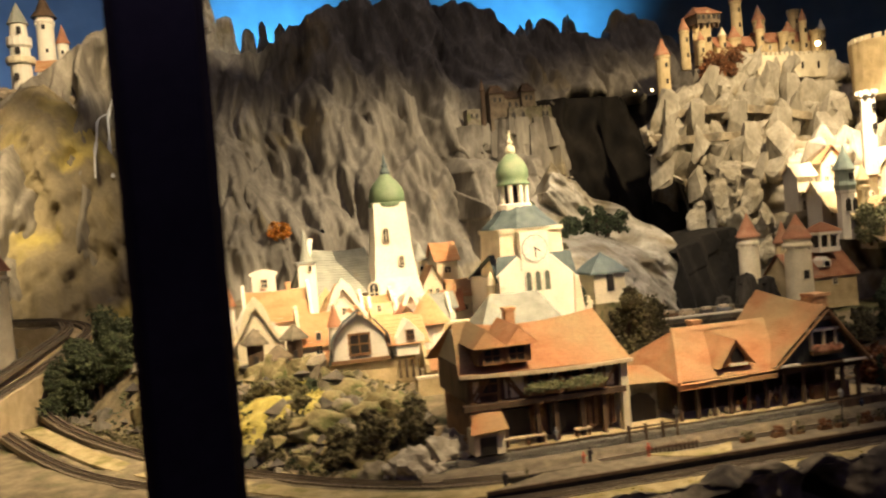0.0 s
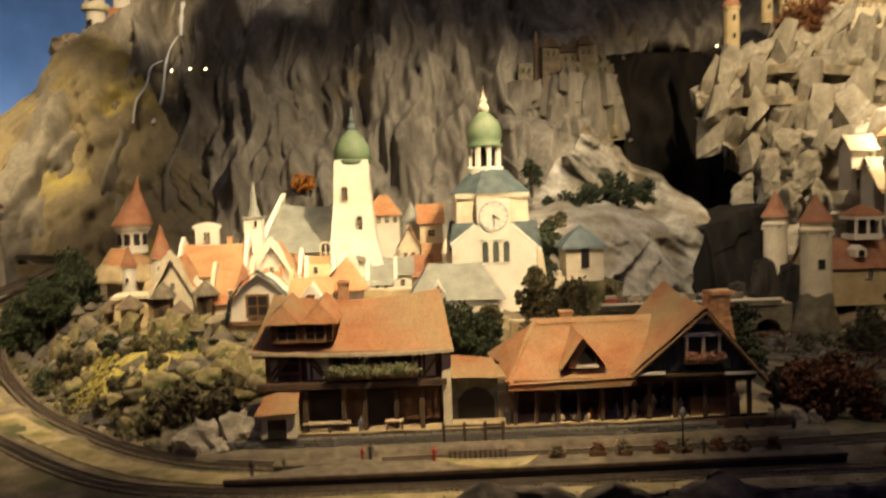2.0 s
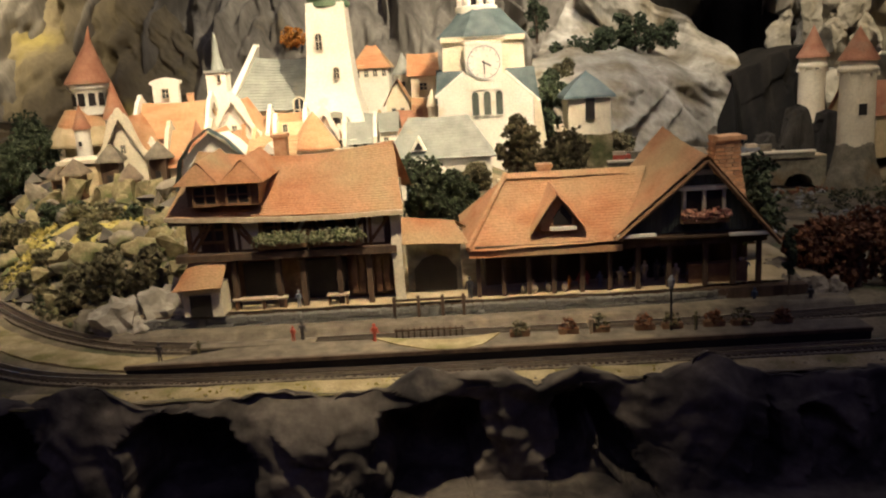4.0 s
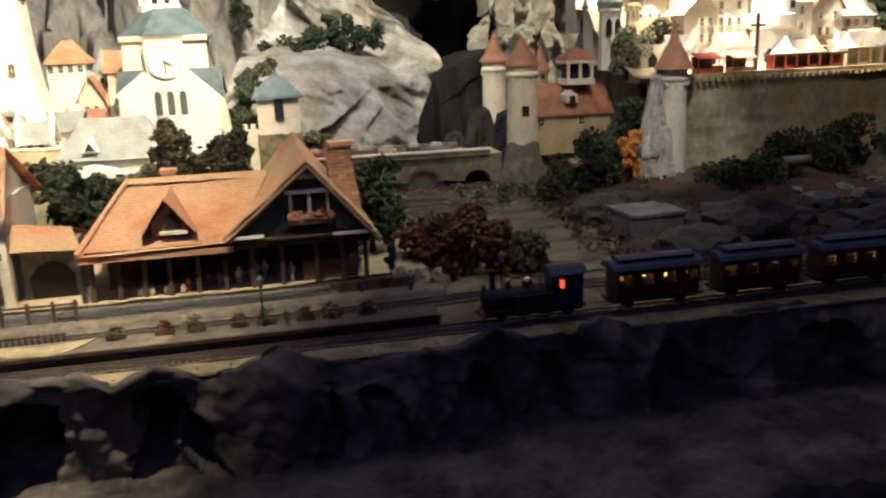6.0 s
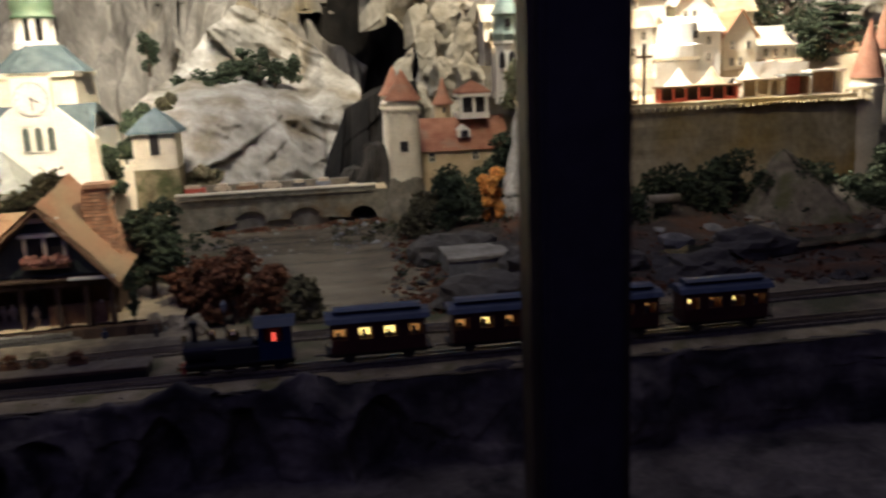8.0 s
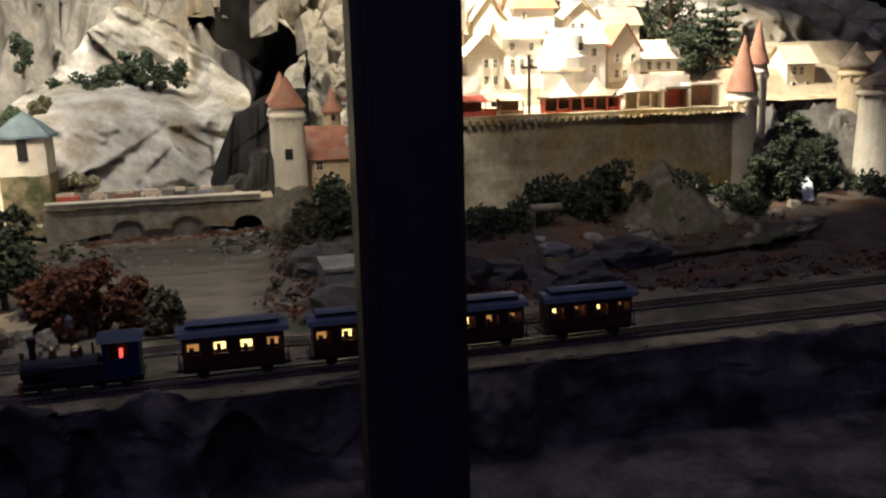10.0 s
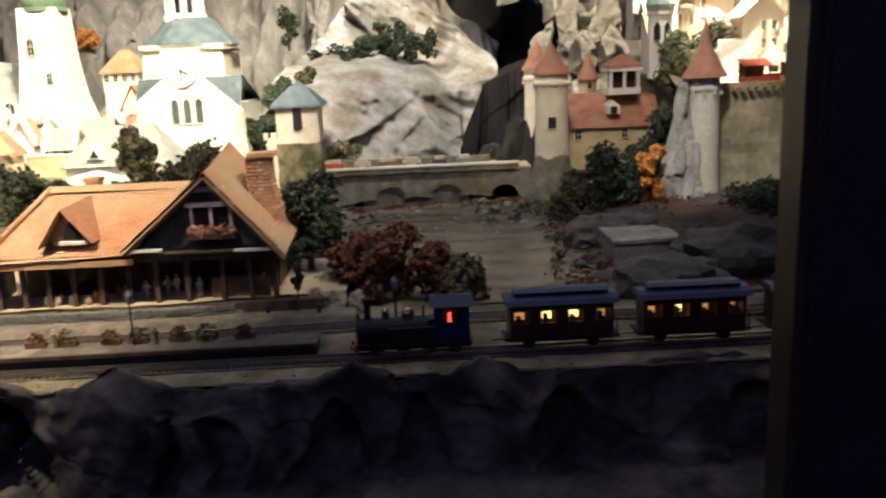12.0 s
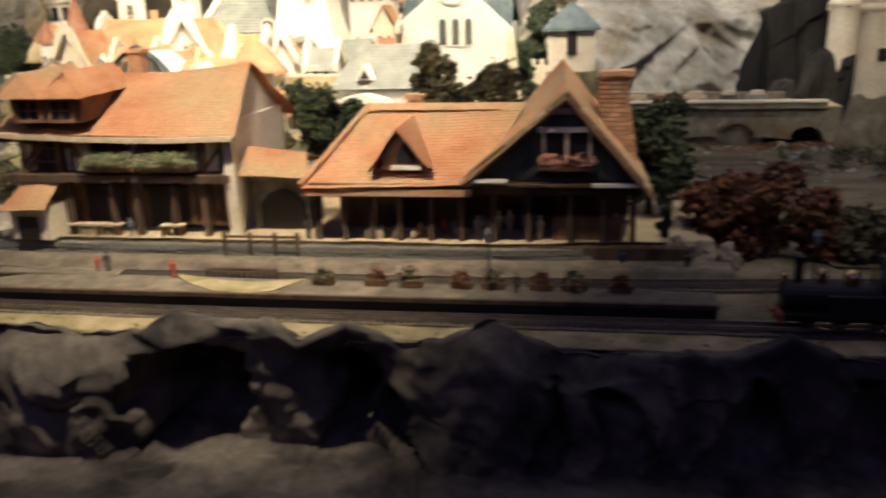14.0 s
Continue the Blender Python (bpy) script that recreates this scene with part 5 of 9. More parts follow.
    part("counter", gridbox(1.395, 1.50, 1.840, 1.86, 0.984, 1.02, 0.03, 0.001), M_BROWN, t, "brown wooden counter")
    # The porch doorway's inner shade is a near-black panel too.
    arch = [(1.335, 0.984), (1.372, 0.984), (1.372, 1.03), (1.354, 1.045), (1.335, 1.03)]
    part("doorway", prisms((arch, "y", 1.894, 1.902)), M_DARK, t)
    # tall brick chimney at the gable's flank
    c = part("brick_chimney", gridbox(1.472, 1.508, 1.915, 1.95, 1.08, 1.228, 0.03, 0.001), M_MORTAR, t)
    bk = bmesh.new()
    z, row = 1.083, 0
    while z < 1.232:
        taper = 0.004 * (1.232 - z) / 0.15
        for side in range(4):
            for k in range(3):
                wdt = 0.042 / 3
                o = -0.021 + wdt * (k + 0.5) + (0.004 if row % 2 else 0)
                m = Matrix.Translation((1.490 + 0.006 * math.sin(z * 30), 1.9325, z)) @ Matrix.Rotation(side * math.pi / 2, 4, "Z") @ Matrix.Translation((o, -0.020 - taper, 0))
                box(bk, -wdt * 0.46, wdt * 0.46, -0.003, 0.003, 0, 0.0058, m)
        z += 0.0072
        row += 1
    part("bricks", bk, M_BRICK, c, kind="stuff")
    part("cap", gridbox(1.464, 1.517, 1.905, 1.96, 1.232, 1.240, 0.02, 0.002), M_BRICK, c)


station()


# ---- the two churches ----
def church_tower():
    t = thing("white_church", (0.55, 3.25, 1.15), "white church with tapering tower, green dome and grey nave roof", "church")
    part("tower", turned(0.598, 3.18, [(0.205, 1.10), (0.150, 1.22), (0.114, 1.32), (0.097, 1.44), (0.086, 1.60)], 4, math.pi / 4, 0.002), M_WHITE, t)
    part("cornice", turned(0.600, 3.18, [(0.064, 1.584), (0.072, 1.590), (0.072, 1.602), (0.062, 1.604)], 20), M_COPPER, t)
    part("dome", turned(0.600, 3.18, [(0.062, 1.600), (0.067, 1.612), (0.068, 1.630), (0.062, 1.656), (0.045, 1.680), (0.024, 1.700), (0.016, 1.712)], 26), M_COPPER, t, smooth=True)
    part("spire", turned(0.600, 3.18, [(0.018, 1.706), (0.020, 1.718), (0.012, 1.735), (0.013, 1.745), (0.006, 1.760), (0.002, 1.79), (0, 1.80)], 12), M_BLUESLATE, t)
    arch_window(t, 0.572, 3.108, 1.455, 0.020, 0.050, False, pane=M_DARK)
    arch_window(t, 0.622, 3.098, 1.362, 0.016, 0.036, False, pane=M_DARK)
    arch_window(t, 0.502, 3.058, 1.235, 0.032, 0.075, False)
    # portal
    po = part("portal", prisms(([(0.565, 1.14), (0.665, 1.14), (0.665, 1.205), (0.655, 1.235), (0.635, 1.252), (0.615, 1.258), (0.595, 1.252), (0.575, 1.235), (0.565, 1.205)], "y", 3.03, 3.10)), M_WHITE, t)
    part("portal_hood", prisms(([(0.563, 1.20), (0.573, 1.20), (0.582, 1.228), (0.600, 1.243), (0.615, 1.247), (0.630, 1.243), (0.648, 1.228), (0.657, 1.20), (0.668, 1.20), (0.660, 1.238), (0.638, 1.258), (0.615, 1.264), (0.592, 1.258), (0.570, 1.238)], "y", 3.018, 3.034)), M_SLATE, po)
    arch_window(po, 0.615, 3.028, 1.145, 0.036, 0.060, False, pane=M_DARK)
    lathe_b = turned(0.615, 3.026, [(0.0, 1.226), (0.006, 1.23), (0.006, 1.234), (0, 1.238)], 10)
    part("round_light", lathe_b, M_DARK, po)
    # nave
    part("nave_wall", gridbox(0.245, 0.52, 3.16, 3.55, 1.12, 1.285, 0.04, 0.002), M_WHITE, t)
    rb = bmesh.new()
    roof_side(rb, (0.225, 3.13, 1.270), (0.53, 3.13, 1.270), (0.285, 3.36, 1.452), (0.53, 3.36, 1.438), 18, 14, 0.012, 0.005, 1)
    roof_side(rb, (0.53, 3.59, 1.270), (0.225, 3.59, 1.270), (0.53, 3.36, 1.438), (0.285, 3.36, 1.452), 18, 14, 0.012, 0.005, 2)
    part("nave_roof", rb, M_SLATE, t)
    gp = bmesh.new()
    prism(gp, [(3.12, 1.25), (3.12, 1.285), (3.345, 1.478), (3.36, 1.49), (3.375, 1.478), (3.60, 1.285), (3.60, 1.25), (3.36, 1.435)], "x", 0.236, 0.256)
    for v in gp.verts:
        v.co.x += (v.co.z - 1.27) * 0.32
    part("gable_parapet", gp, M_WHITE, t)
    arch_window(t, 0.415, 3.155, 1.20, 0.030, 0.055, False)


church_tower()


def clock_church():
    t = thing("clock_church", (1.08, 3.1, 1.12), "cream church with a clock, blue-green roofs and a green onion dome", "church")
    y0 = 2.93
    part("facade", prisms(([(0.938, 1.06), (1.246, 1.06), (1.242, 1.268), (1.150, 1.352), (1.022, 1.354), (0.942, 1.292)], "y", y0, 2.96)), M_WHITE, t)
    part("nave_body", gridbox(0.945, 1.240, 2.958, 3.32, 1.06, 1.285, 0.05, 0.002), M_WHITE, t)
    part("tower", turned(1.086, 3.08, [(0.186, 1.20), (0.176, 1.36), (0.170, 1.462)], 4, math.pi / 4, 0.0015), M_CREAM, t)
    part("clock_bay", gridbox(1.030, 1.140, 2.925, 2.962, 1.31, 1.450, 0.05, 0.001), M_WHITE, t)
    bm = bmesh.new()
    roof_side(bm, (0.936, 2.945, 1.272), (1.248, 2.945, 1.265), (0.940, 3.03, 1.372), (1.244, 3.03, 1.368), 10, 14, 0, 0.003, 3)
    roof_side(bm, (1.248, 3.34, 1.27), (0.936, 3.34, 1.27), (1.244, 3.03, 1.368), (0.940, 3.03, 1.372), 10, 14, 0, 0.003, 3)
    part("aisle_roof", bm, M_BLUESLATE, t)
    for a, b in (((0.936, 1.292), (1.024, 1.360)), ((1.248, 1.266), (1.148, 1.358))):
        bm = bmesh.new()
        limb(bm, (a[0], 2.935, a[1]), (b[0], 2.935, b[1]), 0.006, 0.006, 6)
        part("gable_coping", bm, M_WHITE, t)
    for q in (((0.934, 2.936, 1.290), (1.022, 2.936, 1.358), (0.946, 2.953, 1.366), (1.022, 2.953, 1.368)), ((1.150, 2.936, 1.356), (1.250, 2.936, 1.265), (1.150, 2.953, 1.368), (1.236, 2.953, 1.368))):
        part("shoulder_roof", roof_side(bmesh.new(), *q, 6, 8, 0, 0.002, 5), M_BLUESLATE, t)
    part("string_course", gridbox(0.960, 1.212, 2.950, 3.21, 1.450, 1.466, 0.06, 0.001), M_CREAM, t)
    part("tower_roof", turned(1.086, 3.08, [(0.150, 1.464), (0.147, 1.470), (0.100, 1.512), (0.068, 1.548)], 8, math.pi / 8, 0.001), M_BLUESLATE, t)
    part("lantern_base", turned(1.075, 3.08, [(0.066, 1.535), (0.066, 1.556), (0.058, 1.560)], 16), M_WHITE, t)
    for i in range(8):
        a = i * math.pi / 4 + 0.2
        part("lantern_column", turned(1.075 + 0.050 * math.cos(a), 3.08 + 0.050 * math.sin(a), [(0.010, 1.556), (0.010, 1.60), (0.012, 1.632)], 8), M_WHITE, t)
    part("lantern_core", turned(1.075, 3.08, [(0.034, 1.556), (0.034, 1.635)], 10), M_DARK, t)
    part("dome", turned(1.075, 3.08, [(0.064, 1.628), (0.064, 1.638), (0.055, 1.643), (0.063, 1.660), (0.063, 1.684), (0.051, 1.714), (0.030, 1.738), (0.014, 1.752)], 28), M_COPPER, t, smooth=True)
    part("finial", turned(1.075, 3.08, [(0.014, 1.75), (0.020, 1.760), (0.018, 1.775), (0.008, 1.785), (0.012, 1.795), (0.004, 1.806), (0.002, 1.84), (0, 1.845)], 14), M_CREAM, t)
    # the clock
    ck = part("clock_face", turned(0, 0, [(0.0, 0), (0.047, 0), (0.047, 0.006), (0, 0.006)], 32), M_WHITE, t)
    m = Matrix.Translation(Vector((1.085, 2.9275, 1.388)) - base_of(t)) @ Matrix.Rotation(radians(90), 4, "X")
    ck.data.transform(Matrix.Translation(base_of(t)))
    ck.data.transform(m)
    rim = bmesh.new()
    k = 36
    rr = [[rim.verts.new((1.085 + r * math.cos(6.28319 * i / k), yy, 1.388 + r * math.sin(6.28319 * i / k))) for i in range(k)] for r, yy in ((0.0470, 2.9195), (0.0492, 2.9195), (0.0492, 2.926), (0.0470, 2.9205))]
    for a, b in ((0, 1), (1, 2), (3, 0)):
        for i in range(k):
            rim.faces.new((rr[a][i], rr[a][(i + 1) % k], rr[b][(i + 1) % k], rr[b][i]))
    part("rim", rim, M_GREY, ck)
    for ang, ln, wd in ((118, 0.024, 0.0046), (178, 0.034, 0.0034)):
        part("clock_hand", box(bmesh.new(), -wd / 2, wd / 2, -0.001, 0.001, -0.006, ln, Matrix.Translation((1.085, 2.9203, 1.388)) @ Matrix.Rotation(radians(ang), 4, "Y")), M_DARK, ck)
    for i in range(12):
        mm = Matrix.Translation((1.085, 2.9212, 1.388)) @ Matrix.Rotation(radians(30 * i), 4, "Y")
        part("hour_mark", box(bmesh.new(), -0.001, 0.001, -0.0006, 0.0006, 0.038, 0.044, mm), M_GREY, ck)
    for x in (1.055, 1.091, 1.127):
        arch_window(t, x, y0 - 0.001, 1.232, 0.021, 0.066, True, frame_mat=M_WHITE, pane=M_BOARD, lights=0)
    part("buttress", prisms(([(1.225, 1.08), (1.275, 1.08), (1.250, 1.26), (1.232, 1.285)], "y", 2.92, 2.99)), M_CREAM, t)
    part("side_turret", turned(0.925, 2.98, [(0.016, 1.12), (0.016, 1.26), (0.02, 1.265), (0.014, 1.29), (0, 1.32)], 10), M_CREAM, t)


clock_church()

# ---- houses of the old town ----
cottage("grey_roof_house", 0.80, 1.085, 2.70, 2.88, 1.02, 1.150, 1.248, "x", M_WHITE, M_SLATE, "low house with a sagging grey-green roof and arched doorway", hip=0.07, windows=((1.06, 1.09, 0.016, 0.03),), courses=14, cols=14)
gh = thing("arched_gateway", (0.87, 2.62, 1.0), "white arched gateway with dark double doors", "gateway")
part("wall", prisms(([(0.79, 0.99), (0.985, 0.99), (0.985, 1.075), (0.955, 1.118), (0.90, 1.132), (0.845, 1.122), (0.79, 1.085)], "y", 2.60, 2.66)), M_WHITE, gh)
arch_window(gh, 0.895, 2.598, 0.992, 0.095, 0.105, False, pane=M_BLUESLATE, frame_mat=M_WHITE)
d = thing("roof_dormer", (0.885, 2.70, 1.165), "small white gabled dormer on the grey roof", "dormer")
part("wall", prisms(([(0.862, 1.160), (0.908, 1.160), (0.885, 1.200)], "y", 2.69, 2.75)), M_WHITE, d)
part("opening", prisms(([(0.872, 1.164), (0.898, 1.164), (0.885, 1.186)], "y", 2.687, 2.692)), M_DARK, d)
cottage("orange_roof_house", 0.625, 0.755, 3.55, 3.72, 1.20, 1.395, 1.47, "x", M_WHITE, M_TILE, "tall white house with an orange hipped roof", hip=0.06, windows=tuple((0.64 + 0.033 * i, 1.355, 0.015, 0.024) for i in range(4)))
cottage("small_gable_house", 0.755, 0.835, 3.35, 3.45, 1.15, 1.275, 1.345, "y", M_CREAM, M_TILE, "narrow cream house with a steep brown gable", windows=((0.78, 1.215, 0.014, 0.03), (0.81, 1.215, 0.014, 0.03)))
round_tower("white_turret", 0.805, 3.62, 1.15, 1.36, 1.44, 0.034, M_WHITE, M_SLATE, "slim white turret with a pointed grey roof", windows=((0.0, 1.32, 0.014),), belt=False)
cottage("gabled_house", 0.84, 0.93, 3.45, 3.6, 1.15, 1.36, 1.43, "x", M_CREAM, M_TILE, "cream house with an orange roof beside the church", windows=((0.885, 1.30, 0.026, 0.024),))
cottage("low_white_house", 0.70, 0.80, 3.05, 3.16, 1.12, 1.20, 1.25, "x", M_WHITE, M_SLATE, "low white house below the church", windows=((0.73, 1.15, 0.014, 0.022), (0.77, 1.15, 0.014, 0.022)))
kiosk = thing("round_kiosk", (0.605, 2.66, 1.05), "round white kiosk with an orange cone roof", "kiosk")
part("wall", turned(0.605, 2.66, [(0.052, 1.02), (0.050, 1.190), (0.055, 1.195)], 20, 0, 0.001), M_WHITE, kiosk)
part("cone_roof", turned(0.605, 2.66, [(0.070, 1.188), (0.069, 1.194), (0.046, 1.228), (0.022, 1.262), (0, 1.288)], 20, 0, 0.0025), M_TILE, kiosk)

# the tower with a flared skirt roof
tw = thing("bell_tower", (-0.20, 3.1, 1.1), "round bell tower with a tall red cone and flared skirt", "tower", "towers")
part("lower_wall", turned(-0.215, 3.1, [(0.066, 1.0), (0.062, 1.235)], 18, 0, 0.002), M_OCHRE, tw)
part("bowl", turned(-0.215, 3.1, [(0.070, 1.08), (0.092, 1.118), (0.094, 1.124), (0.060, 1.126)], 18, 0, 0.003), M_STONE, tw, "pale stone balcony rim")
part("skirt_roof", turned(-0.212, 3.1, [(0.112, 1.198), (0.113, 1.206), (0.098, 1.236), (0.080, 1.262)], 22, 0, 0.004), M_SAND, tw, "sun-bleached tan skirt roof")
part("upper_skirt", turned(-0.208, 3.1, [(0.084, 1.258), (0.080, 1.268), (0.062, 1.296), (0.052, 1.312)], 22, 0, 0.003), M_TILE, tw)
part("drum", turned(-0.180, 3.1, [(0.050, 1.295), (0.048, 1.35), (0.056, 1.372), (0.062, 1.378), (0.062, 1.400)], 20, 0, 0.0015), M_WHITE, tw)
for a in (-0.75, -0.1, 0.55, 1.2):
    m = Matrix.Translation((-0.180 + 0.048 * math.sin(a), 3.1 - 0.048 * math.cos(a), 1.343)) @ Matrix.Rotation(a, 4, "Z")
    part("belfry_opening", box(bmesh.new(), -0.010, 0.010, -0.004, 0.006, -0.020, 0.020, m), M_DARK, tw)
bm = turned(-0.180, 3.1, [(0.070, 1.392), (0.068, 1.400), (0.050, 1.438), (0.030, 1.478), (0.013, 1.514), (0.005, 1.548), (0, 1.572)], 22, 0, 0.001)
for v in bm.verts:
    v.co.x += (v.co.z - 1.39) * 0.16
part("cone_roof", bm, M_TILERED, tw)

round_tower("corner_turret", -0.025, 2.9, 1.12, 1.292, 1.402, 0.030, M_WHITE, M_TILERED, "small white turret with a red cone roof", belt=False, windows=((0.1, 1.25, 0.016),))
cottage("scrolled_gable_house", 0.045, 0.245, 2.86, 3.05, 1.06, 1.235, 1.325, "x", M_WHITE, M_TILE, "white house with orange roof and tall scrolled gables", gables=True, chims=((0.19, 2.96, 1.29, 1.345, 0.016),), windows=((0.075, 1.15, 0.02, 0.04),))
bl = thing("scrolled_gable", (0.105, 2.98, 1.25), "white scrolled gable end with a small window", "gable")
part("wall", prisms(([(0.045, 1.22), (0.175, 1.22), (0.160, 1.30), (0.150, 1.315), (0.150, 1.375), (0.158, 1.378), (0.158, 1.386), (0.135, 1.394), (0.110, 1.398), (0.085, 1.394), (0.062, 1.386), (0.062, 1.378), (0.070, 1.375), (0.070, 1.315), (0.058, 1.30)], "y", 2.975, 2.992)), M_WHITE, bl)
square_window(bl, 0.11, 2.973, 1.335, 0.02, 0.028)
for nm, (x0, x1, y0, y1, z0, ze, zr, rg_, wl, rf, lb) in {
    "stepped_house": (0.005, 0.125, 2.70, 2.86, 1.03, 1.195, 1.30, "y", M_CREAM, M_TILE, "narrow cream house with a curved gable"),
    "red_roof_house": (0.29, 0.42, 2.80, 2.98, 1.06, 1.225, 1.325, "y", M_WHITE, M_TILE, "white gabled house with an orange roof"),
    "tall_gable_house": (0.20, 0.30, 2.66, 2.80, 1.04, 1.17, 1.255, "x", M_CREAM, M_TILE, "cream house with a steep orange roof and white parapets"),
    "long_roof_house": (0.44, 0.60, 2.66, 2.78, 1.04, 1.165, 1.225, "x", M_OCHRE, M_TILE, "house with a long orange roof"),
    "yard_house": (0.44, 0.53, 2.88, 3.02, 1.06, 1.215, 1.275, "x", M_WHITE, M_TILE, "small white house with an orange roof"),
}.items():
    xm = (x0 + x1) / 2
    cottage(nm, x0, x1, y0, y1, z0, ze, zr, rg_, wl, rf, lb, gables=True, windows=((xm, z0 + 0.09, 0.02, 0.032), (xm, ze + 0.005, 0.013, 0.022)))
sq = thing("square_tower", (0.26, 3.02, 1.2), "small cream tower with a thin grey spire", "tower", "towers")
part("wall", gridbox(0.232, 0.292, 3.0, 3.06, 1.15, 1.405, 0.03, 0.0015), M_WHITE, sq)
part("cornice", boxes((0.226, 0.298, 2.994, 3.066, 1.403, 1.411)), M_SLATE, sq)
part("spire", turned(0.262, 3.03, [(0.022, 1.41), (0.012, 1.45), (0.007, 1.50), (0, 1.535)], 10), M_SLATE, sq)
square_window(sq, 0.272, 2.998, 1.375, 0.010, 0.020, pane=M_DARK, bars=False)

# half-timbered house below the town
ht = thing("timber_gable_house", (0.36, 2.36, 1.03), "ochre house with a white half-timbered gable and orange side roof", "house", "town houses")
part("wall", gridbox(0.238, 0.475, 2.30, 2.45, 0.98, 1.135, 0.04, 0.003), M_OCHRE, ht)
part("gable", prisms(([(0.25, 1.135), (0.405, 1.135), (0.395, 1.20), (0.362, 1.235), (0.326, 1.262), (0.29, 1.235), (0.26, 1.20)], "y", 2.295, 2.44)), M_WHITE, ht)
pts = [(0.240, 1.130), (0.252, 1.20), (0.285, 1.243), (0.326, 1.272), (0.368, 1.245), (0.402, 1.205), (0.414, 1.130)]
for a, b in zip(pts, pts[1:]):
    bm = bmesh.new()
    roof_side(bm, (a[0], 2.278, a[1]), (a[0], 2.31, a[1]), (b[0], 2.278, b[1]), (b[0], 2.31, b[1]), 3, 4, 0, 0.003, a[0])
    part("barge_board", bm, M_BLUESLATE, ht)
bm = bmesh.new()
roof_side(bm, (0.235, 2.46, 1.13), (0.235, 2.31, 1.13), (0.326, 2.46, 1.268), (0.326, 2.31, 1.262), 14, 10, 0, 0.003, 2)
roof_side(bm, (0.418, 2.31, 1.13), (0.418, 2.46, 1.13), (0.326, 2.31, 1.262), (0.326, 2.46, 1.268), 14, 10, 0, 0.003, 2)
part("roof", bm, M_TILE, ht)
square_window(ht, 0.325, 2.293, 1.155, 0.05, 0.05, M_BROWN, M_DARK)
part("gable_beam", boxes((0.246, 0.410, 2.288, 2.297, 1.130, 1.140)), M_BROWN, ht)
bm = bmesh.new()
roof_side(bm, (0.40, 2.28, 1.165), (0.52, 2.28, 1.165), (0.40, 2.38, 1.235), (0.52, 2.38, 1.235), 8, 8, 0, 0.004, 4)
part("side_roof", bm, M_TILE, ht)
part("side_gable", prisms(([(0.425, 1.135), (0.505, 1.135), (0.505, 1.185), (0.465, 1.232), (0.425, 1.185)], "y", 2.285, 2.36)), M_WHITE, ht)
for x in (0.43, 0.448, 0.466, 0.484, 0.50):
    part("stud", boxes((x - 0.003, x + 0.003, 2.280, 2.286, 1.075, 1.125)), M_TIMBER, ht)
square_window(ht, 0.465, 2.283, 1.178, 0.018, 0.026, M_BROWN, M_DARK)
ht.matrix_basis = pose(0.395, 2.59, 1.0) @ Matrix.Scale(1.1, 4)

# ---- small tower by the bridge ----
st = thing("square_gate_tower", (1.405, 3.07, 1.05), "square beige stone tower with a blue-green pyramid roof", "tower", "towers")
part("wall", gridbox(1.343, 1.474, 3.0, 3.14, 0.96, 1.272, 0.04, 0.003), M_CREAM, st)
part("roof", turned(1.409, 3.07, [(0.115, 1.262), (0.112, 1.270), (0.055, 1.312), (0.012, 1.335), (0, 1.345)], 4, math.pi / 4, 0.001), M_BLUESLATE, st)
part("brick_base", gridbox(1.339, 1.478, 2.996, 3.144, 0.96, 1.150, 0.02, 0.004, 6), M_MOSS, st, "rough brown stonework at the foot")
part("opening", boxes((1.396, 1.424, 2.994, 3.006, 1.195, 1.262)), M_DARK, st)
lw = thing("crenellated_wall", (1.30, 3.03, 1.05), "low crenellated stone wall beside the gate tower", "wall")
part("wall", gridbox(1.262, 1.343, 3.02, 3.06, 0.98, 1.165, 0.03, 0.003), M_CREAM, lw)
for x in (1.275, 1.30, 1.325):
    part("merlon", gridbox(x - 0.007, x + 0.007, 3.02, 3.05, 1.165, 1.182, 0.02, 0.001), M_CREAM, lw)

# ---- bridge ----
br = thing("stone_bridge", (1.78, 3.05, 0.94), "grey stone bridge with round arches and a pale parapet", "bridge")


def bridge_face():
    bm = bmesh.new()
    outer, n = [], 10
    arches = ((1.688, 0.046, 0.953), (1.865, 0.047, 0.955), (2.055, 0.045, 0.945))
    x = 1.45
    low, top = [], []
    xs = [1.45]
    for c, r, zb in arches:
        for i in range(n + 1):
            a = math.pi - math.pi * i / n
            low.append((c + r * math.cos(a), zb + r * 0.80 * math.sin(a) + 0.012))
    low = [(1.45, 0.93)] + low + [(2.14, 0.93)]
    f, b = [], []
    for yy, rows in ((2.985, f), (3.13, b)):
        for px, pz in low:
            rows.append((bm.verts.new((px, yy, pz)), bm.verts.new((px, yy, 1.045))))
    for rows in (f, b):
        for p, q in zip(rows, rows[1:]):
            bm.faces.new((p[0], q[0], q[1], p[1]))
    for p, q, r, s in zip(f, f[1:], b, b[1:]):
        bm.faces.new((p[0], q[0], s[0], r[0]))
    return bm


part("arched_wall", bridge_face(), M_BRIDGE, br)
part("arch_back", boxes((1.60, 1.94, 3.01, 3.03, 0.93, 1.01)), M_PALE, br)
# Black panel paints the shade inside the third arch.
part("deep_arch_shade", boxes((1.96, 2.11, 3.10, 3.12, 0.93, 1.01)), M_DARK, br)
part("roadway", gridbox(1.45, 2.14, 2.985, 3.20, 1.040, 1.048, 0.06, 0.001), M_SAND, br)
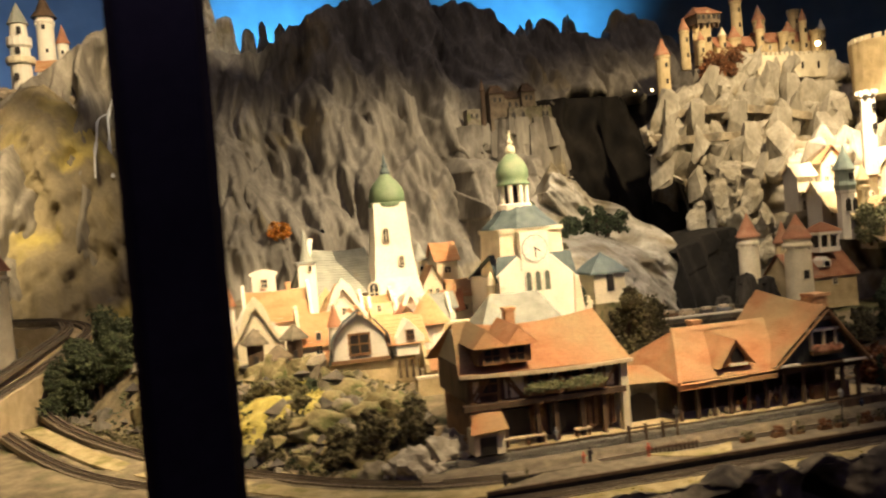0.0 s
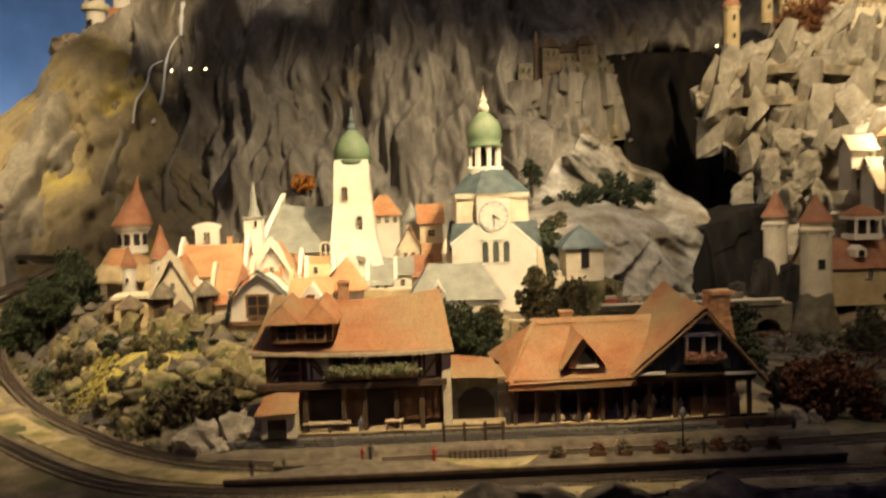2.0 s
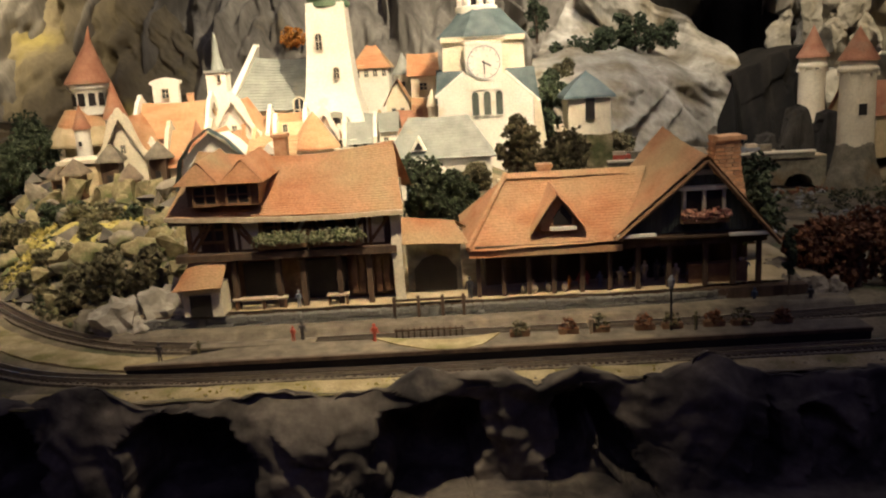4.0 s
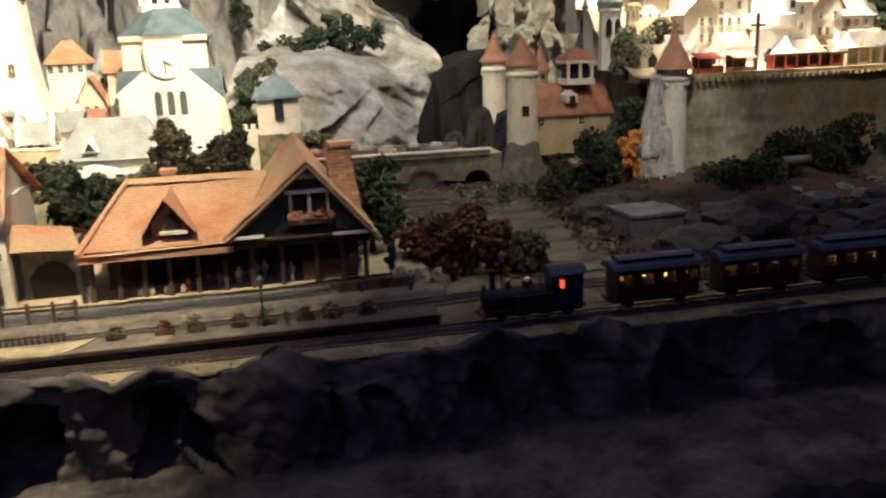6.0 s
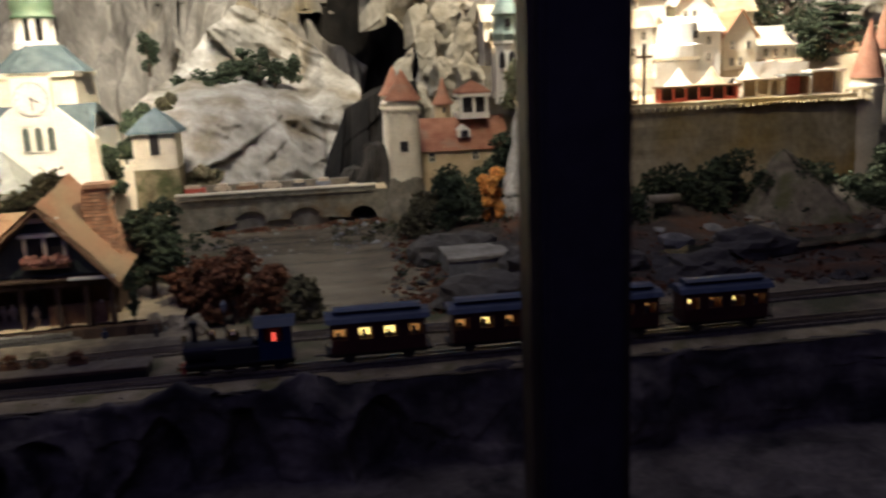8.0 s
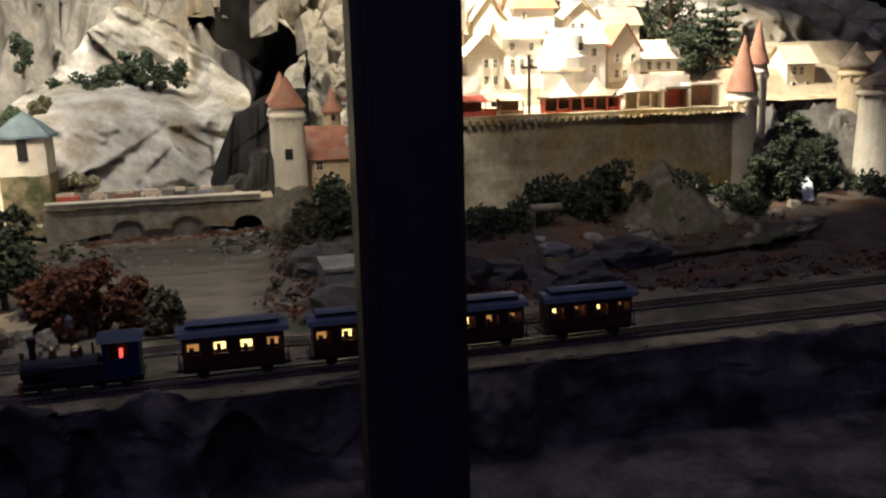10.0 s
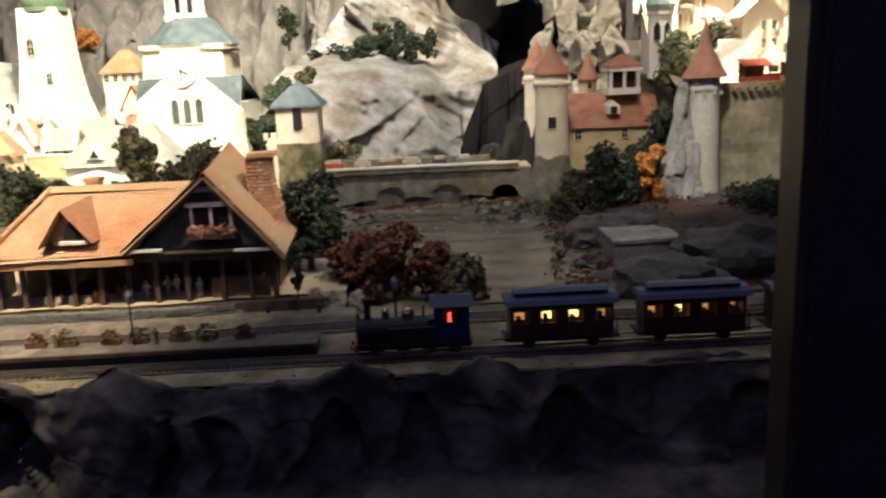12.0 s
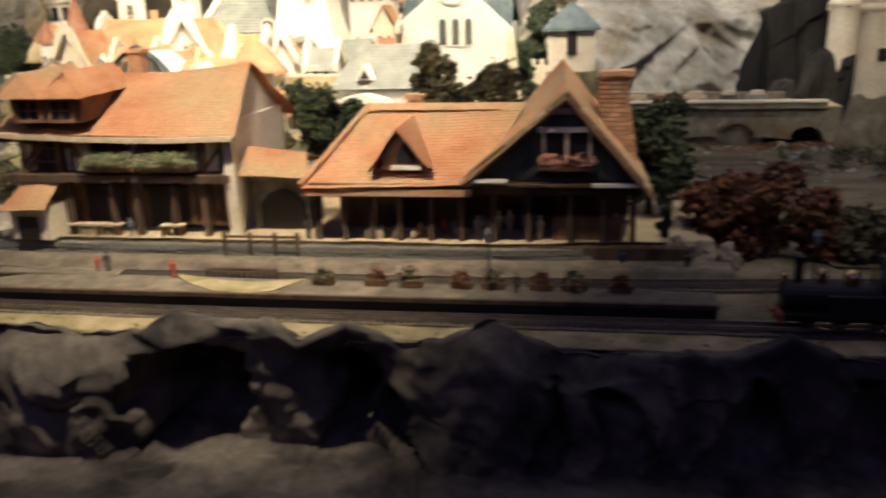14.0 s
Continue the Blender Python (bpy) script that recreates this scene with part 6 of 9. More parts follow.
part("parapet", gridbox(1.46, 2.10, 2.975, 2.995, 1.044, 1.060, 0.03, 0.0022), M_BRIDGE, br)
part("coping", gridbox(1.458, 2.102, 2.972, 2.998, 1.060, 1.066, 0.03, 0.0022), M_CREAM, br, "pale worn coping")
part("far_parapet", gridbox(1.50, 2.02, 3.12, 3.14, 1.046, 1.072, 0.06, 0.0018), M_PAVE, br)
for c, r, zb in ((1.688, 0.046, 0.953), (1.865, 0.047, 0.955)):
    for i in range(9):
        a = math.pi * (i + 0.5) / 9
        m = Matrix.Translation((c + r * 1.1 * math.cos(a), 2.983, zb + 0.012 + r * 0.88 * math.sin(a))) @ Matrix.Rotation(math.pi / 2 - a, 4, "Y")
        part("arch_stone", box(bmesh.new(), -0.010, 0.010, -0.004, 0.006, -0.006, 0.007, m), M_BRIDGE, br)
for x, mt, ln in ((1.50, M_RED, 0.09), (1.60, M_TAN, 0.05), (1.68, M_BROWN, 0.07), (1.76, M_TAN, 0.06), (1.85, M_DCLOTH, 0.045), (1.93, M_GREY, 0.05)):
    cart = thing("horse_cart", (x, 3.06, 1.048), "tiny loaded wagon on the bridge", "cart", "bridge carts")
    part("wagon_bed", gridbox(x - ln / 2, x + ln / 2, 3.045, 3.075, 1.056, 1.074, 0.02, 0.001, x), mt, cart)
    part("load", gridbox(x - ln / 3, x + ln / 3, 3.048, 3.072, 1.074, 1.084, 0.02, 0.002, x), M_TAN, cart)
    for dx in (-ln / 3, ln / 3):
        w = turned(0, 0, [(0, -0.002), (0.008, -0.002), (0.008, 0.002), (0, 0.002)], 12)
        bmesh.ops.rotate(w, cent=(0, 0, 0), matrix=Matrix.Rotation(math.pi / 2, 3, "X"), verts=w.verts)
        bmesh.ops.translate(w, vec=(x + dx, 3.042, 1.057), verts=w.verts)
        part("wheel", w, M_TIMBER, cart)

# ---- towers and red house right of the river ----
rt = round_tower("round_tower", 2.198, 2.93, 0.98, 1.338, 1.432, 0.050, M_CREAM, M_TILERED, "round cream stone tower with a brown-red cone roof", windows=((-0.12, 1.190, 0.024),), flare=1.17)
part("rock_base", turned(2.198, 2.93, [(0.090, 0.93), (0.076, 0.98), (0.063, 1.03), (0.055, 1.08), (0.050, 1.09)], 24, 0, 0.008, 3.0), M_BRIDGE, rt, "rough rock foot")
round_tower("round_tower", 2.200, 3.26, 1.05, 1.345, 1.447, 0.042, M_CREAM, M_TILERED, "slender cream tower with a red cone roof", windows=((-0.1, 1.31, 0.012),), flare=1.25)
round_tower("round_tower", 2.378, 3.27, 1.15, 1.305, 1.400, 0.030, M_OCHRE, M_TILERED, "small dark turret with a red cone roof", flare=1.35, belt=False, windows=((0, 1.28, 0.014),))
# Crag colour carries the shade at the towers' foot.
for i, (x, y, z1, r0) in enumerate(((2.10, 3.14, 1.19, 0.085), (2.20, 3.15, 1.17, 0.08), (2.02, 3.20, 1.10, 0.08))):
    solo("tower_crag", crag(bmesh.new(), x, y, 0.94, z1, r0, 0.03, 40.0 + i * 3.1, (0.02, 0.03), 0.75, 26, 22), M_SHADEROCK, (x, y, 0.94), "crag at the foot of the round towers, coloured for its shade", "rock", "tower crags")
rh = cottage("red_roof_mansion", 2.26, 2.56, 3.04, 3.24, 1.02, 1.165, 1.262, "x", M_OCHRE, M_TILERED, "stone mansion with a red roof and a columned belvedere", windows=((2.30, 1.12, 0.02, 0.028), (2.45, 1.12, 0.02, 0.028)), courses=12)
bv = part("belvedere", boxes((2.405, 2.508, 3.06, 3.16, 1.255, 1.275), (2.400, 2.513, 3.055, 3.165, 1.328, 1.342)), M_WHITE, rh, "white columned belvedere")
for x in (2.412, 2.456, 2.500):
    part("column", turned(x, 3.066, [(0.008, 1.275), (0.006, 1.28), (0.006, 1.322), (0.008, 1.328)], 10), M_WHITE, bv)
part("core", boxes((2.420, 2.495, 3.09, 3.15, 1.275, 1.328)), M_DARK, bv)
part("roof", turned(2.457, 3.11, [(0.082, 1.341), (0.078, 1.347), (0.03, 1.372), (0, 1.384)], 4, math.pi / 4), M_TILERED, bv)
dm = part("dormer", prisms(([(2.395, 1.195), (2.435, 1.195), (2.435, 1.222), (2.415, 1.238), (2.395, 1.222)], "y", 3.035, 3.10)), M_WHITE, rh)
part("dormer_window", boxes((2.405, 2.425, 3.031, 3.037, 1.198, 1.220)), M_DARK, dm)

# ---- the walled town ----
cw = thing("castle_wall", (3.1, 2.62, 0.95), "long mossy ochre castle wall with a corbelled top", "castle wall")


def wall_at(u, v):
    x = 2.53 + 1.10 * u
    y = 2.575 + 0.075 * u + 0.02 * noise.noise(Vector((x * 3, 0, 0)))
    return (x, y + 0.012 * (1 - v) * -1 + 0.006 * noise.noise(Vector((x * 14, v * 9, 2))), 0.93 + 0.36 * v)


part("wall_face", sheet(wall_at, 80, 26), M_WALL, cw)
bm = bmesh.new()
for i in range(22):
    box(bm, 2.53 + 0.05 * i, 2.58 + 0.05 * i, 2.572 + 0.0034 * i, 2.62 + 0.0034 * i, 1.286, 1.300)
wob(bm, 0.003, 30)
part("parapet", bm, M_WALL, cw)
for i in range(44):
    x = 2.60 + 0.0232 * i
    part("corbel", boxes((x, x + 0.013, 2.562 + 0.0016 * i, 2.590 + 0.0016 * i, 1.277, 1.288)), M_WALL, cw)
round_tower("corner_tower", 2.545, 2.56, 1.00, 1.325, 1.478, 0.040, M_CREAM, M_TILERED, "pale castle corner tower with a slender red cone", flare=1.5, kinked=True)
bm = crag(bmesh.new(), 2.475, 2.555, 0.95, 1.31, 0.062, 0.020, 3.1, (0.022, 0.01), 0.8, 34, 40)
crag(bm, 2.50, 2.52, 0.95, 1.16, 0.05, 0.012, 5.7, (0.01, 0.01))
solo("pale_rock_spur", bm, M_CHALK, (2.47, 2.56, 0.97), "pale rock spur at the foot of the corner tower", "rock", smooth=False)
round_tower("corner_tower", 3.63, 2.66, 1.05, 1.352, 1.525, 0.046, M_CREAM, M_TILERED, "castle tower with a tall red cone roof", flare=1.12)
round_tower("corner_tower", 3.735, 2.74, 1.10, 1.436, 1.580, 0.032, M_CREAM, M_TILERED, "rear castle tower with a tall red cone roof", flare=1.2)
round_tower("dark_tower", 4.22, 2.86, 1.05, 1.42, 1.50, 0.052, M_OCHRE, M_RUIN, "ochre stone tower with a brown cone in the shade", windows=((-0.3, 1.36, 0.016),))
round_tower("stone_tower", 4.14, 2.60, 0.96, 1.36, 1.42, 0.088, M_CREAM, M_RUIN, "weathered pale round tower at the far end of the wall", windows=((-0.3, 1.26, 0.02), (-0.2, 1.18, 0.016)))
rng = random.Random(21)
town = [
    (2.66, 2.78, 3.02, 3.12, 1.30, 1.42, 1.475, "x"), (2.80, 2.93, 2.98, 3.10, 1.30, 1.49, 1.55, "y"), (2.95, 3.09, 3.06, 3.18, 1.32, 1.545, 1.60, "x"), (3.12, 3.30, 2.98, 3.12, 1.32, 1.52, 1.57, "x"),
    (3.33, 3.45, 3.02, 3.15, 1.31, 1.50, 1.585, "y"), (3.47, 3.62, 3.06, 3.18, 1.31, 1.47, 1.53, "x"), (2.72, 2.86, 3.22, 3.32, 1.42, 1.57, 1.62, "x"), (2.90, 3.02, 3.24, 3.36, 1.42, 1.62, 1.70, "y"),
    (3.06, 3.22, 3.26, 3.38, 1.42, 1.66, 1.71, "x"), (3.26, 3.40, 3.26, 3.38, 1.42, 1.62, 1.68, "y"), (3.44, 3.58, 3.28, 3.40, 1.42, 1.60, 1.66, "x"), (2.58, 2.68, 3.25, 3.35, 1.36, 1.505, 1.56, "x"),
    (3.80, 3.90, 3.12, 3.22, 1.32, 1.44, 1.50, "x"), (4.04, 4.16, 3.0, 3.12, 1.28, 1.44, 1.50, "x"), (4.34, 4.46, 2.95, 3.05, 1.25, 1.40, 1.47, "y"), (2.56, 2.66, 3.38, 3.48, 1.48, 1.60, 1.655, "x"), (2.74, 2.86, 3.44, 3.54, 1.50, 1.66, 1.73, "y"),
]
for i, (x0, x1, y0, y1, z0, ze, zr, ax) in enumerate(town):
    xm = (x0 + x1) / 2
    k = i % 3
    wins = [(x0 + (x1 - x0) * f, ze - 0.05 - 0.055 * r, 0.014, 0.026) for f in (0.25, 0.5, 0.75) for r in range(2) if rng.random() < 0.62]
    cottage("town_house", x0, x1, y0, y1, z0 - 0.05, ze, zr, ax, (M_WHITE, M_CREAM, M_WHITE)[k], (M_TILE, M_CREAM, M_SAND, M_CREAM)[i % 4],
            ("white plastered town house with an orange roof", "cream town house with a pale roof", "white town house with small dark windows")[k],
            windows=wins, doors=((x0 + (x1 - x0) * 0.3, 0.018, 0.045),) if i % 2 else (), courses=14, cols=8, group="walled town houses")
# round white bastion and the sloped ramps
bs = thing("white_bastion", (3.13, 2.95, 1.3), "round white bastion with a balcony ledge", "bastion")
part("wall", turned(3.15, 3.0, [(0.075, 1.29), (0.068, 1.42), (0.085, 1.43), (0.085, 1.47), (0.070, 1.475), (0.065, 1.54), (0.0, 1.545)], 24, 0, 0.003), M_WHITE, bs)
part("window", boxes((3.18, 3.192, 2.928, 2.938, 1.49, 1.515)), M_DARK, bs)
for i, x in enumerate((2.74, 2.86)):
    booth = thing("market_booth", (x, 2.72 + 0.01 * i, 1.29), "small market booth with a red striped awning", "booth", "market booths")
    w = 0.036
    part("counter", gridbox(x - w, x + w, 2.70, 2.74, 1.288, 1.308, 0.03, 0.001, x), (M_RED, M_BROWN, M_WHITE)[i % 3], booth)
    for dx in (-w, w):
        part("pole", boxes((x + dx - 0.0015, x + dx + 0.0015, 2.70, 2.703, 1.288, 1.345)), M_BROWN, booth)
    bm = bmesh.new()
    roof_side(bm, (x - w - 0.006, 2.69, 1.338), (x + w + 0.006, 2.69, 1.338), (x - w - 0.006, 2.75, 1.358), (x + w + 0.006, 2.75, 1.358), 3, 6, 0.002, 0.002, x)
    part("awning", bm, (M_RED, M_TAN, M_BROWN)[i % 3], booth)
    part("back_panel", boxes((x - w, x + w, 2.742, 2.746, 1.288, 1.345)), M_BROWN, booth, "dark wooden back")
def stall(name, x0, x1, y0, z1, bays, wall, roof, inside, label):
    """A low open-fronted stall: posts along the front, a counter, side and back walls and a thin overhanging roof."""
    t = thing(name, ((x0 + x1) / 2, y0 + 0.02, 1.285), label, "stall", "market stalls")
    part("back_wall", boxes((x0, x1, y0 + 0.036, y0 + 0.041, 1.285, z1)), inside, t)
    for x in (x0, x1 - 0.004):
        part("side_wall", boxes((x, x + 0.004, y0 + 0.002, y0 + 0.0358, 1.285, z1 - 0.001)), wall, t)
    for k in range(bays + 1):
        x = x0 + (x1 - x0) * k / bays
        part("post", boxes((x - 0.003, x + 0.003, y0 - 0.003, y0 + 0.0016, 1.285, z1)), wall, t)
    for k in range(bays):
        a, b = x0 + (x1 - x0) * (k + 0.08) / bays, x0 + (x1 - x0) * (k + 0.92) / bays
        part("counter", gridbox(a, b, y0 + 0.003, y0 + 0.012, 1.285, 1.302 + 0.006 * (k % 2), 0.03, 0.001, a), wall, t)
    part("roof", gridbox(x0 - 0.008, x1 + 0.008, y0 - 0.012, y0 + 0.046, z1 + 0.0005, z1 + 0.007, 0.02, 0.0018, x0), roof, t)
    return t


stall("market_stall", 2.965, 3.215, 2.695, 1.338, 6, M_RED, M_BROWN, M_TIMBER, "long low red-brown market stall on the town wall")
stall("market_stall", 3.240, 3.372, 2.705, 1.348, 3, M_CREAM, M_TAN, M_OCHRE, "cream market stall with a thin flat roof")
stall("market_stall", 3.385, 3.462, 2.715, 1.358, 1, M_BROWN, M_SLATE, M_RED, "dark market stall with a red back wall")
stall("market_stall", 3.480, 3.585, 2.725, 1.368, 1, M_WHITE, M_WHITE, M_BROWN, "white-framed market stall with a brown back wall")
gt = thing("copper_turret", (2.575, 3.09, 1.33), "white arcaded turret with a green copper top", "tower")
part("wall", turned(2.575, 3.09, [(0.040, 1.30), (0.038, 1.495), (0.043, 1.50), (0.043, 1.51)], 8, 0.39, 0.001), M_WHITE, gt)
for dx in (-0.020, 0.012):
    part("arch", prisms(([(2.575 + dx - 0.009, 1.42), (2.575 + dx + 0.009, 1.42), (2.575 + dx + 0.009, 1.462), (2.575 + dx, 1.476), (2.575 + dx - 0.009, 1.462)], "y", 3.046, 3.058)), M_DARK, gt)
part("copper_body", turned(2.575, 3.09, [(0.042, 1.510), (0.048, 1.530), (0.043, 1.545), (0.040, 1.590), (0.050, 1.597), (0.046, 1.605), (0.030, 1.635), (0.012, 1.672), (0.0, 1.715)], 8, 0.39, 0.0008), M_VERDIGRIS, gt, "pale green copper turret top")
part("window", boxes((2.566, 2.584, 3.046, 3.056, 1.553, 1.580)), M_DARK, gt)
round_tower("stair_tower", 2.655, 3.08, 1.33, 1.55, 1.62, 0.024, M_OCHRE, M_OCHRE, "slim ochre stair tower among the town houses")
cr = thing("wayside_cross", (2.93, 2.74, 1.29), "tall dark wooden cross on the town wall", "cross")
part("upright", boxes((2.926, 2.934, 2.736, 2.744, 1.285, 1.475)), M_TIMBER, cr)
part("crossbar", boxes((2.905, 2.957, 2.737, 2.743, 1.432, 1.440)), M_TIMBER, cr)

# ---- castle on the hill ----
def turret(parent_name, x, y, z0, z1, zt, r, roof, label, n=12, wall=None):
    wall = wall or M_OCHRE
    t = thing(parent_name, (x, y, z0), label, "tower", "castle towers")
    part("wall", turned(x, y, [(r, z0 - 0.05), (r * 0.95, z1 - 0.02), (r * 1.1, z1 - 0.012), (r * 1.1, z1)], n, 0.2, 0.002, x), wall, t)
    if roof:
        part("cone_roof", turned(x, y, [(r * 1.22, z1), (r * 0.6, z1 + (zt - z1) * 0.45), (0, zt)], n, 0.2, 0.001), roof, t)
    else:
        for i in range(8):
            a = i * math.pi / 4
            m = Matrix.Translation((x + r * 0.95 * math.cos(a), y + r * 0.95 * math.sin(a), z1)) @ Matrix.Rotation(a, 4, "Z")
            part("merlon", box(bmesh.new(), -0.006, 0.006, -0.01, 0.01, 0, 0.016, m), wall, t)
    for k in range(2):
        part("window", boxes((x - 0.006, x + 0.006, y - r * 1.08, y - r * 0.8, z1 - 0.07 - 0.09 * k, z1 - 0.045 - 0.09 * k)), M_DARK, t)
    return t


turret("castle_tower", 2.42, 4.26, 2.06, 2.34, 2.44, 0.040, M_TILERED, "slim castle tower with a red cone roof")
turret("castle_tower", 2.80, 4.45, 2.36, 2.60, 2.60, 0.075, None, "square-shouldered castle keep with merlons", 4)
turret("castle_tower", 2.68, 4.45, 2.34, 2.52, 2.60, 0.030, M_TILERED, "small keep turret with a red roof")
turret("castle_tower", 3.07, 4.50, 2.36, 2.70, 2.86, 0.034, M_TILERED, "tall slender castle tower with a red spire")
turret("castle_tower", 3.22, 4.50, 2.34, 2.58, 2.68, 0.036, M_TILERED, "castle tower with a red cone roof")
turret("castle_tower", 3.45, 4.48, 2.34, 2.62, 2.70, 0.032, None, "tall pale castle tower with merlons")
turret("castle_tower", 3.36, 4.42, 2.32, 2.48, 2.56, 0.040, M_TILERED, "stout castle tower with a red roof")
turret("castle_tower", 2.99, 4.42, 2.30, 2.46, 2.54, 0.040, M_TILERED, "stout castle tower with a red roof")
turret("castle_tower", 3.56, 4.42, 2.2, 2.42, 2.52, 0.026, M_CREAM, "pale pinnacle beside the castle")
turret("castle_tower", 2.83, 3.22, 1.62, 1.93, 1.93, 0.042, None, "brightly lit pale square tower above the town", 4, M_WHITE)
for x0, x1, y0, z0, z1 in ((2.86, 3.10, 4.40, 2.28, 2.42), (3.14, 3.50, 4.40, 2.25, 2.44)):
    cottage("castle_wing", x0, x1, y0, y0 + 0.1, z0, z1, z1 + 0.06, "x", M_OCHRE, M_TILERED, "tan castle wing with a red roof", windows=tuple((x0 + (x1 - x0) * f, z1 - 0.06, 0.016, 0.03) for f in (0.2, 0.4, 0.6, 0.8)), courses=6, group="castle wings")
crown = thing("keep_crown", (2.80, 4.45, 2.55), "flared brown timber crown on the castle keep", "battlement")
part("gallery", gridbox(2.725, 2.875, 4.37, 4.53, 2.545, 2.60, 0.04, 0.003, 1.0), M_RUIN, crown)
for x in (2.735, 2.765, 2.80, 2.835, 2.865):
    part("bracket", boxes((x - 0.005, x + 0.005, 4.375, 4.40, 2.52, 2.546)), M_TIMBER, crown)
    part("opening", boxes((x - 0.008, x + 0.008, 4.366, 4.372, 2.566, 2.590)), M_DARK, crown)
bm = bmesh.new()
roof_side(bm, (2.715, 4.36, 2.598), (2.885, 4.36, 2.598), (2.755, 4.45, 2.655), (2.845, 4.45, 2.655), 5, 6)
part("roof_slope", bm, M_TILERED, crown)
bm = bmesh.new()
roof_side(bm, (2.715, 4.54, 2.598), (2.715, 4.36, 2.598), (2.755, 4.45, 2.655), (2.755, 4.449, 2.655), 5, 6)
part("roof_slope", bm, M_TILERED, crown)
bm = bmesh.new()
roof_side(bm, (2.885, 4.36, 2.598), (2.885, 4.54, 2.598), (2.845, 4.449, 2.655), (2.845, 4.45, 2.655), 5, 6)
part("roof_slope", bm, M_TILERED, crown)
for i, (x, y, z0, z1, zt, r, rf) in enumerate(((2.90, 4.40, 2.30, 2.475, 2.53, 0.022, M_CREAM), (3.13, 4.37, 2.28, 2.50, 2.58, 0.024, M_TILERED), (3.28, 4.36, 2.26, 2.46, 2.46, 0.028, None), (3.42, 4.36, 2.26, 2.54, 2.62, 0.022, M_TILERED), (3.51, 4.37, 2.24, 2.47, 2.47, 0.030, None), (2.73, 4.36, 2.28, 2.44, 2.50, 0.022, M_TILERED), (3.62, 4.45, 2.2, 2.50, 2.58, 0.024, M_CREAM))):
    turret("castle_turret", x, y, z0, z1, zt, r, rf, "small pale castle turret " + ("with merlons" if rf is None else "with a pointed roof"), 10)
cu = thing("castle_curtain", (3.25, 4.33, 2.2), "bright crenellated curtain wall before the castle", "wall")
part("wall", gridbox(2.96, 3.60, 4.31, 4.335, 2.20, 2.335, 0.05, 0.005, 3.0), M_CREAM, cu)
for i in range(20):
    part("merlon", boxes((2.965 + 0.032 * i, 2.981 + 0.032 * i, 4.308, 4.330, 2.334, 2.352)), M_CREAM, cu)
for x in (3.03, 3.19, 3.36, 3.47):
    part("slit", boxes((x - 0.005, x + 0.005, 4.304, 4.312, 2.25, 2.29)), M_DARK, cu)
bc = thing("round_bastion", (3.54, 3.80, 2.0), "broad pale round bastion with merlons", "bastion")
part("wall", turned(3.54, 3.80, [(0.215, 2.00), (0.21, 2.1), (0.222, 2.29), (0.21, 2.29), (0.21, 2.24)], 48, 0, 0.010), M_OCHRE, bc)
for i in range(26):
    a = i * 6.2832 / 26
    m = Matrix.Translation((3.54 + 0.215 * math.cos(a), 3.80 + 0.215 * math.sin(a), 2.288)) @ Matrix.Rotation(a, 4, "Z")
    part("merlon", box(bmesh.new(), -0.008, 0.008, -0.018, 0.018, 0, 0.026, m), M_CREAM, bc)
fw = thing("crenellated_wall", (2.58, 4.2, 2.02), "pale crenellated wall below the slim castle tower", "wall")
part("wall", gridbox(2.46, 2.72, 4.18, 4.22, 1.98, 2.05, 0.05, 0.003), M_CREAM, fw)
for i in range(9):
    part("merlon", boxes((2.465 + 0.029 * i, 2.480 + 0.029 * i, 4.18, 4.20, 2.05, 2.068)), M_CREAM, fw)
# ruined castle on the main cliff
rc = thing("ruined_castle", (1.75, 4.85, 2.1), "small ruined castle of brown stone turrets on the rock face", "castle")
for name, x0, x1, y0, z0, z1, zr, m in (("keep", 1.553, 1.646, 4.74, 2.02, 2.250, 2.305, M_RUIN), ("hall", 1.650, 1.760, 4.77, 2.04, 2.225, 2.275, M_RUIN), ("tower", 1.752, 1.832, 4.73, 2.04, 2.255, 2.310, M_RUIN), ("tower", 1.427, 1.512, 4.80, 1.98, 2.170, 2.186, M_BROWNSTONE)):
    w = part(name, gridbox(x0, x1, y0, y0 + 0.09, z0, z1, 0.03, 0.005, x0), m, rc)
    if zr - z1 > 0.02:
        xm, k = (x0 + x1) / 2, (x1 - x0) * 0.22
        rb = roof_side(bmesh.new(), (x0 - 0.008, y0 - 0.010, z1 - 0.004), (x1 + 0.008, y0 - 0.010, z1 - 0.004), (xm - k, y0 + 0.045, zr), (xm + k, y0 + 0.045, zr), 8, 8, 0.004, 0.003, x0)
        roof_side(rb, (x1 + 0.008, y0 + 0.10, z1 - 0.004), (x0 - 0.008, y0 + 0.10, z1 - 0.004), (xm + k, y0 + 0.045, zr), (xm - k, y0 + 0.045, zr), 8, 8, 0.004, 0.003, x1)
        part("roof", rb, M_TIMBER, w)
    for j in range(2):
        xx = x0 + (x1 - x0) * (0.32 + 0.36 * j)
        part("window", boxes((xx - 0.006, xx + 0.006, y0 - 0.008, y0 + 0.004, z1 - 0.052, z1 - 0.028)), M_DARK, w)
sp = part("spire", turned(1.526, 4.79, [(0.017, 2.02), (0.015, 2.27), (0.020, 2.275), (0.012, 2.30), (0.0, 2.355)], 10, 0, 0.002), M_TIMBER, rc)
part("curtain_wall", gridbox(1.650, 1.912, 4.69, 4.73, 1.98, 2.148, 0.035, 0.006, 2.0), M_BROWNSTONE, rc)
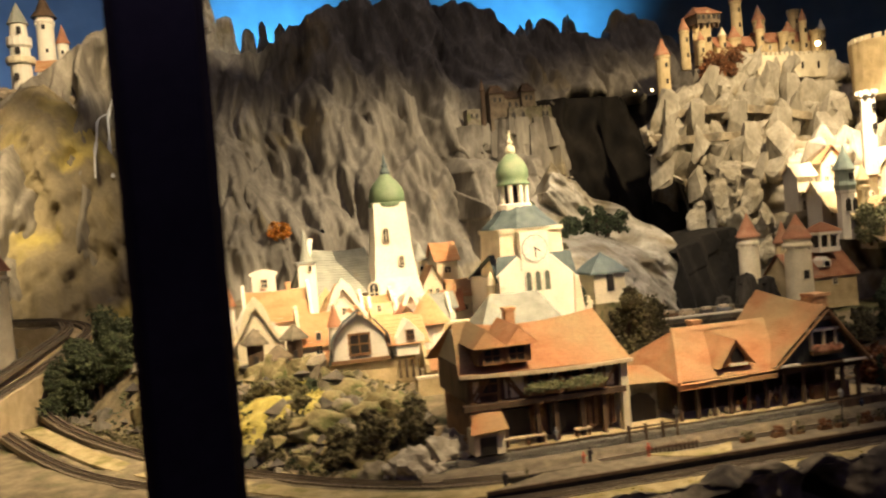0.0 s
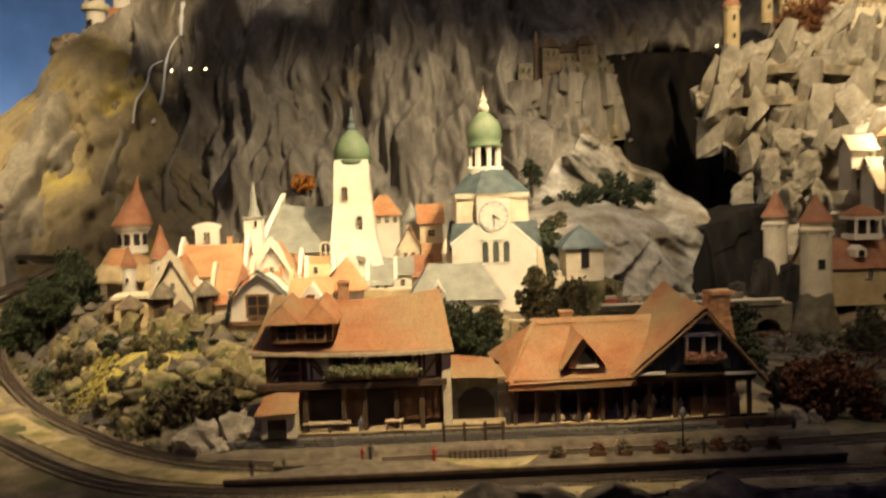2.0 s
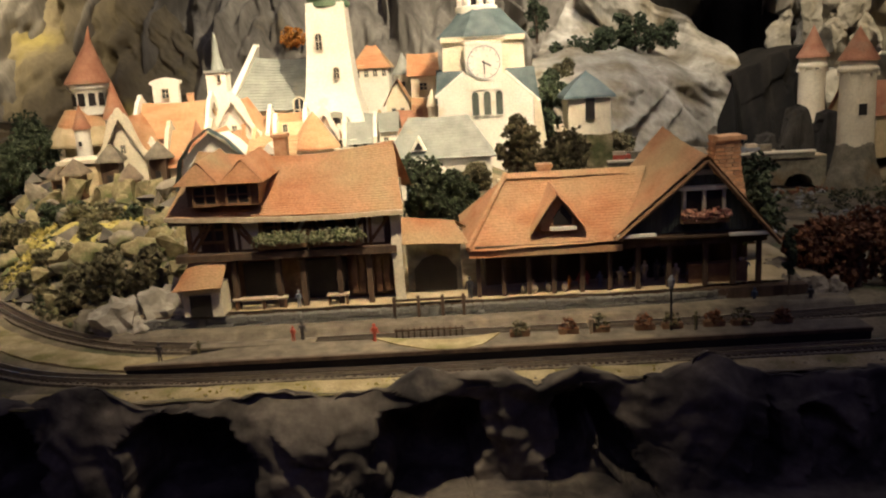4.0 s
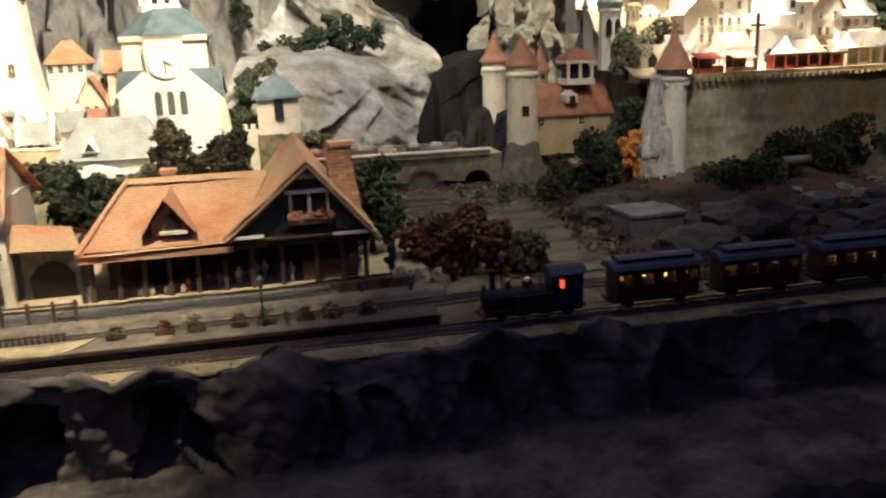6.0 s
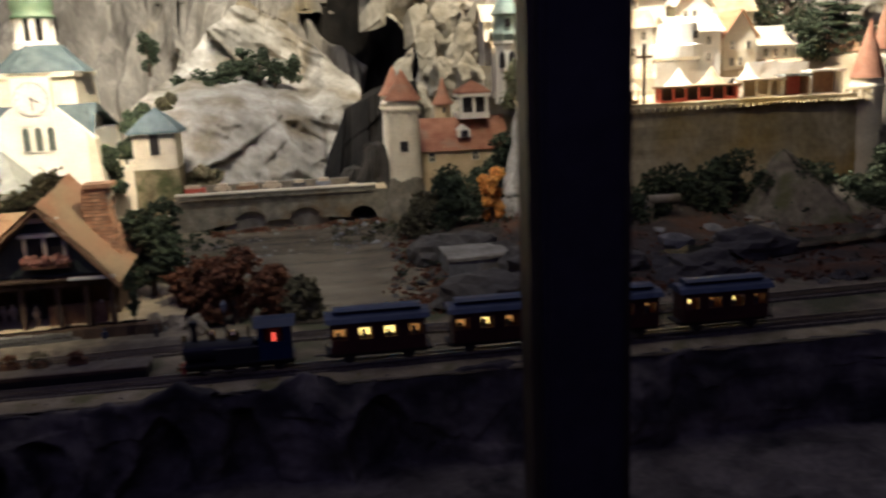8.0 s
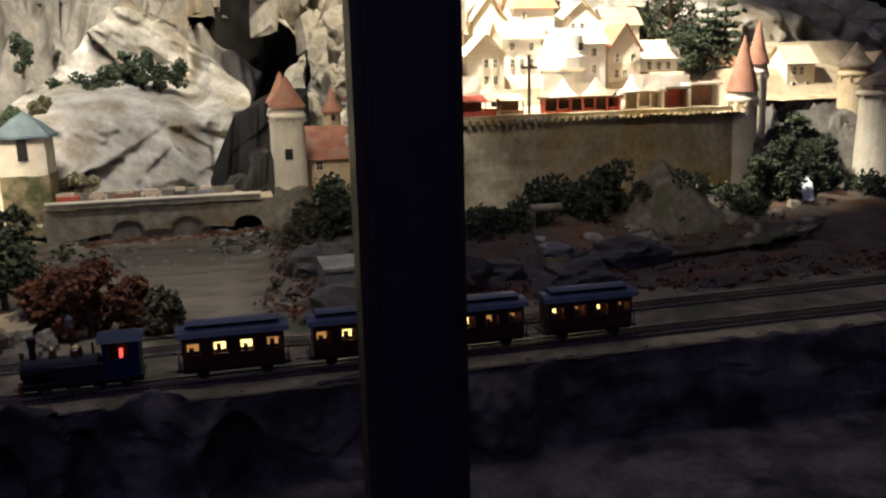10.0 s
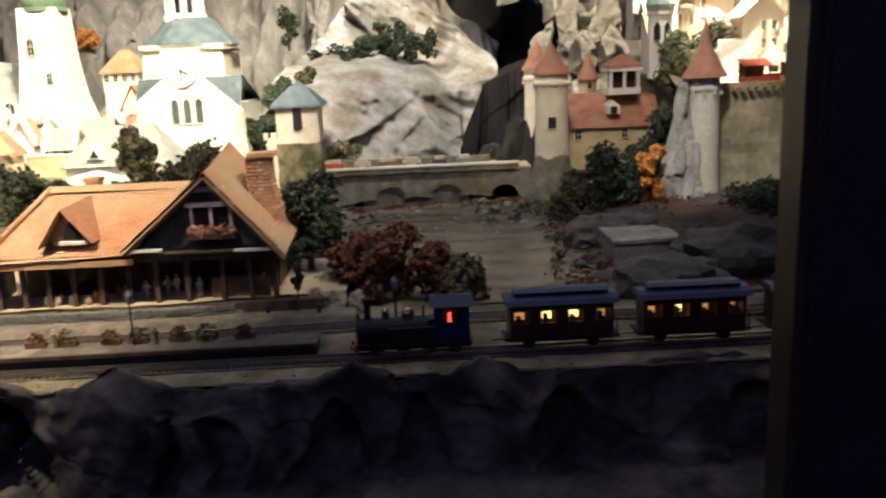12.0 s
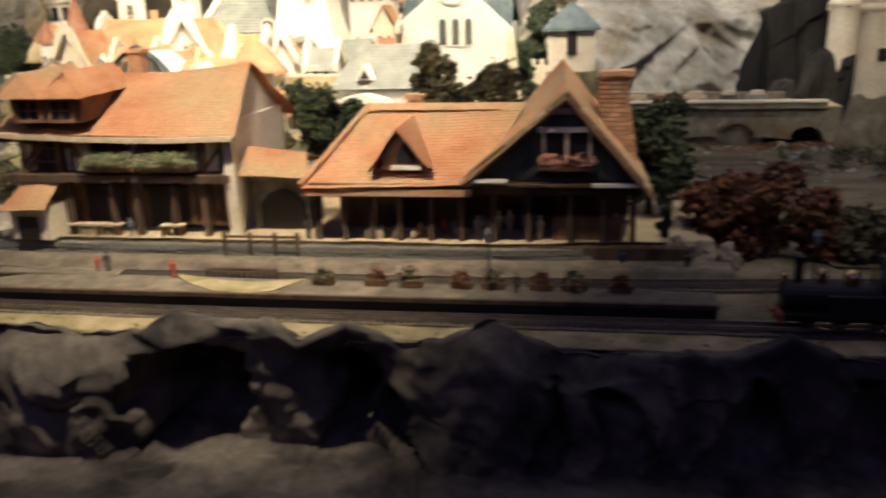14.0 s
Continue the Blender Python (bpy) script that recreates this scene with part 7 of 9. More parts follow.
for xx, w in ((1.675, 0.022), (1.735, 0.018), (1.885, 0.012), (1.862, 0.010)):
    part("archway", prisms(([(xx - w / 2, 2.085), (xx + w / 2, 2.085), (xx + w / 2, 2.118), (xx, 2.132), (xx - w / 2, 2.118)], "y", 4.682, 4.692)), M_DARK, rc)
for i in range(11):
    part("merlon", gridbox(1.655 + 0.024 * i, 1.667 + 0.024 * i, 4.690, 4.705, 2.147, 2.160, 0.02, 0.002, i), M_BROWNSTONE, rc)
for i, (x, y, z0, z1, r0, r1) in enumerate(((1.68, 4.78, 1.74, 2.11, 0.20, 0.13), (1.85, 4.765, 1.72, 2.10, 0.19, 0.11), (1.50, 4.87, 1.72, 2.09, 0.20, 0.12))):
    solo("castle_crag", crag(bmesh.new(), x, y, z0, z1, r0, r1, 21.0 + i * 4.1, (0.0, 0.02), 0.55, 40, 34), M_ROCK, (x, y, z0), "brown fissured crag under the small ruined castle", "rock", "castle crags")

# ---- castle and lit rocks on the far left peak ----
lc = thing("hilltop_castle", (-1.0, 5.3, 2.5), "brightly lit white castle tower on a rocky peak", "castle")
part("tower", turned(-1.07, 5.35, [(0.062, 2.42), (0.055, 2.72), (0.070, 2.735), (0.070, 2.78), (0.050, 2.785), (0.046, 2.86)], 14, 0, 0.002), M_WHITE, lc)
part("cone_roof", turned(-1.07, 5.35, [(0.060, 2.86), (0.02, 2.95), (0, 2.99)], 14), M_SLATE, lc)
part("balcony", turned(-1.07, 5.35, [(0.078, 2.63), (0.082, 2.64), (0.082, 2.665), (0.07, 2.67)], 14, 0, 0.002), M_CREAM, lc)
for x, z, w in ((-1.07, 2.70, 0.012), (-1.085, 2.55, 0.012), (-1.055, 2.815, 0.010)):
    part("window", boxes((x - w, x + w, 5.278, 5.300, z - 0.018, z + 0.018)), M_DARK, lc)
for i, (x0, x1, y0, z0, z1, zr) in enumerate(((-0.99, -0.90, 5.36, 2.40, 2.60, 2.665), (-0.93, -0.84, 5.26, 2.40, 2.54, 2.60), (-0.80, -0.71, 5.45, 2.52, 2.68, 2.74))):
    cottage("castle_wing", x0, x1, y0, y0 + 0.1, z0, z1, zr, "xyx"[i], (M_WHITE, M_CREAM, M_CREAM)[i], (M_TILE, M_TILERED, M_SLATE)[i], ("white", "cream", "small cream")[i] + " castle wing on the rocky peak", windows=((x0 + 0.03, z1 - 0.06, 0.016, 0.03), (x1 - 0.03, z1 - 0.06, 0.016, 0.03)), courses=8, group="peak castle wings")
round_tower("peak_turret", -0.86, 5.5, 2.45, 2.78, 2.90, 0.034, M_WHITE, M_TILERED, "white turret with a red cone on the peak", belt=False, windows=((0.0, 2.72, 0.016),))
round_tower("edge_tower", -0.86, 3.42, 1.10, 1.470, 1.620, 0.062, M_CREAM, M_TILERED, "cream round tower with a red cone beside the raised track", windows=((0.2, 1.40, 0.02),))
rng = random.Random(9)
for i in range(16):
    c = (-0.95 + rng.uniform(-0.22, 0.2), 5.15 + rng.uniform(-0.1, 0.2), 2.38 + rng.uniform(-0.10, 0.06))
    bm = rock_blob(bmesh.new(), c, rng.uniform(0.05, 0.09), i, 0.9, 3)
    solo("peak_boulder", bm, M_BOULDER, (c[0], c[1], c[2] - 0.07), "pale boulder under the hilltop castle", "rock", "peak boulders")
bm = crag(bmesh.new(), -0.08, 5.75, 2.45, 3.12, 0.26, 0.06, 2.2, (0.02, 0), 0.6, 34, 34)
crag(bm, 0.10, 5.8, 2.45, 3.0, 0.16, 0.04, 7.2, (0.0, 0), 0.6, 26, 26)
crag(bm, -0.22, 5.8, 2.45, 2.86, 0.14, 0.03, 9.2, (0.0, 0), 0.6, 26, 26)
solo("pale_pinnacle", bm, M_PALE, (-0.06, 5.7, 2.45), "pale rock pinnacle lit against the blue sky", "rock")
for i, (x, z, r) in enumerate(((-0.02, 3.02, 0.10), (0.12, 3.10, 0.08), (0.26, 3.05, 0.10), (0.38, 3.13, 0.08), (0.50, 3.08, 0.09), (0.60, 3.0, 0.08), (2.38, 3.02, 0.10), (2.50, 3.10, 0.07), (2.64, 3.06, 0.09), (2.84, 3.12, 0.09))):
    bm = crag(bmesh.new(), x, 6.35 + 0.1 * (i % 2), 2.2, z, r * 1.5, r * 0.35, i * 3.3, (0, 0), 0.8)
    solo("rock_needle", bm, M_PALE, (x, 6.35, 2.2), "slender jagged rock against the blue backdrop", "rock", "rock needles")
round_tower("peak_tower", -0.945, 5.46, 2.40, 2.93, 3.08, 0.050, M_WHITE, M_TIMBER, "white castle tower with a dark overhanging cap", flare=1.45, windows=((0.0, 2.86, 0.02), (0.2, 2.72, 0.016)))


# ---- more of the old town's crowded lanes ----
rngt = random.Random(4)
LANES = [(0.12, 2.78), (0.37, 2.72), (0.46, 2.74), (0.56, 2.78), (0.50, 2.86), (0.38, 3.04), (0.33, 3.10),
         (0.16, 3.10), (0.05, 3.12), (-0.08, 3.02), (0.58, 2.42), (0.68, 2.56), (0.70, 2.92), (0.84, 3.22), (0.74, 3.22), (0.90, 3.32), (0.60, 2.90)]
for i, (x, y) in enumerate(LANES):
    w, dpt = rngt.uniform(0.030, 0.052), rngt.uniform(0.05, 0.09)
    z0 = ground_z(x, y)
    ze = z0 + rngt.uniform(0.055, 0.11)
    zr = ze + rngt.uniform(0.035, 0.065)
    ax = "xy"[rngt.random() < 0.55]
    wl = (M_WHITE, M_CREAM, M_OCHRE, M_CREAM)[i % 4]
    rf = (M_TILE, M_TILE, M_SLATE, M_TILERED, M_OCHRE)[i % 5]
    cottage("lane_house", x - w, x + w, y, y + dpt, z0 - 0.03, ze, zr, ax, wl, rf,
            ("white", "cream", "ochre", "cream")[i % 4] + " lane house with " + ("an orange", "an orange", "a grey", "a red", "an ochre")[i % 5] + " roof",
            gables=i % 2 == 0, windows=((x - w * 0.4, z0 + 0.035, 0.012, 0.022), (x + w * 0.4, z0 + 0.035, 0.012, 0.022)), doors=((x, 0.014, 0.030),) if i % 3 == 0 else (), courses=12, cols=6,
            chims=((x + w * 0.5, y + dpt * 0.5, zr - 0.02, zr + 0.012, 0.010),) if i % 4 == 1 else ())
for i, (x0, x1, y, h) in enumerate(((0.50, 0.70, 2.40, 0.05), (0.62, 0.80, 2.86, 0.06), (1.10, 1.26, 2.62, 0.07))):
    z0 = ground_z((x0 + x1) / 2, y)
    gw = thing("garden_wall", ((x0 + x1) / 2, y, z0), "rough ochre stone garden wall below the houses", "wall", "garden walls")
    part("wall", gridbox(x0, x1, y, y + 0.02, z0 - 0.03, z0 + h, 0.025, 0.006, i), M_OCHRE, gw)
    part("coping", gridbox(x0 - 0.003, x1 + 0.003, y - 0.003, y + 0.023, z0 + h, z0 + h + 0.006, 0.03, 0.003, i), M_CREAM, gw)
for i, (x, y, h, r) in enumerate(((0.30, 2.62, 0.13, 0.020), (0.48, 2.62, 0.10, 0.024), (-0.14, 2.92, 0.16, 0.022))):
    z0 = ground_z(x, y)
    round_tower("lane_turret", x, y, z0, z0 + h, z0 + h + 0.07, r, M_WHITE, M_TILERED, "tiny white turret with a red cone", belt=False, windows=((0.0, z0 + h * 0.7, 0.010),))
# rock terrace, stone bastion and brown-roofed sheds below the town
bw = thing("ochre_bastion", (-0.02, 2.74, 1.0), "worn ochre stone bastion below the scrolled gables", "bastion")
part("wall", gridbox(-0.115, -0.008, 2.68, 2.80, 1.0, 1.178, 0.02, 0.010, 4.0, 0.012), M_OCHRE, bw)
part("coping", gridbox(-0.121, -0.004, 2.674, 2.80, 1.178, 1.188, 0.02, 0.004, 5.0), M_CREAM, bw)
for i, (x, y, w, h) in enumerate(((-0.035, 2.60, 0.030, 0.075), (0.055, 2.63, 0.034, 0.10), (0.120, 2.58, 0.030, 0.06), (0.175, 2.66, 0.032, 0.095), (-0.13, 2.72, 0.030, 0.05))):
    z0 = ground_z(x, y)
    sd = thing("timber_shed", (x, y, z0), "small dark timber shed with a brown hipped roof", "shed", "hill sheds")
    part("wall", gridbox(x - w * 0.7, x + w * 0.7, y - w * 0.7, y + w * 0.7, z0 - 0.03, z0 + h, 0.02, 0.002, i), M_TIMBER if i % 2 else M_BROWN, sd)
    part("roof", turned(x, y, [(w * 1.5, z0 + h - 0.006), (w * 1.45, z0 + h), (w * 0.7, z0 + h + w * 0.75), (0, z0 + h + w * 1.3)], 4, math.pi / 4 + 0.2 * i, 0.002), M_BROWNSTONE if i % 2 else M_RUIN, sd)
    part("doorway", boxes((x - 0.007, x + 0.007, y - w * 0.7 - 0.003, y - w * 0.7, z0, z0 + h * 0.6)), M_DARK, sd)
rngk = random.Random(91)
for i in range(26):
    x = rngk.uniform(-0.30, 0.235)
    y = 2.50 + rngk.uniform(-0.07, 0.12) + max(0.0, -x) * 0.5
    z = ground_z(x, y)
    r = rngk.uniform(0.016, 0.034)
    bm = slab_rock(bmesh.new(), (x, y, z + r * 0.7), (r, r * 0.8, r * rngk.uniform(1.0, 2.0)), rngk, rngk.uniform(-0.3, 0.4))
    solo("terrace_rock", bm, (M_BROWNSTONE, M_MOSS, M_MOSS)[i % 3], (x, y, z), ("grey-brown", "mossy", "mossy")[i % 3] + " upright rock below the old town", "rock", "terrace rocks")
# steps and terraces of the walled town
for i in range(9):
    x = 2.66 + 0.11 * i
    tw_ = thing("terrace_wall", (x, 2.93, 1.30), "white retaining wall with an arch in the walled town", "wall", "terrace walls")
    part("wall", gridbox(x - 0.055, x + 0.055, 2.93, 2.955, 1.28, 1.385 + 0.03 * math.sin(i * 1.9), 0.03, 0.004, i), M_WHITE if i % 3 else M_CREAM, tw_)
    if i % 2 == 0:
        part("niche", prisms(([(x - 0.014, 1.31), (x + 0.014, 1.31), (x + 0.014, 1.34), (x, 1.356), (x - 0.014, 1.34)], "y", 2.922, 2.934)), M_DARK, tw_)
for i, (x, y) in enumerate(((2.82, 2.80), (3.06, 2.78), (3.18, 2.80), (3.30, 2.79))):
    tn = thing("market_tent", (x, y, 1.29), "pale pointed market tent", "tent", "market tents")
    part("canopy", turned(x, y, [(0.052, 1.335), (0.050, 1.340), (0.024, 1.365), (0.006, 1.392), (0, 1.402)], 10, i, 0.001), M_WHITE if i % 2 else M_SAND, tn)
    for k in range(4):
        a = k * math.pi / 2 + 0.4
        part("pole", turned(x + 0.044 * math.cos(a), y + 0.044 * math.sin(a), [(0.0016, 1.284), (0.0016, 1.336)], 6), M_BROWN, tn)
    part("stall", gridbox(x - 0.024, x + 0.024, y - 0.015, y + 0.015, 1.286, 1.312, 0.02, 0.001, x), (M_RED, M_BROWN)[i % 2], tn)


# ---- train ----
def train():
    zt = Z0 + 0.009
    yt = 1.573

    def wheel_set(parent, x, r, n=14):
        for s in (-0.0095, 0.0095):
            w = turned(0, 0, [(0.0, -0.0012), (r * 0.35, -0.0016), (r * 0.8, -0.0012), (r, -0.0012), (r, 0.0012), (0, 0.0012)], n)
            bmesh.ops.rotate(w, cent=(0, 0, 0), matrix=Matrix.Rotation(math.pi / 2, 3, "X"), verts=w.verts)
            bmesh.ops.translate(w, vec=(x, yt + s, zt + r), verts=w.verts)
            part("wheel", w, M_DARK, parent)
    x = 1.675
    t = thing("steam_locomotive", (x + 0.09, yt, zt), "blue and black steam locomotive with brass domes", "locomotive")

    def tube(x0, x1, r, z, mt, nm, n=20, yy=yt):
        b = turned(0, 0, [(0, x0), (r, x0), (r, x1), (0, x1)], n)
        bmesh.ops.rotate(b, cent=(0, 0, 0), matrix=Matrix.Rotation(math.pi / 2, 3, "Y"), verts=b.verts)
        bmesh.ops.translate(b, vec=(0, yy, z), verts=b.verts)
        return part(nm, b, mt, t)
    part("frame", boxes((x + 0.006, x + 0.180, yt - 0.014, yt + 0.014, zt + 0.010, zt + 0.020)), M_BLACK, t)
    part("buffer_beam", boxes((x, x + 0.006, yt - 0.020, yt + 0.020, zt + 0.008, zt + 0.020)), M_RED, t)
    tube(x + 0.008, x + 0.115, 0.0175, zt + 0.040, M_BLACK, "boiler")
    tube(x + 0.004, x + 0.010, 0.0155, zt + 0.040, M_DARK, "smokebox_door")
    part("side_tank", boxes((x + 0.055, x + 0.125, yt - 0.024, yt - 0.014, zt + 0.018, zt + 0.046)), M_BLACK, t)
    part("side_tank", boxes((x + 0.055, x + 0.125, yt + 0.014, yt + 0.024, zt + 0.018, zt + 0.046)), M_BLACK, t)
    part("running_plate", boxes((x + 0.004, x + 0.182, yt - 0.025, yt + 0.025, zt + 0.0195, zt + 0.0225)), M_BLACK, t)
    part("smokestack", turned(x + 0.022, yt, [(0.0055, zt + 0.050), (0.005, zt + 0.078), (0.0075, zt + 0.086), (0.0075, zt + 0.090), (0.004, zt + 0.089)], 14), M_BLACK, t)
    part("steam_dome", turned(x + 0.050, yt, [(0.0065, zt + 0.054), (0.006, zt + 0.066), (0.0045, zt + 0.072), (0, zt + 0.074)], 14), M_BRASS, t, smooth=True)
    part("sand_dome", turned(x + 0.084, yt, [(0.010, zt + 0.052), (0.010, zt + 0.064), (0.007, zt + 0.071), (0, zt + 0.074)], 16), M_BRASS, t, smooth=True)
    part("whistle", turned(x + 0.108, yt, [(0.002, zt + 0.056), (0.002, zt + 0.074), (0, zt + 0.076)], 8), M_BRASS, t)
    cab = part("cab", boxes((x + 0.124, x + 0.178, yt - 0.024, yt - 0.022, zt + 0.022, zt + 0.052), (x + 0.124, x + 0.178, yt + 0.022, yt + 0.024, zt + 0.022, zt + 0.052),
                            (x + 0.124, x + 0.126, yt - 0.022, yt + 0.022, zt + 0.022, zt + 0.076), (x + 0.176, x + 0.178, yt - 0.022, yt + 0.022, zt + 0.022, zt + 0.076),
                            (x + 0.124, x + 0.134, yt - 0.024, yt - 0.022, zt + 0.052, zt + 0.078), (x + 0.164, x + 0.178, yt - 0.024, yt - 0.022, zt + 0.052, zt + 0.078),
                            (x + 0.124, x + 0.134, yt + 0.022, yt + 0.024, zt + 0.052, zt + 0.078), (x + 0.164, x + 0.178, yt + 0.022, yt + 0.024, zt + 0.052, zt + 0.078)), M_BLUE, t)
    rf = prisms(([(yt - 0.028, zt + 0.078), (yt - 0.015, zt + 0.087), (yt, zt + 0.090), (yt + 0.015, zt + 0.087), (yt + 0.028, zt + 0.078)], "x", x + 0.118, x + 0.185))
    part("roof", rf, M_BLUE, cab)
    part("firebox_door", boxes((x + 0.146, x + 0.151, yt - 0.004, yt + 0.004, zt + 0.047, zt + 0.060)), G_FIRE, cab, "glowing firebox")
    part("cab_backing", boxes((x + 0.130, x + 0.170, yt + 0.006, yt + 0.008, zt + 0.024, zt + 0.075)), M_DARK, cab)
    for dx in (0.035, 0.075, 0.115, 0.155):
        wheel_set(t, x + dx, 0.0105)
    for s in (-0.026, 0.026):
        part("coupling_rod", boxes((x + 0.035, x + 0.115, yt + s - 0.0008, yt + s + 0.0008, zt + 0.009, zt + 0.0115)), M_STEEL, t)
    for s in (-0.012, 0.012):
        b = turned(0, 0, [(0, -0.006), (0.0045, -0.006), (0.003, -0.003), (0.003, 0), (0, 0)], 12)
        bmesh.ops.rotate(b, cent=(0, 0, 0), matrix=Matrix.Rotation(math.pi / 2, 3, "Y"), verts=b.verts)
        bmesh.ops.translate(b, vec=(x, yt + s, zt + 0.015), verts=b.verts)
        part("buffer", b, M_BRASS, t)
    part("headlamp", turned(x + 0.006, yt, [(0.004, zt + 0.058), (0.004, zt + 0.066), (0.002, zt + 0.068)], 10), M_BRASS, t)

    def carriage(x, lit, label):
        y_ = yt + 0.002 + (x - 1.9) * 0.006
        c = thing("passenger_carriage", (x + 0.085, y_, zt), label, "railway carriage", "train carriages")
        part("underframe", boxes((x + 0.004, x + 0.166, y_ - 0.016, y_ + 0.016, zt + 0.012, zt + 0.020)), M_BLACK, c)
        ws = [x + 0.022 + 0.042 * i for i in range(4)]
        wz0, wz1 = zt + 0.044, zt + 0.064
        for s in (-1, 1):
            ya, yb = sorted((y_ + s * 0.0225, y_ + s * 0.0245))
            bs = [(x + 0.008, x + 0.162, ya, yb, zt + 0.020, wz0), (x + 0.008, x + 0.162, ya, yb, wz1, zt + 0.074)]
            edges = [x + 0.008] + [e for w in ws for e in (w - 0.011, w + 0.011)] + [x + 0.162]
            bs += [(edges[i], edges[i + 1], ya, yb, wz0, wz1) for i in range(0, len(edges), 2)]
            part("side_panel", boxes(*bs), M_MAROON, c)
            for w in ws:
                fr = part("window_frame", boxes((w - 0.0125, w - 0.0105, ya - 0.001, yb + 0.001, wz0 - 0.001, wz1 + 0.001), (w + 0.0105, w + 0.0125, ya - 0.001, yb + 0.001, wz0 - 0.001, wz1 + 0.001), (w - 0.011, w + 0.011, ya - 0.001, yb + 0.001, wz1 - 0.001, wz1 + 0.001)), M_BROWN, c)
        part("end_wall", boxes((x + 0.006, x + 0.009, y_ - 0.024, y_ + 0.024, zt + 0.020, zt + 0.074)), M_MAROON, c)
        part("end_wall", boxes((x + 0.161, x + 0.164, y_ - 0.024, y_ + 0.024, zt + 0.020, zt + 0.074)), M_MAROON, c)
        part("floor", boxes((x + 0.009, x + 0.161, y_ - 0.022, y_ + 0.022, zt + 0.020, zt + 0.022)), M_BROWN, c)
        for i, w in enumerate(ws):
            part("lit_interior", boxes((w - 0.010, w + 0.008, y_ + 0.004, y_ + 0.006, wz0 - 0.002, wz1)), G_WARM if i in lit else G_DIM, c)
            part("seat", boxes((w - 0.006, w + 0.001, y_ - 0.016, y_ - 0.002, zt + 0.022, wz0 + 0.006 + 0.004 * (i % 2))), M_DCLOTH, c)
        prof = [(y_ - 0.030, zt + 0.073), (y_ - 0.024, zt + 0.080), (y_ - 0.012, zt + 0.0845), (y_ + 0.012, zt + 0.0845), (y_ + 0.024, zt + 0.080), (y_ + 0.030, zt + 0.073)]
        r = part("roof", prisms((prof, "x", x - 0.002, x + 0.172)), M_ROOFG, c)
        part("clerestory", prisms(([(y_ - 0.013, zt + 0.084), (y_ - 0.013, zt + 0.0885), (y_ - 0.016, zt + 0.0900), (y_ - 0.008, zt + 0.0935), (y_ + 0.008, zt + 0.0935), (y_ + 0.016, zt + 0.0900), (y_ + 0.013, zt + 0.0885), (y_ + 0.013, zt + 0.084)], "x", x + 0.012, x + 0.158)), M_ROOFG, r)
        part("clerestory_glass", boxes((x + 0.020, x + 0.150, y_ - 0.0142, y_ - 0.0128, zt + 0.0850, zt + 0.0880)), M_DARK, r)
        for dx in (0.035, 0.135):
            wheel_set(c, x + dx, 0.010)
        for dx in (-0.004, 0.166):
            part("platform", boxes((x + dx, x + dx + 0.008, y_ - 0.022, y_ + 0.022, zt + 0.016, zt + 0.020)), M_BLACK, c)
            part("railing", boxes((x + dx + 0.003, x + dx + 0.0045, y_ - 0.022, y_ - 0.0205, zt + 0.020, zt + 0.045), (x + dx + 0.003, x + dx + 0.0045, y_ - 0.022, y_ + 0.022, zt + 0.0435, zt + 0.045)), M_BLACK, c)
        part("coupling", boxes((x - 0.022, x - 0.002, y_ - 0.002, y_ + 0.002, zt + 0.012, zt + 0.015)), M_STEEL, c)
        return c
    for k, lit in enumerate(((1, 2), (1,), (1,), (0, 2))):
        carriage(1.910 + 0.205 * k, lit, "maroon carriage with slate-blue clerestory roof and lit windows")


train()

# ---- planting ----
rngp = random.Random(77)
tree("leafy_tree", (0.905, 2.18, 1.0), 0.20, 0.13, M_LEAF, "dark green leafy tree between the inn and the gateway", 1, 11)
tree("leafy_tree", (0.985, 2.24, 1.0), 0.16, 0.10, M_LEAF, "dark green tree behind the station roof", 2, 9)
tree("leafy_tree", (1.13, 2.30, 1.02), 0.25, 0.11, M_OLIVE, "olive brown tree behind the station roof", 3, 10)
tree("leafy_tree", (1.225, 2.42, 1.02), 0.19, 0.17, M_OLIVE, "broad olive tree behind the station house", 4, 12)
tree("leafy_tree", (1.555, 2.02, 0.95), 0.235, 0.13, M_LEAF, "dark green tree at the station's end", 5, 11, low=0.35)
tree("cypress_tree", (1.558, 1.795, 0.975), 0.12, 0.022, M_LEAF, "thin dark cypress by the track", 6, 12, leaf=0.003, count=70)
tree("autumn_tree", (2.395, 2.52, 0.96), 0.20, 0.07, M_ORANGE, "orange autumn tree below the castle wall", 7, 9)
tree("leafy_tree", (2.30, 2.54, 0.95), 0.20, 0.15, M_LEAF, "dark green tree beside the orange one", 8, 11)
tree("leafy_tree", (2.455, 2.70, 1.0), 0.22, 0.15, M_LEAF, "dark tree in front of the mansion", 9, 11)
tree("leafy_tree", (2.20, 2.60, 0.94), 0.12, 0.12, M_OLIVE, "low olive tree by the round tower", 19, 8)
for i, (x, y, h, w) in enumerate(((1.66, 1.93, 0.12, 0.10), (1.73, 1.90, 0.135, 0.11), (1.80, 1.91, 0.10, 0.11), (1.86, 1.89, 0.075, 0.10))):
    tree("rust_shrub", (x, y, 0.945), h, w, M_RUST if i != 3 else M_OLIVE, "dense rust-brown shrub on the river bank", 20 + i, 9, "river bank shrubs", low=0.15)
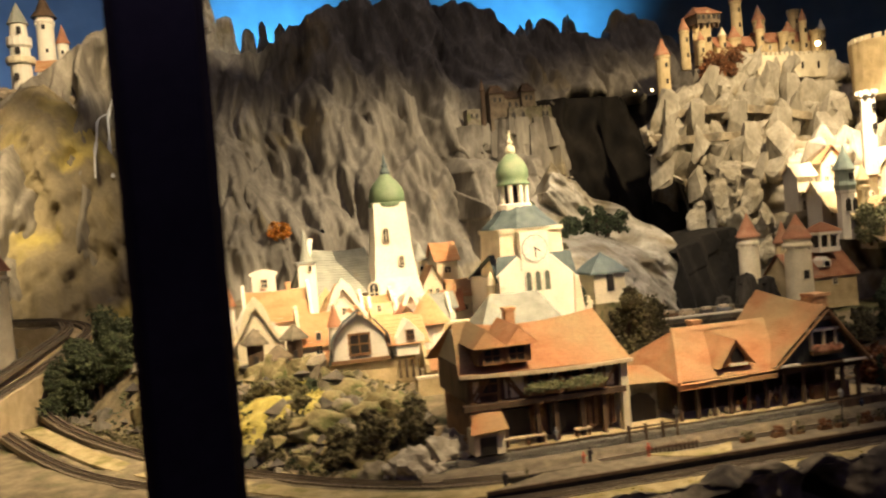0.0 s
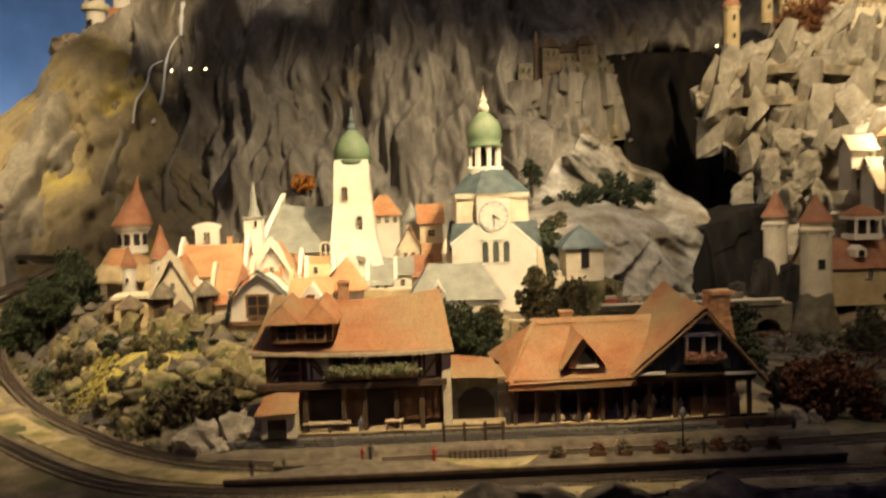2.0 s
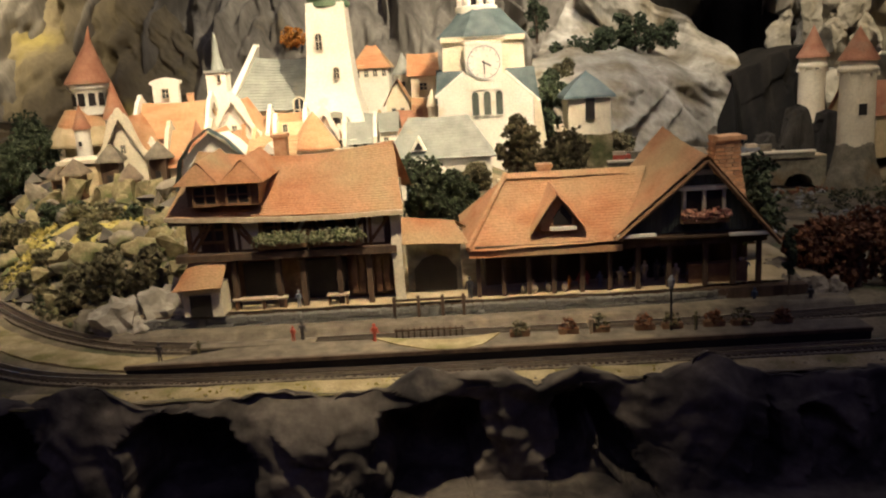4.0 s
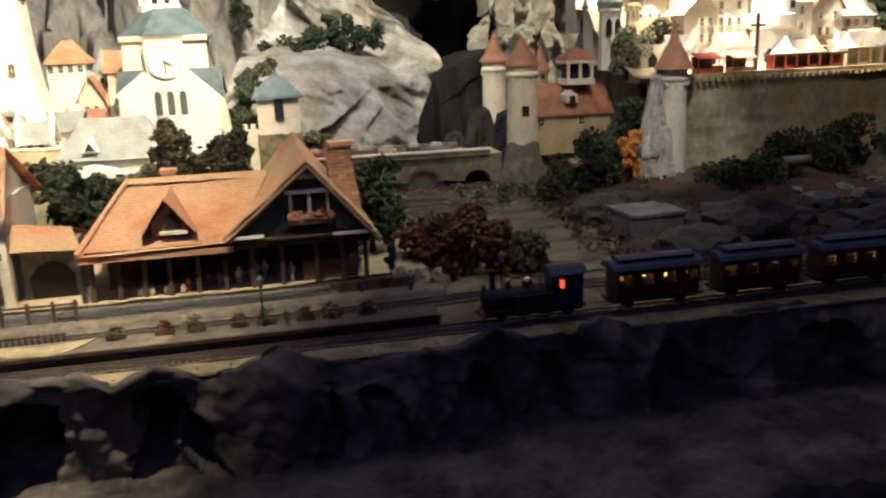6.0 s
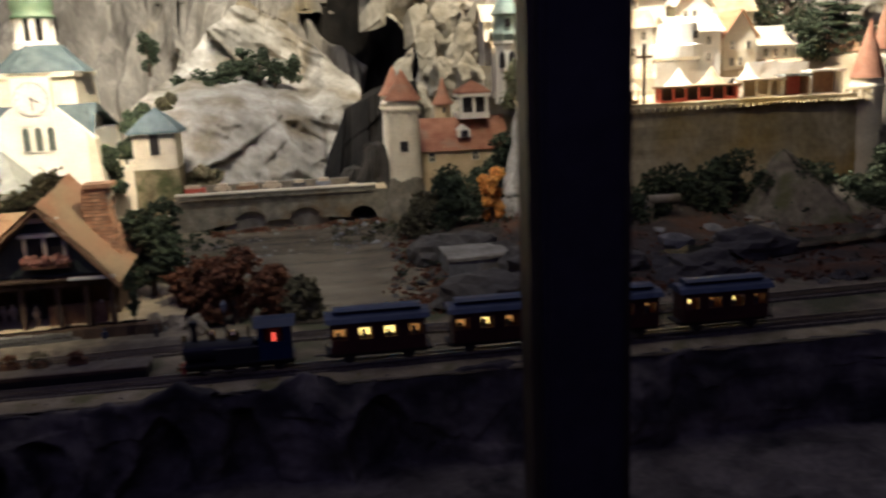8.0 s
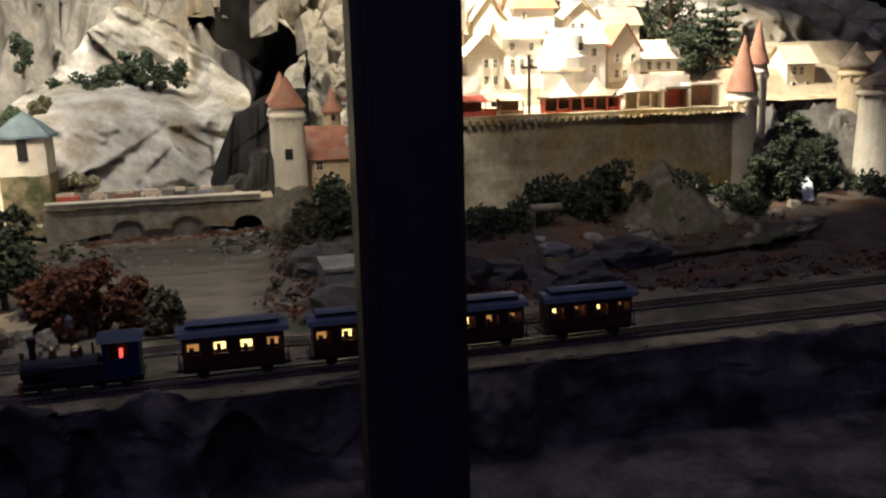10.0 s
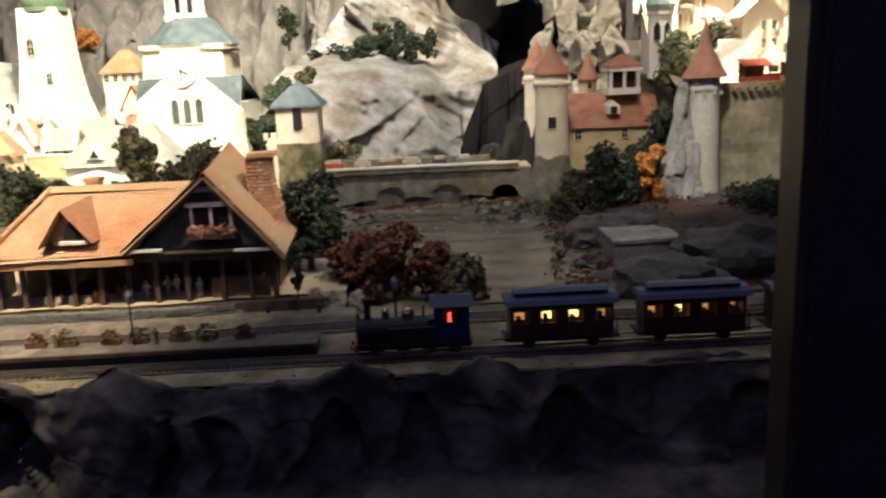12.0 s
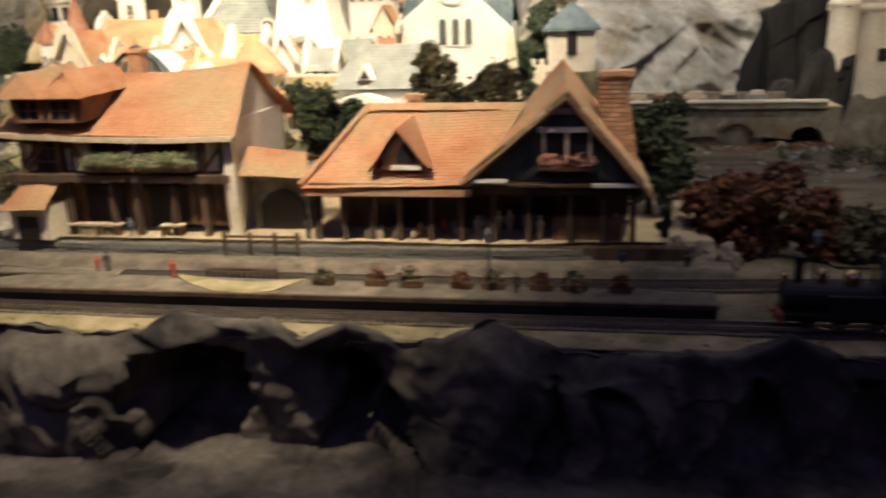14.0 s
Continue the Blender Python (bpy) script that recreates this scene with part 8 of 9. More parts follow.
for i, (x, y, z, h, w) in enumerate(((1.42, 3.70, 1.385, 0.06, 0.11), (1.50, 3.72, 1.395, 0.07, 0.12), (1.59, 3.74, 1.405, 0.09, 0.12), (1.655, 3.75, 1.41, 0.15, 0.09), (1.71, 3.74, 1.40, 0.15, 0.10), (1.77, 3.75, 1.41, 0.09, 0.12), (1.835, 3.76, 1.42, 0.09, 0.10), (1.315, 3.60, 1.47, 0.15, 0.09), (1.60, 3.80, 1.44, 0.06, 0.10))):
    tree("cliff_pine", (x, y, z - 0.02), h, w, M_LEAF, "small dark pine on the cliff ledge", 40 + i, 7, "cliff pines", low=0.15, count=70)
for i, (x, y, z) in enumerate(((1.30, 3.2, 1.10), (1.34, 3.3, 1.15), (1.27, 2.98, 1.06))):
    tree("conifer_tree", (x, y, z), 0.24 - 0.03 * i, 0.09, M_LEAF, "dark conifer beside the clock church", 50 + i, 10)
for i, (x, y, z, h, w) in enumerate(((1.45, 3.36, 1.12, 0.17, 0.10), (1.51, 3.32, 1.06, 0.15, 0.10), (1.38, 3.42, 1.20, 0.18, 0.10))):
    tree("hillside_tree", (x, y, z), h, w, M_OLIVE, "olive-green tree between the gate tower and the cliff", 640 + i, 9, "hillside trees", low=0.15)
for i, (x, y) in enumerate(((1.50, 3.16), (1.545, 3.18), (1.47, 3.20))):
    tree("hillside_shrub", (x, y, 1.03), 0.10, 0.09, M_MOSS, "ochre shrub beside the gate tower", 650 + i, 7, "hillside shrubs", low=0.1)
for i, (x, y, z, h, w) in enumerate(((2.64, 2.99, 1.29, 0.15, 0.15), (2.72, 3.02, 1.32, 0.15, 0.13), (3.66, 3.06, 1.36, 0.22, 0.14), (3.72, 3.3, 1.5, 0.3, 0.2), (2.585, 2.97, 1.28, 0.11, 0.11))):
    tree("leafy_tree", (x, y, z), h, w, (M_LEAFPALE, M_OLIVE, M_LEAF, M_LEAF, M_LEAFPALE)[i], "grey-green tree among the town houses", 60 + i, 9)
for i in range(10):
    x = 2.62 + 0.10 * i + rngp.uniform(-0.03, 0.03)
    tree("bramble_shrub", (x, 2.44 + rngp.uniform(-0.05, 0.04), 0.96), rngp.uniform(0.09, 0.17) * (1.5 if 2 < i < 8 else 0.6), rngp.uniform(0.13, 0.20), M_LEAF, "dark bramble at the foot of the castle wall", 80 + i, 8, "wall brambles")
for i in range(6):
    y = rngp.uniform(1.92, 2.32)
    x = rngp.uniform(table_at(y, [(1.83, 0.26), (2.05, 0.02), (2.38, -0.25)]) + 0.08, 0.46)
    m = M_OLIVE
    tree("garden_shrub", (x, y, ground_z(x, y) - 0.005), rngp.uniform(0.03, 0.065), rngp.uniform(0.045, 0.075), m, ("dark green", "olive", "mossy olive", "dry olive")[i % 4] + " shrub on the garden slope", 100 + i, 6, "garden shrubs", low=0.1)
for i, (x, y, h, w) in enumerate(((0.30, 1.96, 0.12, 0.10), (0.385, 1.94, 0.13, 0.09), (0.22, 1.98, 0.08, 0.09))):
    tree("garden_tree", (x, y, 0.955), h, w, M_OLIVE, "low olive bonsai-like tree in the garden", 140 + i, 8, "garden trees")
for i in range(34):
    y = rngp.uniform(1.88, 2.36)
    x = rngp.uniform(table_at(y, [(1.83, 0.26), (2.05, 0.02), (2.38, -0.25)]) + 0.07, 0.44)
    r = rngp.uniform(0.018, 0.042)
    f = rngp.uniform(0.6, 1.0)
    if ((x - 0.09) / 0.15) ** 2 + ((y - 2.29) / 0.12) ** 2 < 1:
        continue
    bm = rock_blob(bmesh.new(), (x, y, ground_z(x, y) + r * f * 0.3), r, i * 2.3, f, 3, 0.35, rngp.uniform(0.9, 1.5))
    solo("moss_mound", bm, M_MOSS if i % 4 else M_BROWNSTONE, (x, y, ground_z(x, y)), "rounded mossy mound on the garden slope" if i % 4 else "rounded brown rock on the garden slope", "mound", "garden mounds", smooth=True)
rngq = random.Random(63)
for i in range(30):
    y = rngq.uniform(1.92, 2.44)
    x = rngq.uniform(table_at(y, [(1.83, 0.26), (2.05, 0.02), (2.38, -0.25)]) + 0.08, 0.44)
    if ((x - 0.09) / 0.15) ** 2 + ((y - 2.29) / 0.10) ** 2 < 1:
        continue
    r = rngq.uniform(0.014, 0.032)
    z = ground_z(x, y)
    bm = slab_rock(bmesh.new(), (x, y, z + r * 0.5), (r * 1.1, r * 0.8, r * rngq.uniform(0.8, 1.7)), rngq, rngq.uniform(-0.2, 0.5))
    solo("garden_rock", bm, (M_BROWNSTONE, M_MOSS, M_MOSS)[i % 3], (x, y, z), ("brown", "mossy ochre", "mossy ochre")[i % 3] + " angular rock on the garden slope", "rock", "garden rocks")
for i, (x, y, z, w) in enumerate(((2.74, 4.24, 2.20, 0.16), (2.84, 4.26, 2.22, 0.15), (2.93, 4.30, 2.25, 0.12), (2.68, 4.22, 2.14, 0.12))):
    tree("castle_shrub", (x, y, z), 0.13, w, M_RUST, "dark russet thicket below the castle keep", 420 + i, 9, "castle thicket", low=0.1)
for i in range(9):
    x, y = -0.60 + 0.03 * i, 3.06 + rngp.uniform(-0.08, 0.14)
    tree("dark_shrub", (x, y, ground_z(x, y)), rngp.uniform(0.13, 0.24), 0.15, M_LEAF, "dark shrub inside the track curve", 160 + i, 8, "curve shrubs")
for i, (x, y) in enumerate(((0.52, 2.98), (0.76, 2.62), (0.99, 2.6), (0.70, 2.5), (1.04, 2.66))):
    tree("town_shrub", (x, y, ground_z(x, y)), 0.07, 0.08, M_OLIVE, "olive shrub between the houses", 180 + i, 6, "town shrubs", low=0.1)
# foliage fan painted gold on the cliff
gl = bmesh.new()
for i in range(6):
    leaves(gl, (0.26 + 0.03 * math.cos(i), 4.42, 1.54 + 0.02 * math.sin(i * 2)), 0.035, 40, 0.008, rngp)
solo("golden_bush", gl, M_ORANGE, (0.25, 4.45, 1.45), "golden bush on the rock face above the white church", "shrub")

# ---- boulders ----
def boulder(x, y, z, r, mt, label, group, seed, flat=0.7, sx=1.0, sy=1.0, name="boulder", detail=3):
    bm = rock_blob(bmesh.new(), (x, y, z), r, seed, flat, detail, 0.4, sx, sy)
    return solo(name, bm, mt, (x, y, z - r * flat), label, "rock", group)


for i, (x, y, r, f) in enumerate(((0.36, 1.835, 0.045, 0.8), (0.43, 1.85, 0.038, 1.1), (0.455, 1.875, 0.035, 1.3), (0.32, 1.85, 0.026, 0.7), (0.40, 1.81, 0.024, 0.7), (0.47, 1.83, 0.022, 0.9))):
    boulder(x, y, 0.955 + r * f * 0.6, r * 1.12, M_CHALK, "chalky pale boulder heaped beside the inn", "garden boulders", i * 3.7, f)
for i, (x, y, r, f, sx) in enumerate(((2.20, 2.30, 0.06, 0.8, 1.2), (2.30, 2.36, 0.05, 0.8, 1.4), (2.25, 1.86, 0.075, 0.7, 1.5), (2.42, 1.98, 0.085, 0.8, 1.4), (2.60, 2.05, 0.06, 0.6, 1.3), (2.75, 1.95, 0.07, 0.6, 1.5), (2.95, 2.1, 0.08, 0.6, 1.4), (2.36, 2.22, 0.045, 0.8, 1.0), (1.62, 1.845, 0.028, 1.0, 0.9), (1.585, 1.85, 0.03, 1.0, 0.8), (1.66, 1.84, 0.024, 1.0, 0.9), (1.545, 1.86, 0.03, 0.7, 1.0), (1.60, 1.95, 0.04, 0.9, 1.2))):
    boulder(x, y, 0.945 + r * f * 0.5, r, M_BOULDER if i > 7 else M_FRONT, "weathered boulder on the river bank", "river boulders", i * 2.9 + 1, f, sx)
lg = thing("stone_ledge", (2.27, 2.16, 0.945), "flat dark stone ledge with a pale rim", "rock")
part("slab", gridbox(2.20, 2.35, 2.10, 2.24, 0.945, 0.990, 0.03, 0.005), M_STONE, lg)
part("rim", gridbox(2.198, 2.352, 2.095, 2.244, 0.990, 0.997, 0.03, 0.003), M_PALE, lg)
rngb = random.Random(31)
row = 0
for z0 in (1.42, 1.50, 1.58, 1.66, 1.74, 1.82, 1.90, 1.97, 2.04, 2.12, 2.20, 2.28):
    x = table_at(z0, HILL_EDGE) - 0.01 + 0.04 * (row % 2) + max(0.0, z0 - 1.96) * 1.6
    row += 1
    while x < (3.75 if z0 < 2.02 else 3.3):
        w = rngb.uniform(0.030, 0.066)
        hgt = w * rngb.uniform(1.2, 2.6)
        z = z0 + rngb.uniform(-0.03, 0.03)
        y = hill_y(x + w, z) - 0.015 + rngb.uniform(-0.02, 0.01)
        if not (x > 2.5 and z < 1.62):
            bm = slab_rock(bmesh.new(), (x + w, y, z), (w * 1.15, w * 1.1, hgt * 1.05), rngb, rngb.uniform(0.0, 0.35))
            solo("hill_boulder", bm, M_PALE, (x + w, y, z - hgt), "angular pale grey boulder of the castle hill", "rock", "hill boulders")
        x += w * rngb.uniform(1.5, 2.2)
rngc = random.Random(77)
for x, y, z, w, hgt in ((2.31, 3.84, 1.40, 0.055, 0.13), (2.385, 3.78, 1.50, 0.060, 0.12), (2.47, 3.80, 1.60, 0.060, 0.12), (2.535, 3.70, 1.50, 0.060, 0.11), (2.43, 3.67, 1.34, 0.062, 0.13), (2.55, 3.60, 1.36, 0.055, 0.12), (2.35, 3.70, 1.28, 0.055, 0.12), (2.49, 3.60, 1.24, 0.060, 0.11)):
    bm = slab_rock(bmesh.new(), (x, y, z), (w, w, hgt), rngc, rngc.uniform(-0.05, 0.3))
    slab_rock(bm, (x + 0.02, y + 0.02, z - 0.16), (w, w, hgt), rngc, rngc.uniform(-0.05, 0.2))
    bmesh.ops.subdivide_edges(bm, edges=bm.edges[:], cuts=2, use_grid_fill=True)
    wob(bm, 0.012, 22)
    wob(bm, 0.003, 75)
    solo("hill_crag", bm, M_PALE, (x, y, z - 0.28), "pale grey crag at the foot of the castle hill", "rock", "hill crags")
for nm, pts, wide in (("hill_road", [(2.14, 3.99, 1.865), (2.30, 3.96, 1.848), (2.62, 3.94, 1.848), (2.97, 3.92, 1.80), (3.2, 3.86, 1.75)], 0.035), ("hill_road", [(2.38, 4.10, 2.00), (2.64, 4.05, 2.01), (2.9, 4.02, 1.985), (3.12, 3.98, 1.935)], 0.035)):
    hr = thing(nm, pts[1], "sandy ledge road with a low parapet on the castle hill", "road", "hill roads", "structure")
    way = arc_path(pts, 0.03)
    bm = bmesh.new()
    strip(bm, way, 0, wide * 2, -0.03, 0.0)
    wob(bm, 0.006, 30)
    part("roadway", bm, M_BOULDER, hr)
    bm = bmesh.new()
    strip(bm, way, -wide, 0.010, -0.03, 0.012)
    wob(bm, 0.009, 40)
    part("parapet", bm, M_BOULDER, hr)
def ridge_rock(name, a, b, r0, r1, mt, label, seed, n=26, group=""):
    """One craggy ridge that runs from a down to b."""
    a, b = Vector(a), Vector(b)
    q = (b - a).to_track_quat("Z", "Y").to_matrix()

    def at(u, v):
        ang = 2 * math.pi * u
        d = Vector((math.cos(ang), math.sin(ang), 0))
        p = d * 1.25 + Vector((seed, seed * 1.3, v * 4.5))
        f, c = facet(p * 1.5, seed)
        end = min(1.0, (0.08 + v) * 5, (1.04 - v) * 6)
        r = (r0 + (r1 - r0) * v) * (1 + 0.75 * f - 0.15 * c + 0.35 * noise.noise(p * 1.2)) * end ** 0.5
        return a.lerp(b, v) + q @ (d * r) + noise.noise_vector(p * 0.7) * r0 * 0.5
    bm = bmesh.new()
    rows = [[bm.verts.new(at(i / n, j / n)) for i in range(n)] for j in range(n + 1)]
    for r, t in zip(rows, rows[1:]):
        for i in range(n):
            bm.faces.new((r[i], r[(i + 1) % n], t[(i + 1) % n], t[i]))
    bm.faces.new(rows[0][::-1])
    bm.faces.new(rows[-1])
    return solo(name, bm, mt, (b.x, b.y, b.z - r1), label, "rock", group)


def shard(corners, mt, label, group, seed):
    """A pointed rock: the hull of its corners, worn."""
    bm = bmesh.new()
    made = bmesh.ops.convex_hull(bm, input=[bm.verts.new(c) for c in corners])
    loose = [e for e in made["geom_interior"] + made["geom_unused"] if isinstance(e, bmesh.types.BMVert)]
    if loose:
        bmesh.ops.delete(bm, geom=list(set(loose)), context="VERTS")
    bmesh.ops.subdivide_edges(bm, edges=bm.edges[:], cuts=4, use_grid_fill=True)
    wob(bm, 0.016, 13, seed)
    wob(bm, 0.007, 45, seed)
    x, y = sum(c[0] for c in corners) / len(corners), sum(c[1] for c in corners) / len(corners)
    return solo("rock_buttress", bm, mt, (x, y, 0.94), label, "rock", group)


shard([(3.20, 2.40, 1.175), (3.235, 2.38, 1.145), (3.07, 2.42, 0.94), (3.13, 2.29, 0.94), (3.36, 2.23, 0.94), (3.42, 2.36, 0.94), (3.31, 2.30, 1.04), (3.13, 2.41, 1.07)], M_BROWNSTONE, "pointed grey rock at the foot of the castle wall", "wall buttresses", 3.0)
shard([(3.34, 2.49, 1.10), (3.38, 2.47, 1.085), (3.29, 2.51, 1.0), (3.43, 2.37, 1.01), (3.52, 2.29, 0.94), (3.41, 2.28, 0.94), (3.56, 2.42, 0.94), (3.30, 2.50, 0.94)], M_BROWNSTONE, "brown rock ridge beside the cascade", "wall buttresses", 5.0)
for i, (x, y, z, r) in enumerate(((3.44, 2.24, 0.965, 0.035), (3.52, 2.20, 0.962, 0.028), (3.58, 2.36, 0.975, 0.04), (3.64, 2.30, 0.965, 0.030), (3.36, 2.18, 0.96, 0.026), (3.66, 2.42, 0.99, 0.035))):
    bm = slab_rock(bmesh.new(), (x, y, z), (r, r * 0.8, r), random.Random(700 + i), 0.2)
    solo("stream_boulder", bm, M_BOULDER, (x, y, z - r), "pale wet boulder beside the stream", "rock", "stream boulders")
ridge_rock("tower_spur", (3.66, 2.66, 1.18), (3.74, 2.57, 1.00), 0.040, 0.060, M_FRONT, "dark rock spur under the twin castle towers", 7.0)


def gorge_at(u, v):
    x, y = 3.62 + 1.5 * u, 2.46 + 0.72 * v
    z = 0.955 + 0.30 * smooth01((y - 2.52) / 0.34) * smooth01((x - 3.70) / 0.16 + 0.2)
    f, c = facet(Vector((x * 9, y * 9, 1)), 2)
    return (x, y, z + f * 0.07 + c * 0.02 + 0.02 * noise.noise(Vector((x * 20, y * 20, 0))))


solo("gorge_bank", sheet(gorge_at, 90, 50), M_FRONT, (4.2, 2.6, 0.95), "dark rocky bank beyond the castle wall", "bank", kind="structure")
for i, (x, y, z, h, w) in enumerate(((3.70, 2.50, 0.98, 0.20, 0.15), (3.79, 2.60, 1.04, 0.18, 0.14), (3.62, 2.53, 0.98, 0.16, 0.12), (3.86, 2.72, 1.14, 0.13, 0.10), (3.95, 2.68, 1.08, 0.12, 0.12), (3.90, 2.60, 1.0, 0.10, 0.12), (4.0, 2.5, 0.97, 0.10, 0.14), (4.15, 2.45, 0.96, 0.10, 0.16))):
    tree("gorge_shrub", (x, y, z), h, w, M_LEAF, "dark shrub on the rocky gorge bank", 300 + i, 8, "gorge shrubs", low=0.1)
for i, (x, y, z, h) in enumerate(((3.80, 3.16, 1.40, 0.27), (3.90, 3.20, 1.40, 0.30), (3.98, 3.32, 1.42, 0.34))):
    pine = thing("pine_tree", (x, y, z), "dark layered pine behind the twin towers", "tree", "tower pines")
    tb, lb = bmesh.new(), bmesh.new()
    limb(tb, (x, y, z - 0.04), (x, y, z + h), 0.008, 0.002)
    for t in range(7):
        rr = 0.085 * (1 - t / 8.5)
        for q in range(7):
            aa = q * 0.9 + t * 0.5
            e = (x + rr * math.cos(aa), y + rr * math.sin(aa), z + h * (0.18 + 0.115 * t) - rr * 0.35)
            limb(tb, (x, y, z + h * (0.20 + 0.115 * t)), e, 0.003, 0.001, 4)
            leaves(lb, (x + rr * 0.7 * math.cos(aa), y + rr * 0.7 * math.sin(aa), z + h * (0.19 + 0.115 * t) - rr * 0.25), rr * 0.42, 26, 0.006, rngp, 0.45)
    part("trunk", tb, M_TRUNK, pine)
    part("crown", lb, M_LEAF, pine)
bm = bmesh.new()
for i in range(10):
    rock_blob(bm, (2.95 + 0.16 * math.sin(i * 2.1), 2.28 + 0.08 * math.cos(i * 1.7), 0.97), 0.04, i * 2.2, 0.6, 2)
solo("river_stones", bm, M_STONE, (2.95, 2.3, 0.95), "dark stones in the stream bed", "rocks", kind="stuff")

# ---- river ----
def river_at(u, v):
    y = 1.84 + 1.14 * v
    mid = 1.80 + 0.10 * math.sin(v * 3.0) + 0.16 * (1 - v) ** 2
    half = 0.14 + 0.09 * v + 0.02 * noise.noise(Vector((v * 7, 1, 0)))
    x = mid + (2 * u - 1) * half
    return (x, y, max(ground_z(x, y) + 0.004, 0.9405) + 0.0012 * noise.noise(Vector((x * 30, y * 12, 0))))


solo("river", sheet(river_at, 40, 60), M_RIVER, (1.8, 2.4, 0.94), "still grey-brown river flowing under the bridge", "water", kind="structure", smooth=True)

def bank_at(u, v):
    y = 1.835 + 0.80 * v
    x0 = 2.06 + 0.10 * math.sin((y - 1.84) * 2.6) + 0.03 * noise.noise(Vector((y * 9, 3, 0)))
    x = x0 + (4.75 - x0) * u ** 1.4
    z = ground_z(x, y) + 0.006 + 0.022 * max(0.0, noise.noise(Vector((x * 5, y * 8, 4)))) + 0.010 * abs(noise.noise(Vector((x * 14, y * 16, 8))))
    edge = min(1.0, u * 9, v * 8, (1 - v) * 8)
    return (x, y, z - 0.014 * (1 - edge))


solo("river_bank", sheet(bank_at, 150, 50), M_BANK, (2.9, 2.2, 0.95), "dark brown bank with dry weeds below the castle wall", "bank", kind="structure", smooth=True)
M_STREAM = mat("glinting_stream_water", (0.02, 0.022, 0.02), (0.05, 0.05, 0.042), 30, 0.06, 1.0, 90)
way = arc_path([(3.72, 2.38, 0.985), (3.60, 2.26, 0.980), (3.42, 2.16, 0.978), (3.20, 2.10, 0.976), (2.95, 2.12, 0.978), (2.72, 2.08, 0.976)], 0.015)
bm = bmesh.new()
rows = []
for i, p in enumerate(way):
    d = (way[min(i + 1, len(way) - 1)] - way[max(i - 1, 0)]).normalized()
    s_ = Vector((-d.y, d.x, 0))
    half = 0.030 + 0.014 * noise.noise(Vector((i * 0.21, 3, 0)))
    rows.append([bm.verts.new(p + s_ * half * t + Vector((0, 0, 0.007 * noise.noise(Vector((i * 0.5, t * 3, 5)))))) for t in (-1, -0.6, -0.2, 0.2, 0.6, 1)])
for a, b in zip(rows, rows[1:]):
    for j in range(5):
        bm.faces.new((a[j], a[j + 1], b[j + 1], b[j]))
solo("stream", bm, M_STREAM, (3.2, 2.15, 0.97), "narrow rushing stream with bright glints", "water", kind="structure", smooth=True)
way = arc_path([(0.56, 1.652, 0.9475), (0.42, 1.668, 0.9475), (0.22, 1.762, 0.9475), (-0.05, 2.01, 0.9475), (-0.335, 2.35, 0.9475), (-0.635, 2.85, 0.974)], 0.02)
bm = bmesh.new()
strip(bm, way, 0, 0.062, -0.006, 0.0012)
bmesh.ops.subdivide_edges(bm, edges=bm.edges[:], cuts=2, use_grid_fill=True)
wob(bm, 0.0022, 45)
solo("sandy_bend", bm, M_SANDMOSS, (0.1, 1.9, 0.947), "yellow mossy sand between the two curved tracks", "verge", kind="structure")

# ---- waterfall on the left mountain ----
def fall(points, w, name, label):
    way = arc_path(points, 0.02)
    bm = bmesh.new()
    rows = []
    for i, p in enumerate(way):
        k = w * (0.6 + 0.6 * noise.noise(Vector((i * 0.3, w * 50, 0))) + 0.3)
        rows.append([bm.verts.new(p + Vector((s * k, -0.012 * (1 - s * s), 0))) for s in (-1, -0.5, 0, 0.5, 1)])
    for a, b in zip(rows, rows[1:]):
        for j in range(4):
            bm.faces.new((a[j], a[j + 1], b[j + 1], b[j]))
    return solo(name, bm, M_WATER, points[-1], label, "waterfall", "waterfalls", smooth=True)


fall([(-0.538, 5.34, 2.67), (-0.525, 5.23, 2.544), (-0.514, 5.17, 2.44)], 0.014, "waterfall", "white waterfall on the dark mountain")
fall([(-0.532, 5.16, 2.432), (-0.570, 5.14, 2.366), (-0.595, 5.10, 2.265), (-0.592, 5.04, 2.155), (-0.583, 4.92, 2.03), (-0.538, 4.60, 1.882)], 0.009, "waterfall", "thin white waterfall on the dark mountain")
fall([(-0.600, 5.05, 2.275), (-0.632, 4.94, 2.223), (-0.632, 4.84, 2.116), (-0.614, 4.59, 1.998), (-0.608, 4.50, 1.875)], 0.008, "waterfall", "pale cascade over the ochre slope")
fall([(3.80, 2.58, 1.07), (3.785, 2.52, 1.045), (3.765, 2.48, 1.015), (3.75, 2.44, 0.985), (3.70, 2.38, 0.968)], 0.030, "waterfall", "white cascade at the end of the castle wall")

# ---- small lamps ----
for i, (x, y, z, r) in enumerate(((-0.53, 4.98, 2.208, 0.007), (-0.395, 4.86, 2.196, 0.007), (-0.325, 4.92, 2.202, 0.007), (2.60, 4.95, 2.262, 0.007), (2.64, 4.80, 2.238, 0.008), (3.50, 4.34, 2.40, 0.016))):
    pl = thing("path_lamp", (x, y, z), "tiny glowing lamp on the mountain path", "lamp", "path lamps")
    part("bulb", turned(x, y, [(0, z - r), (r * 0.7, z - r * 0.7), (r, z), (r * 0.7, z + r * 0.7), (0, z + r)], 12), G_LAMP, pl)
    part("bracket", boxes((x - 0.002, x + 0.002, y, y + 0.25, z - r - 0.003, z - r)), M_BLACK, pl)

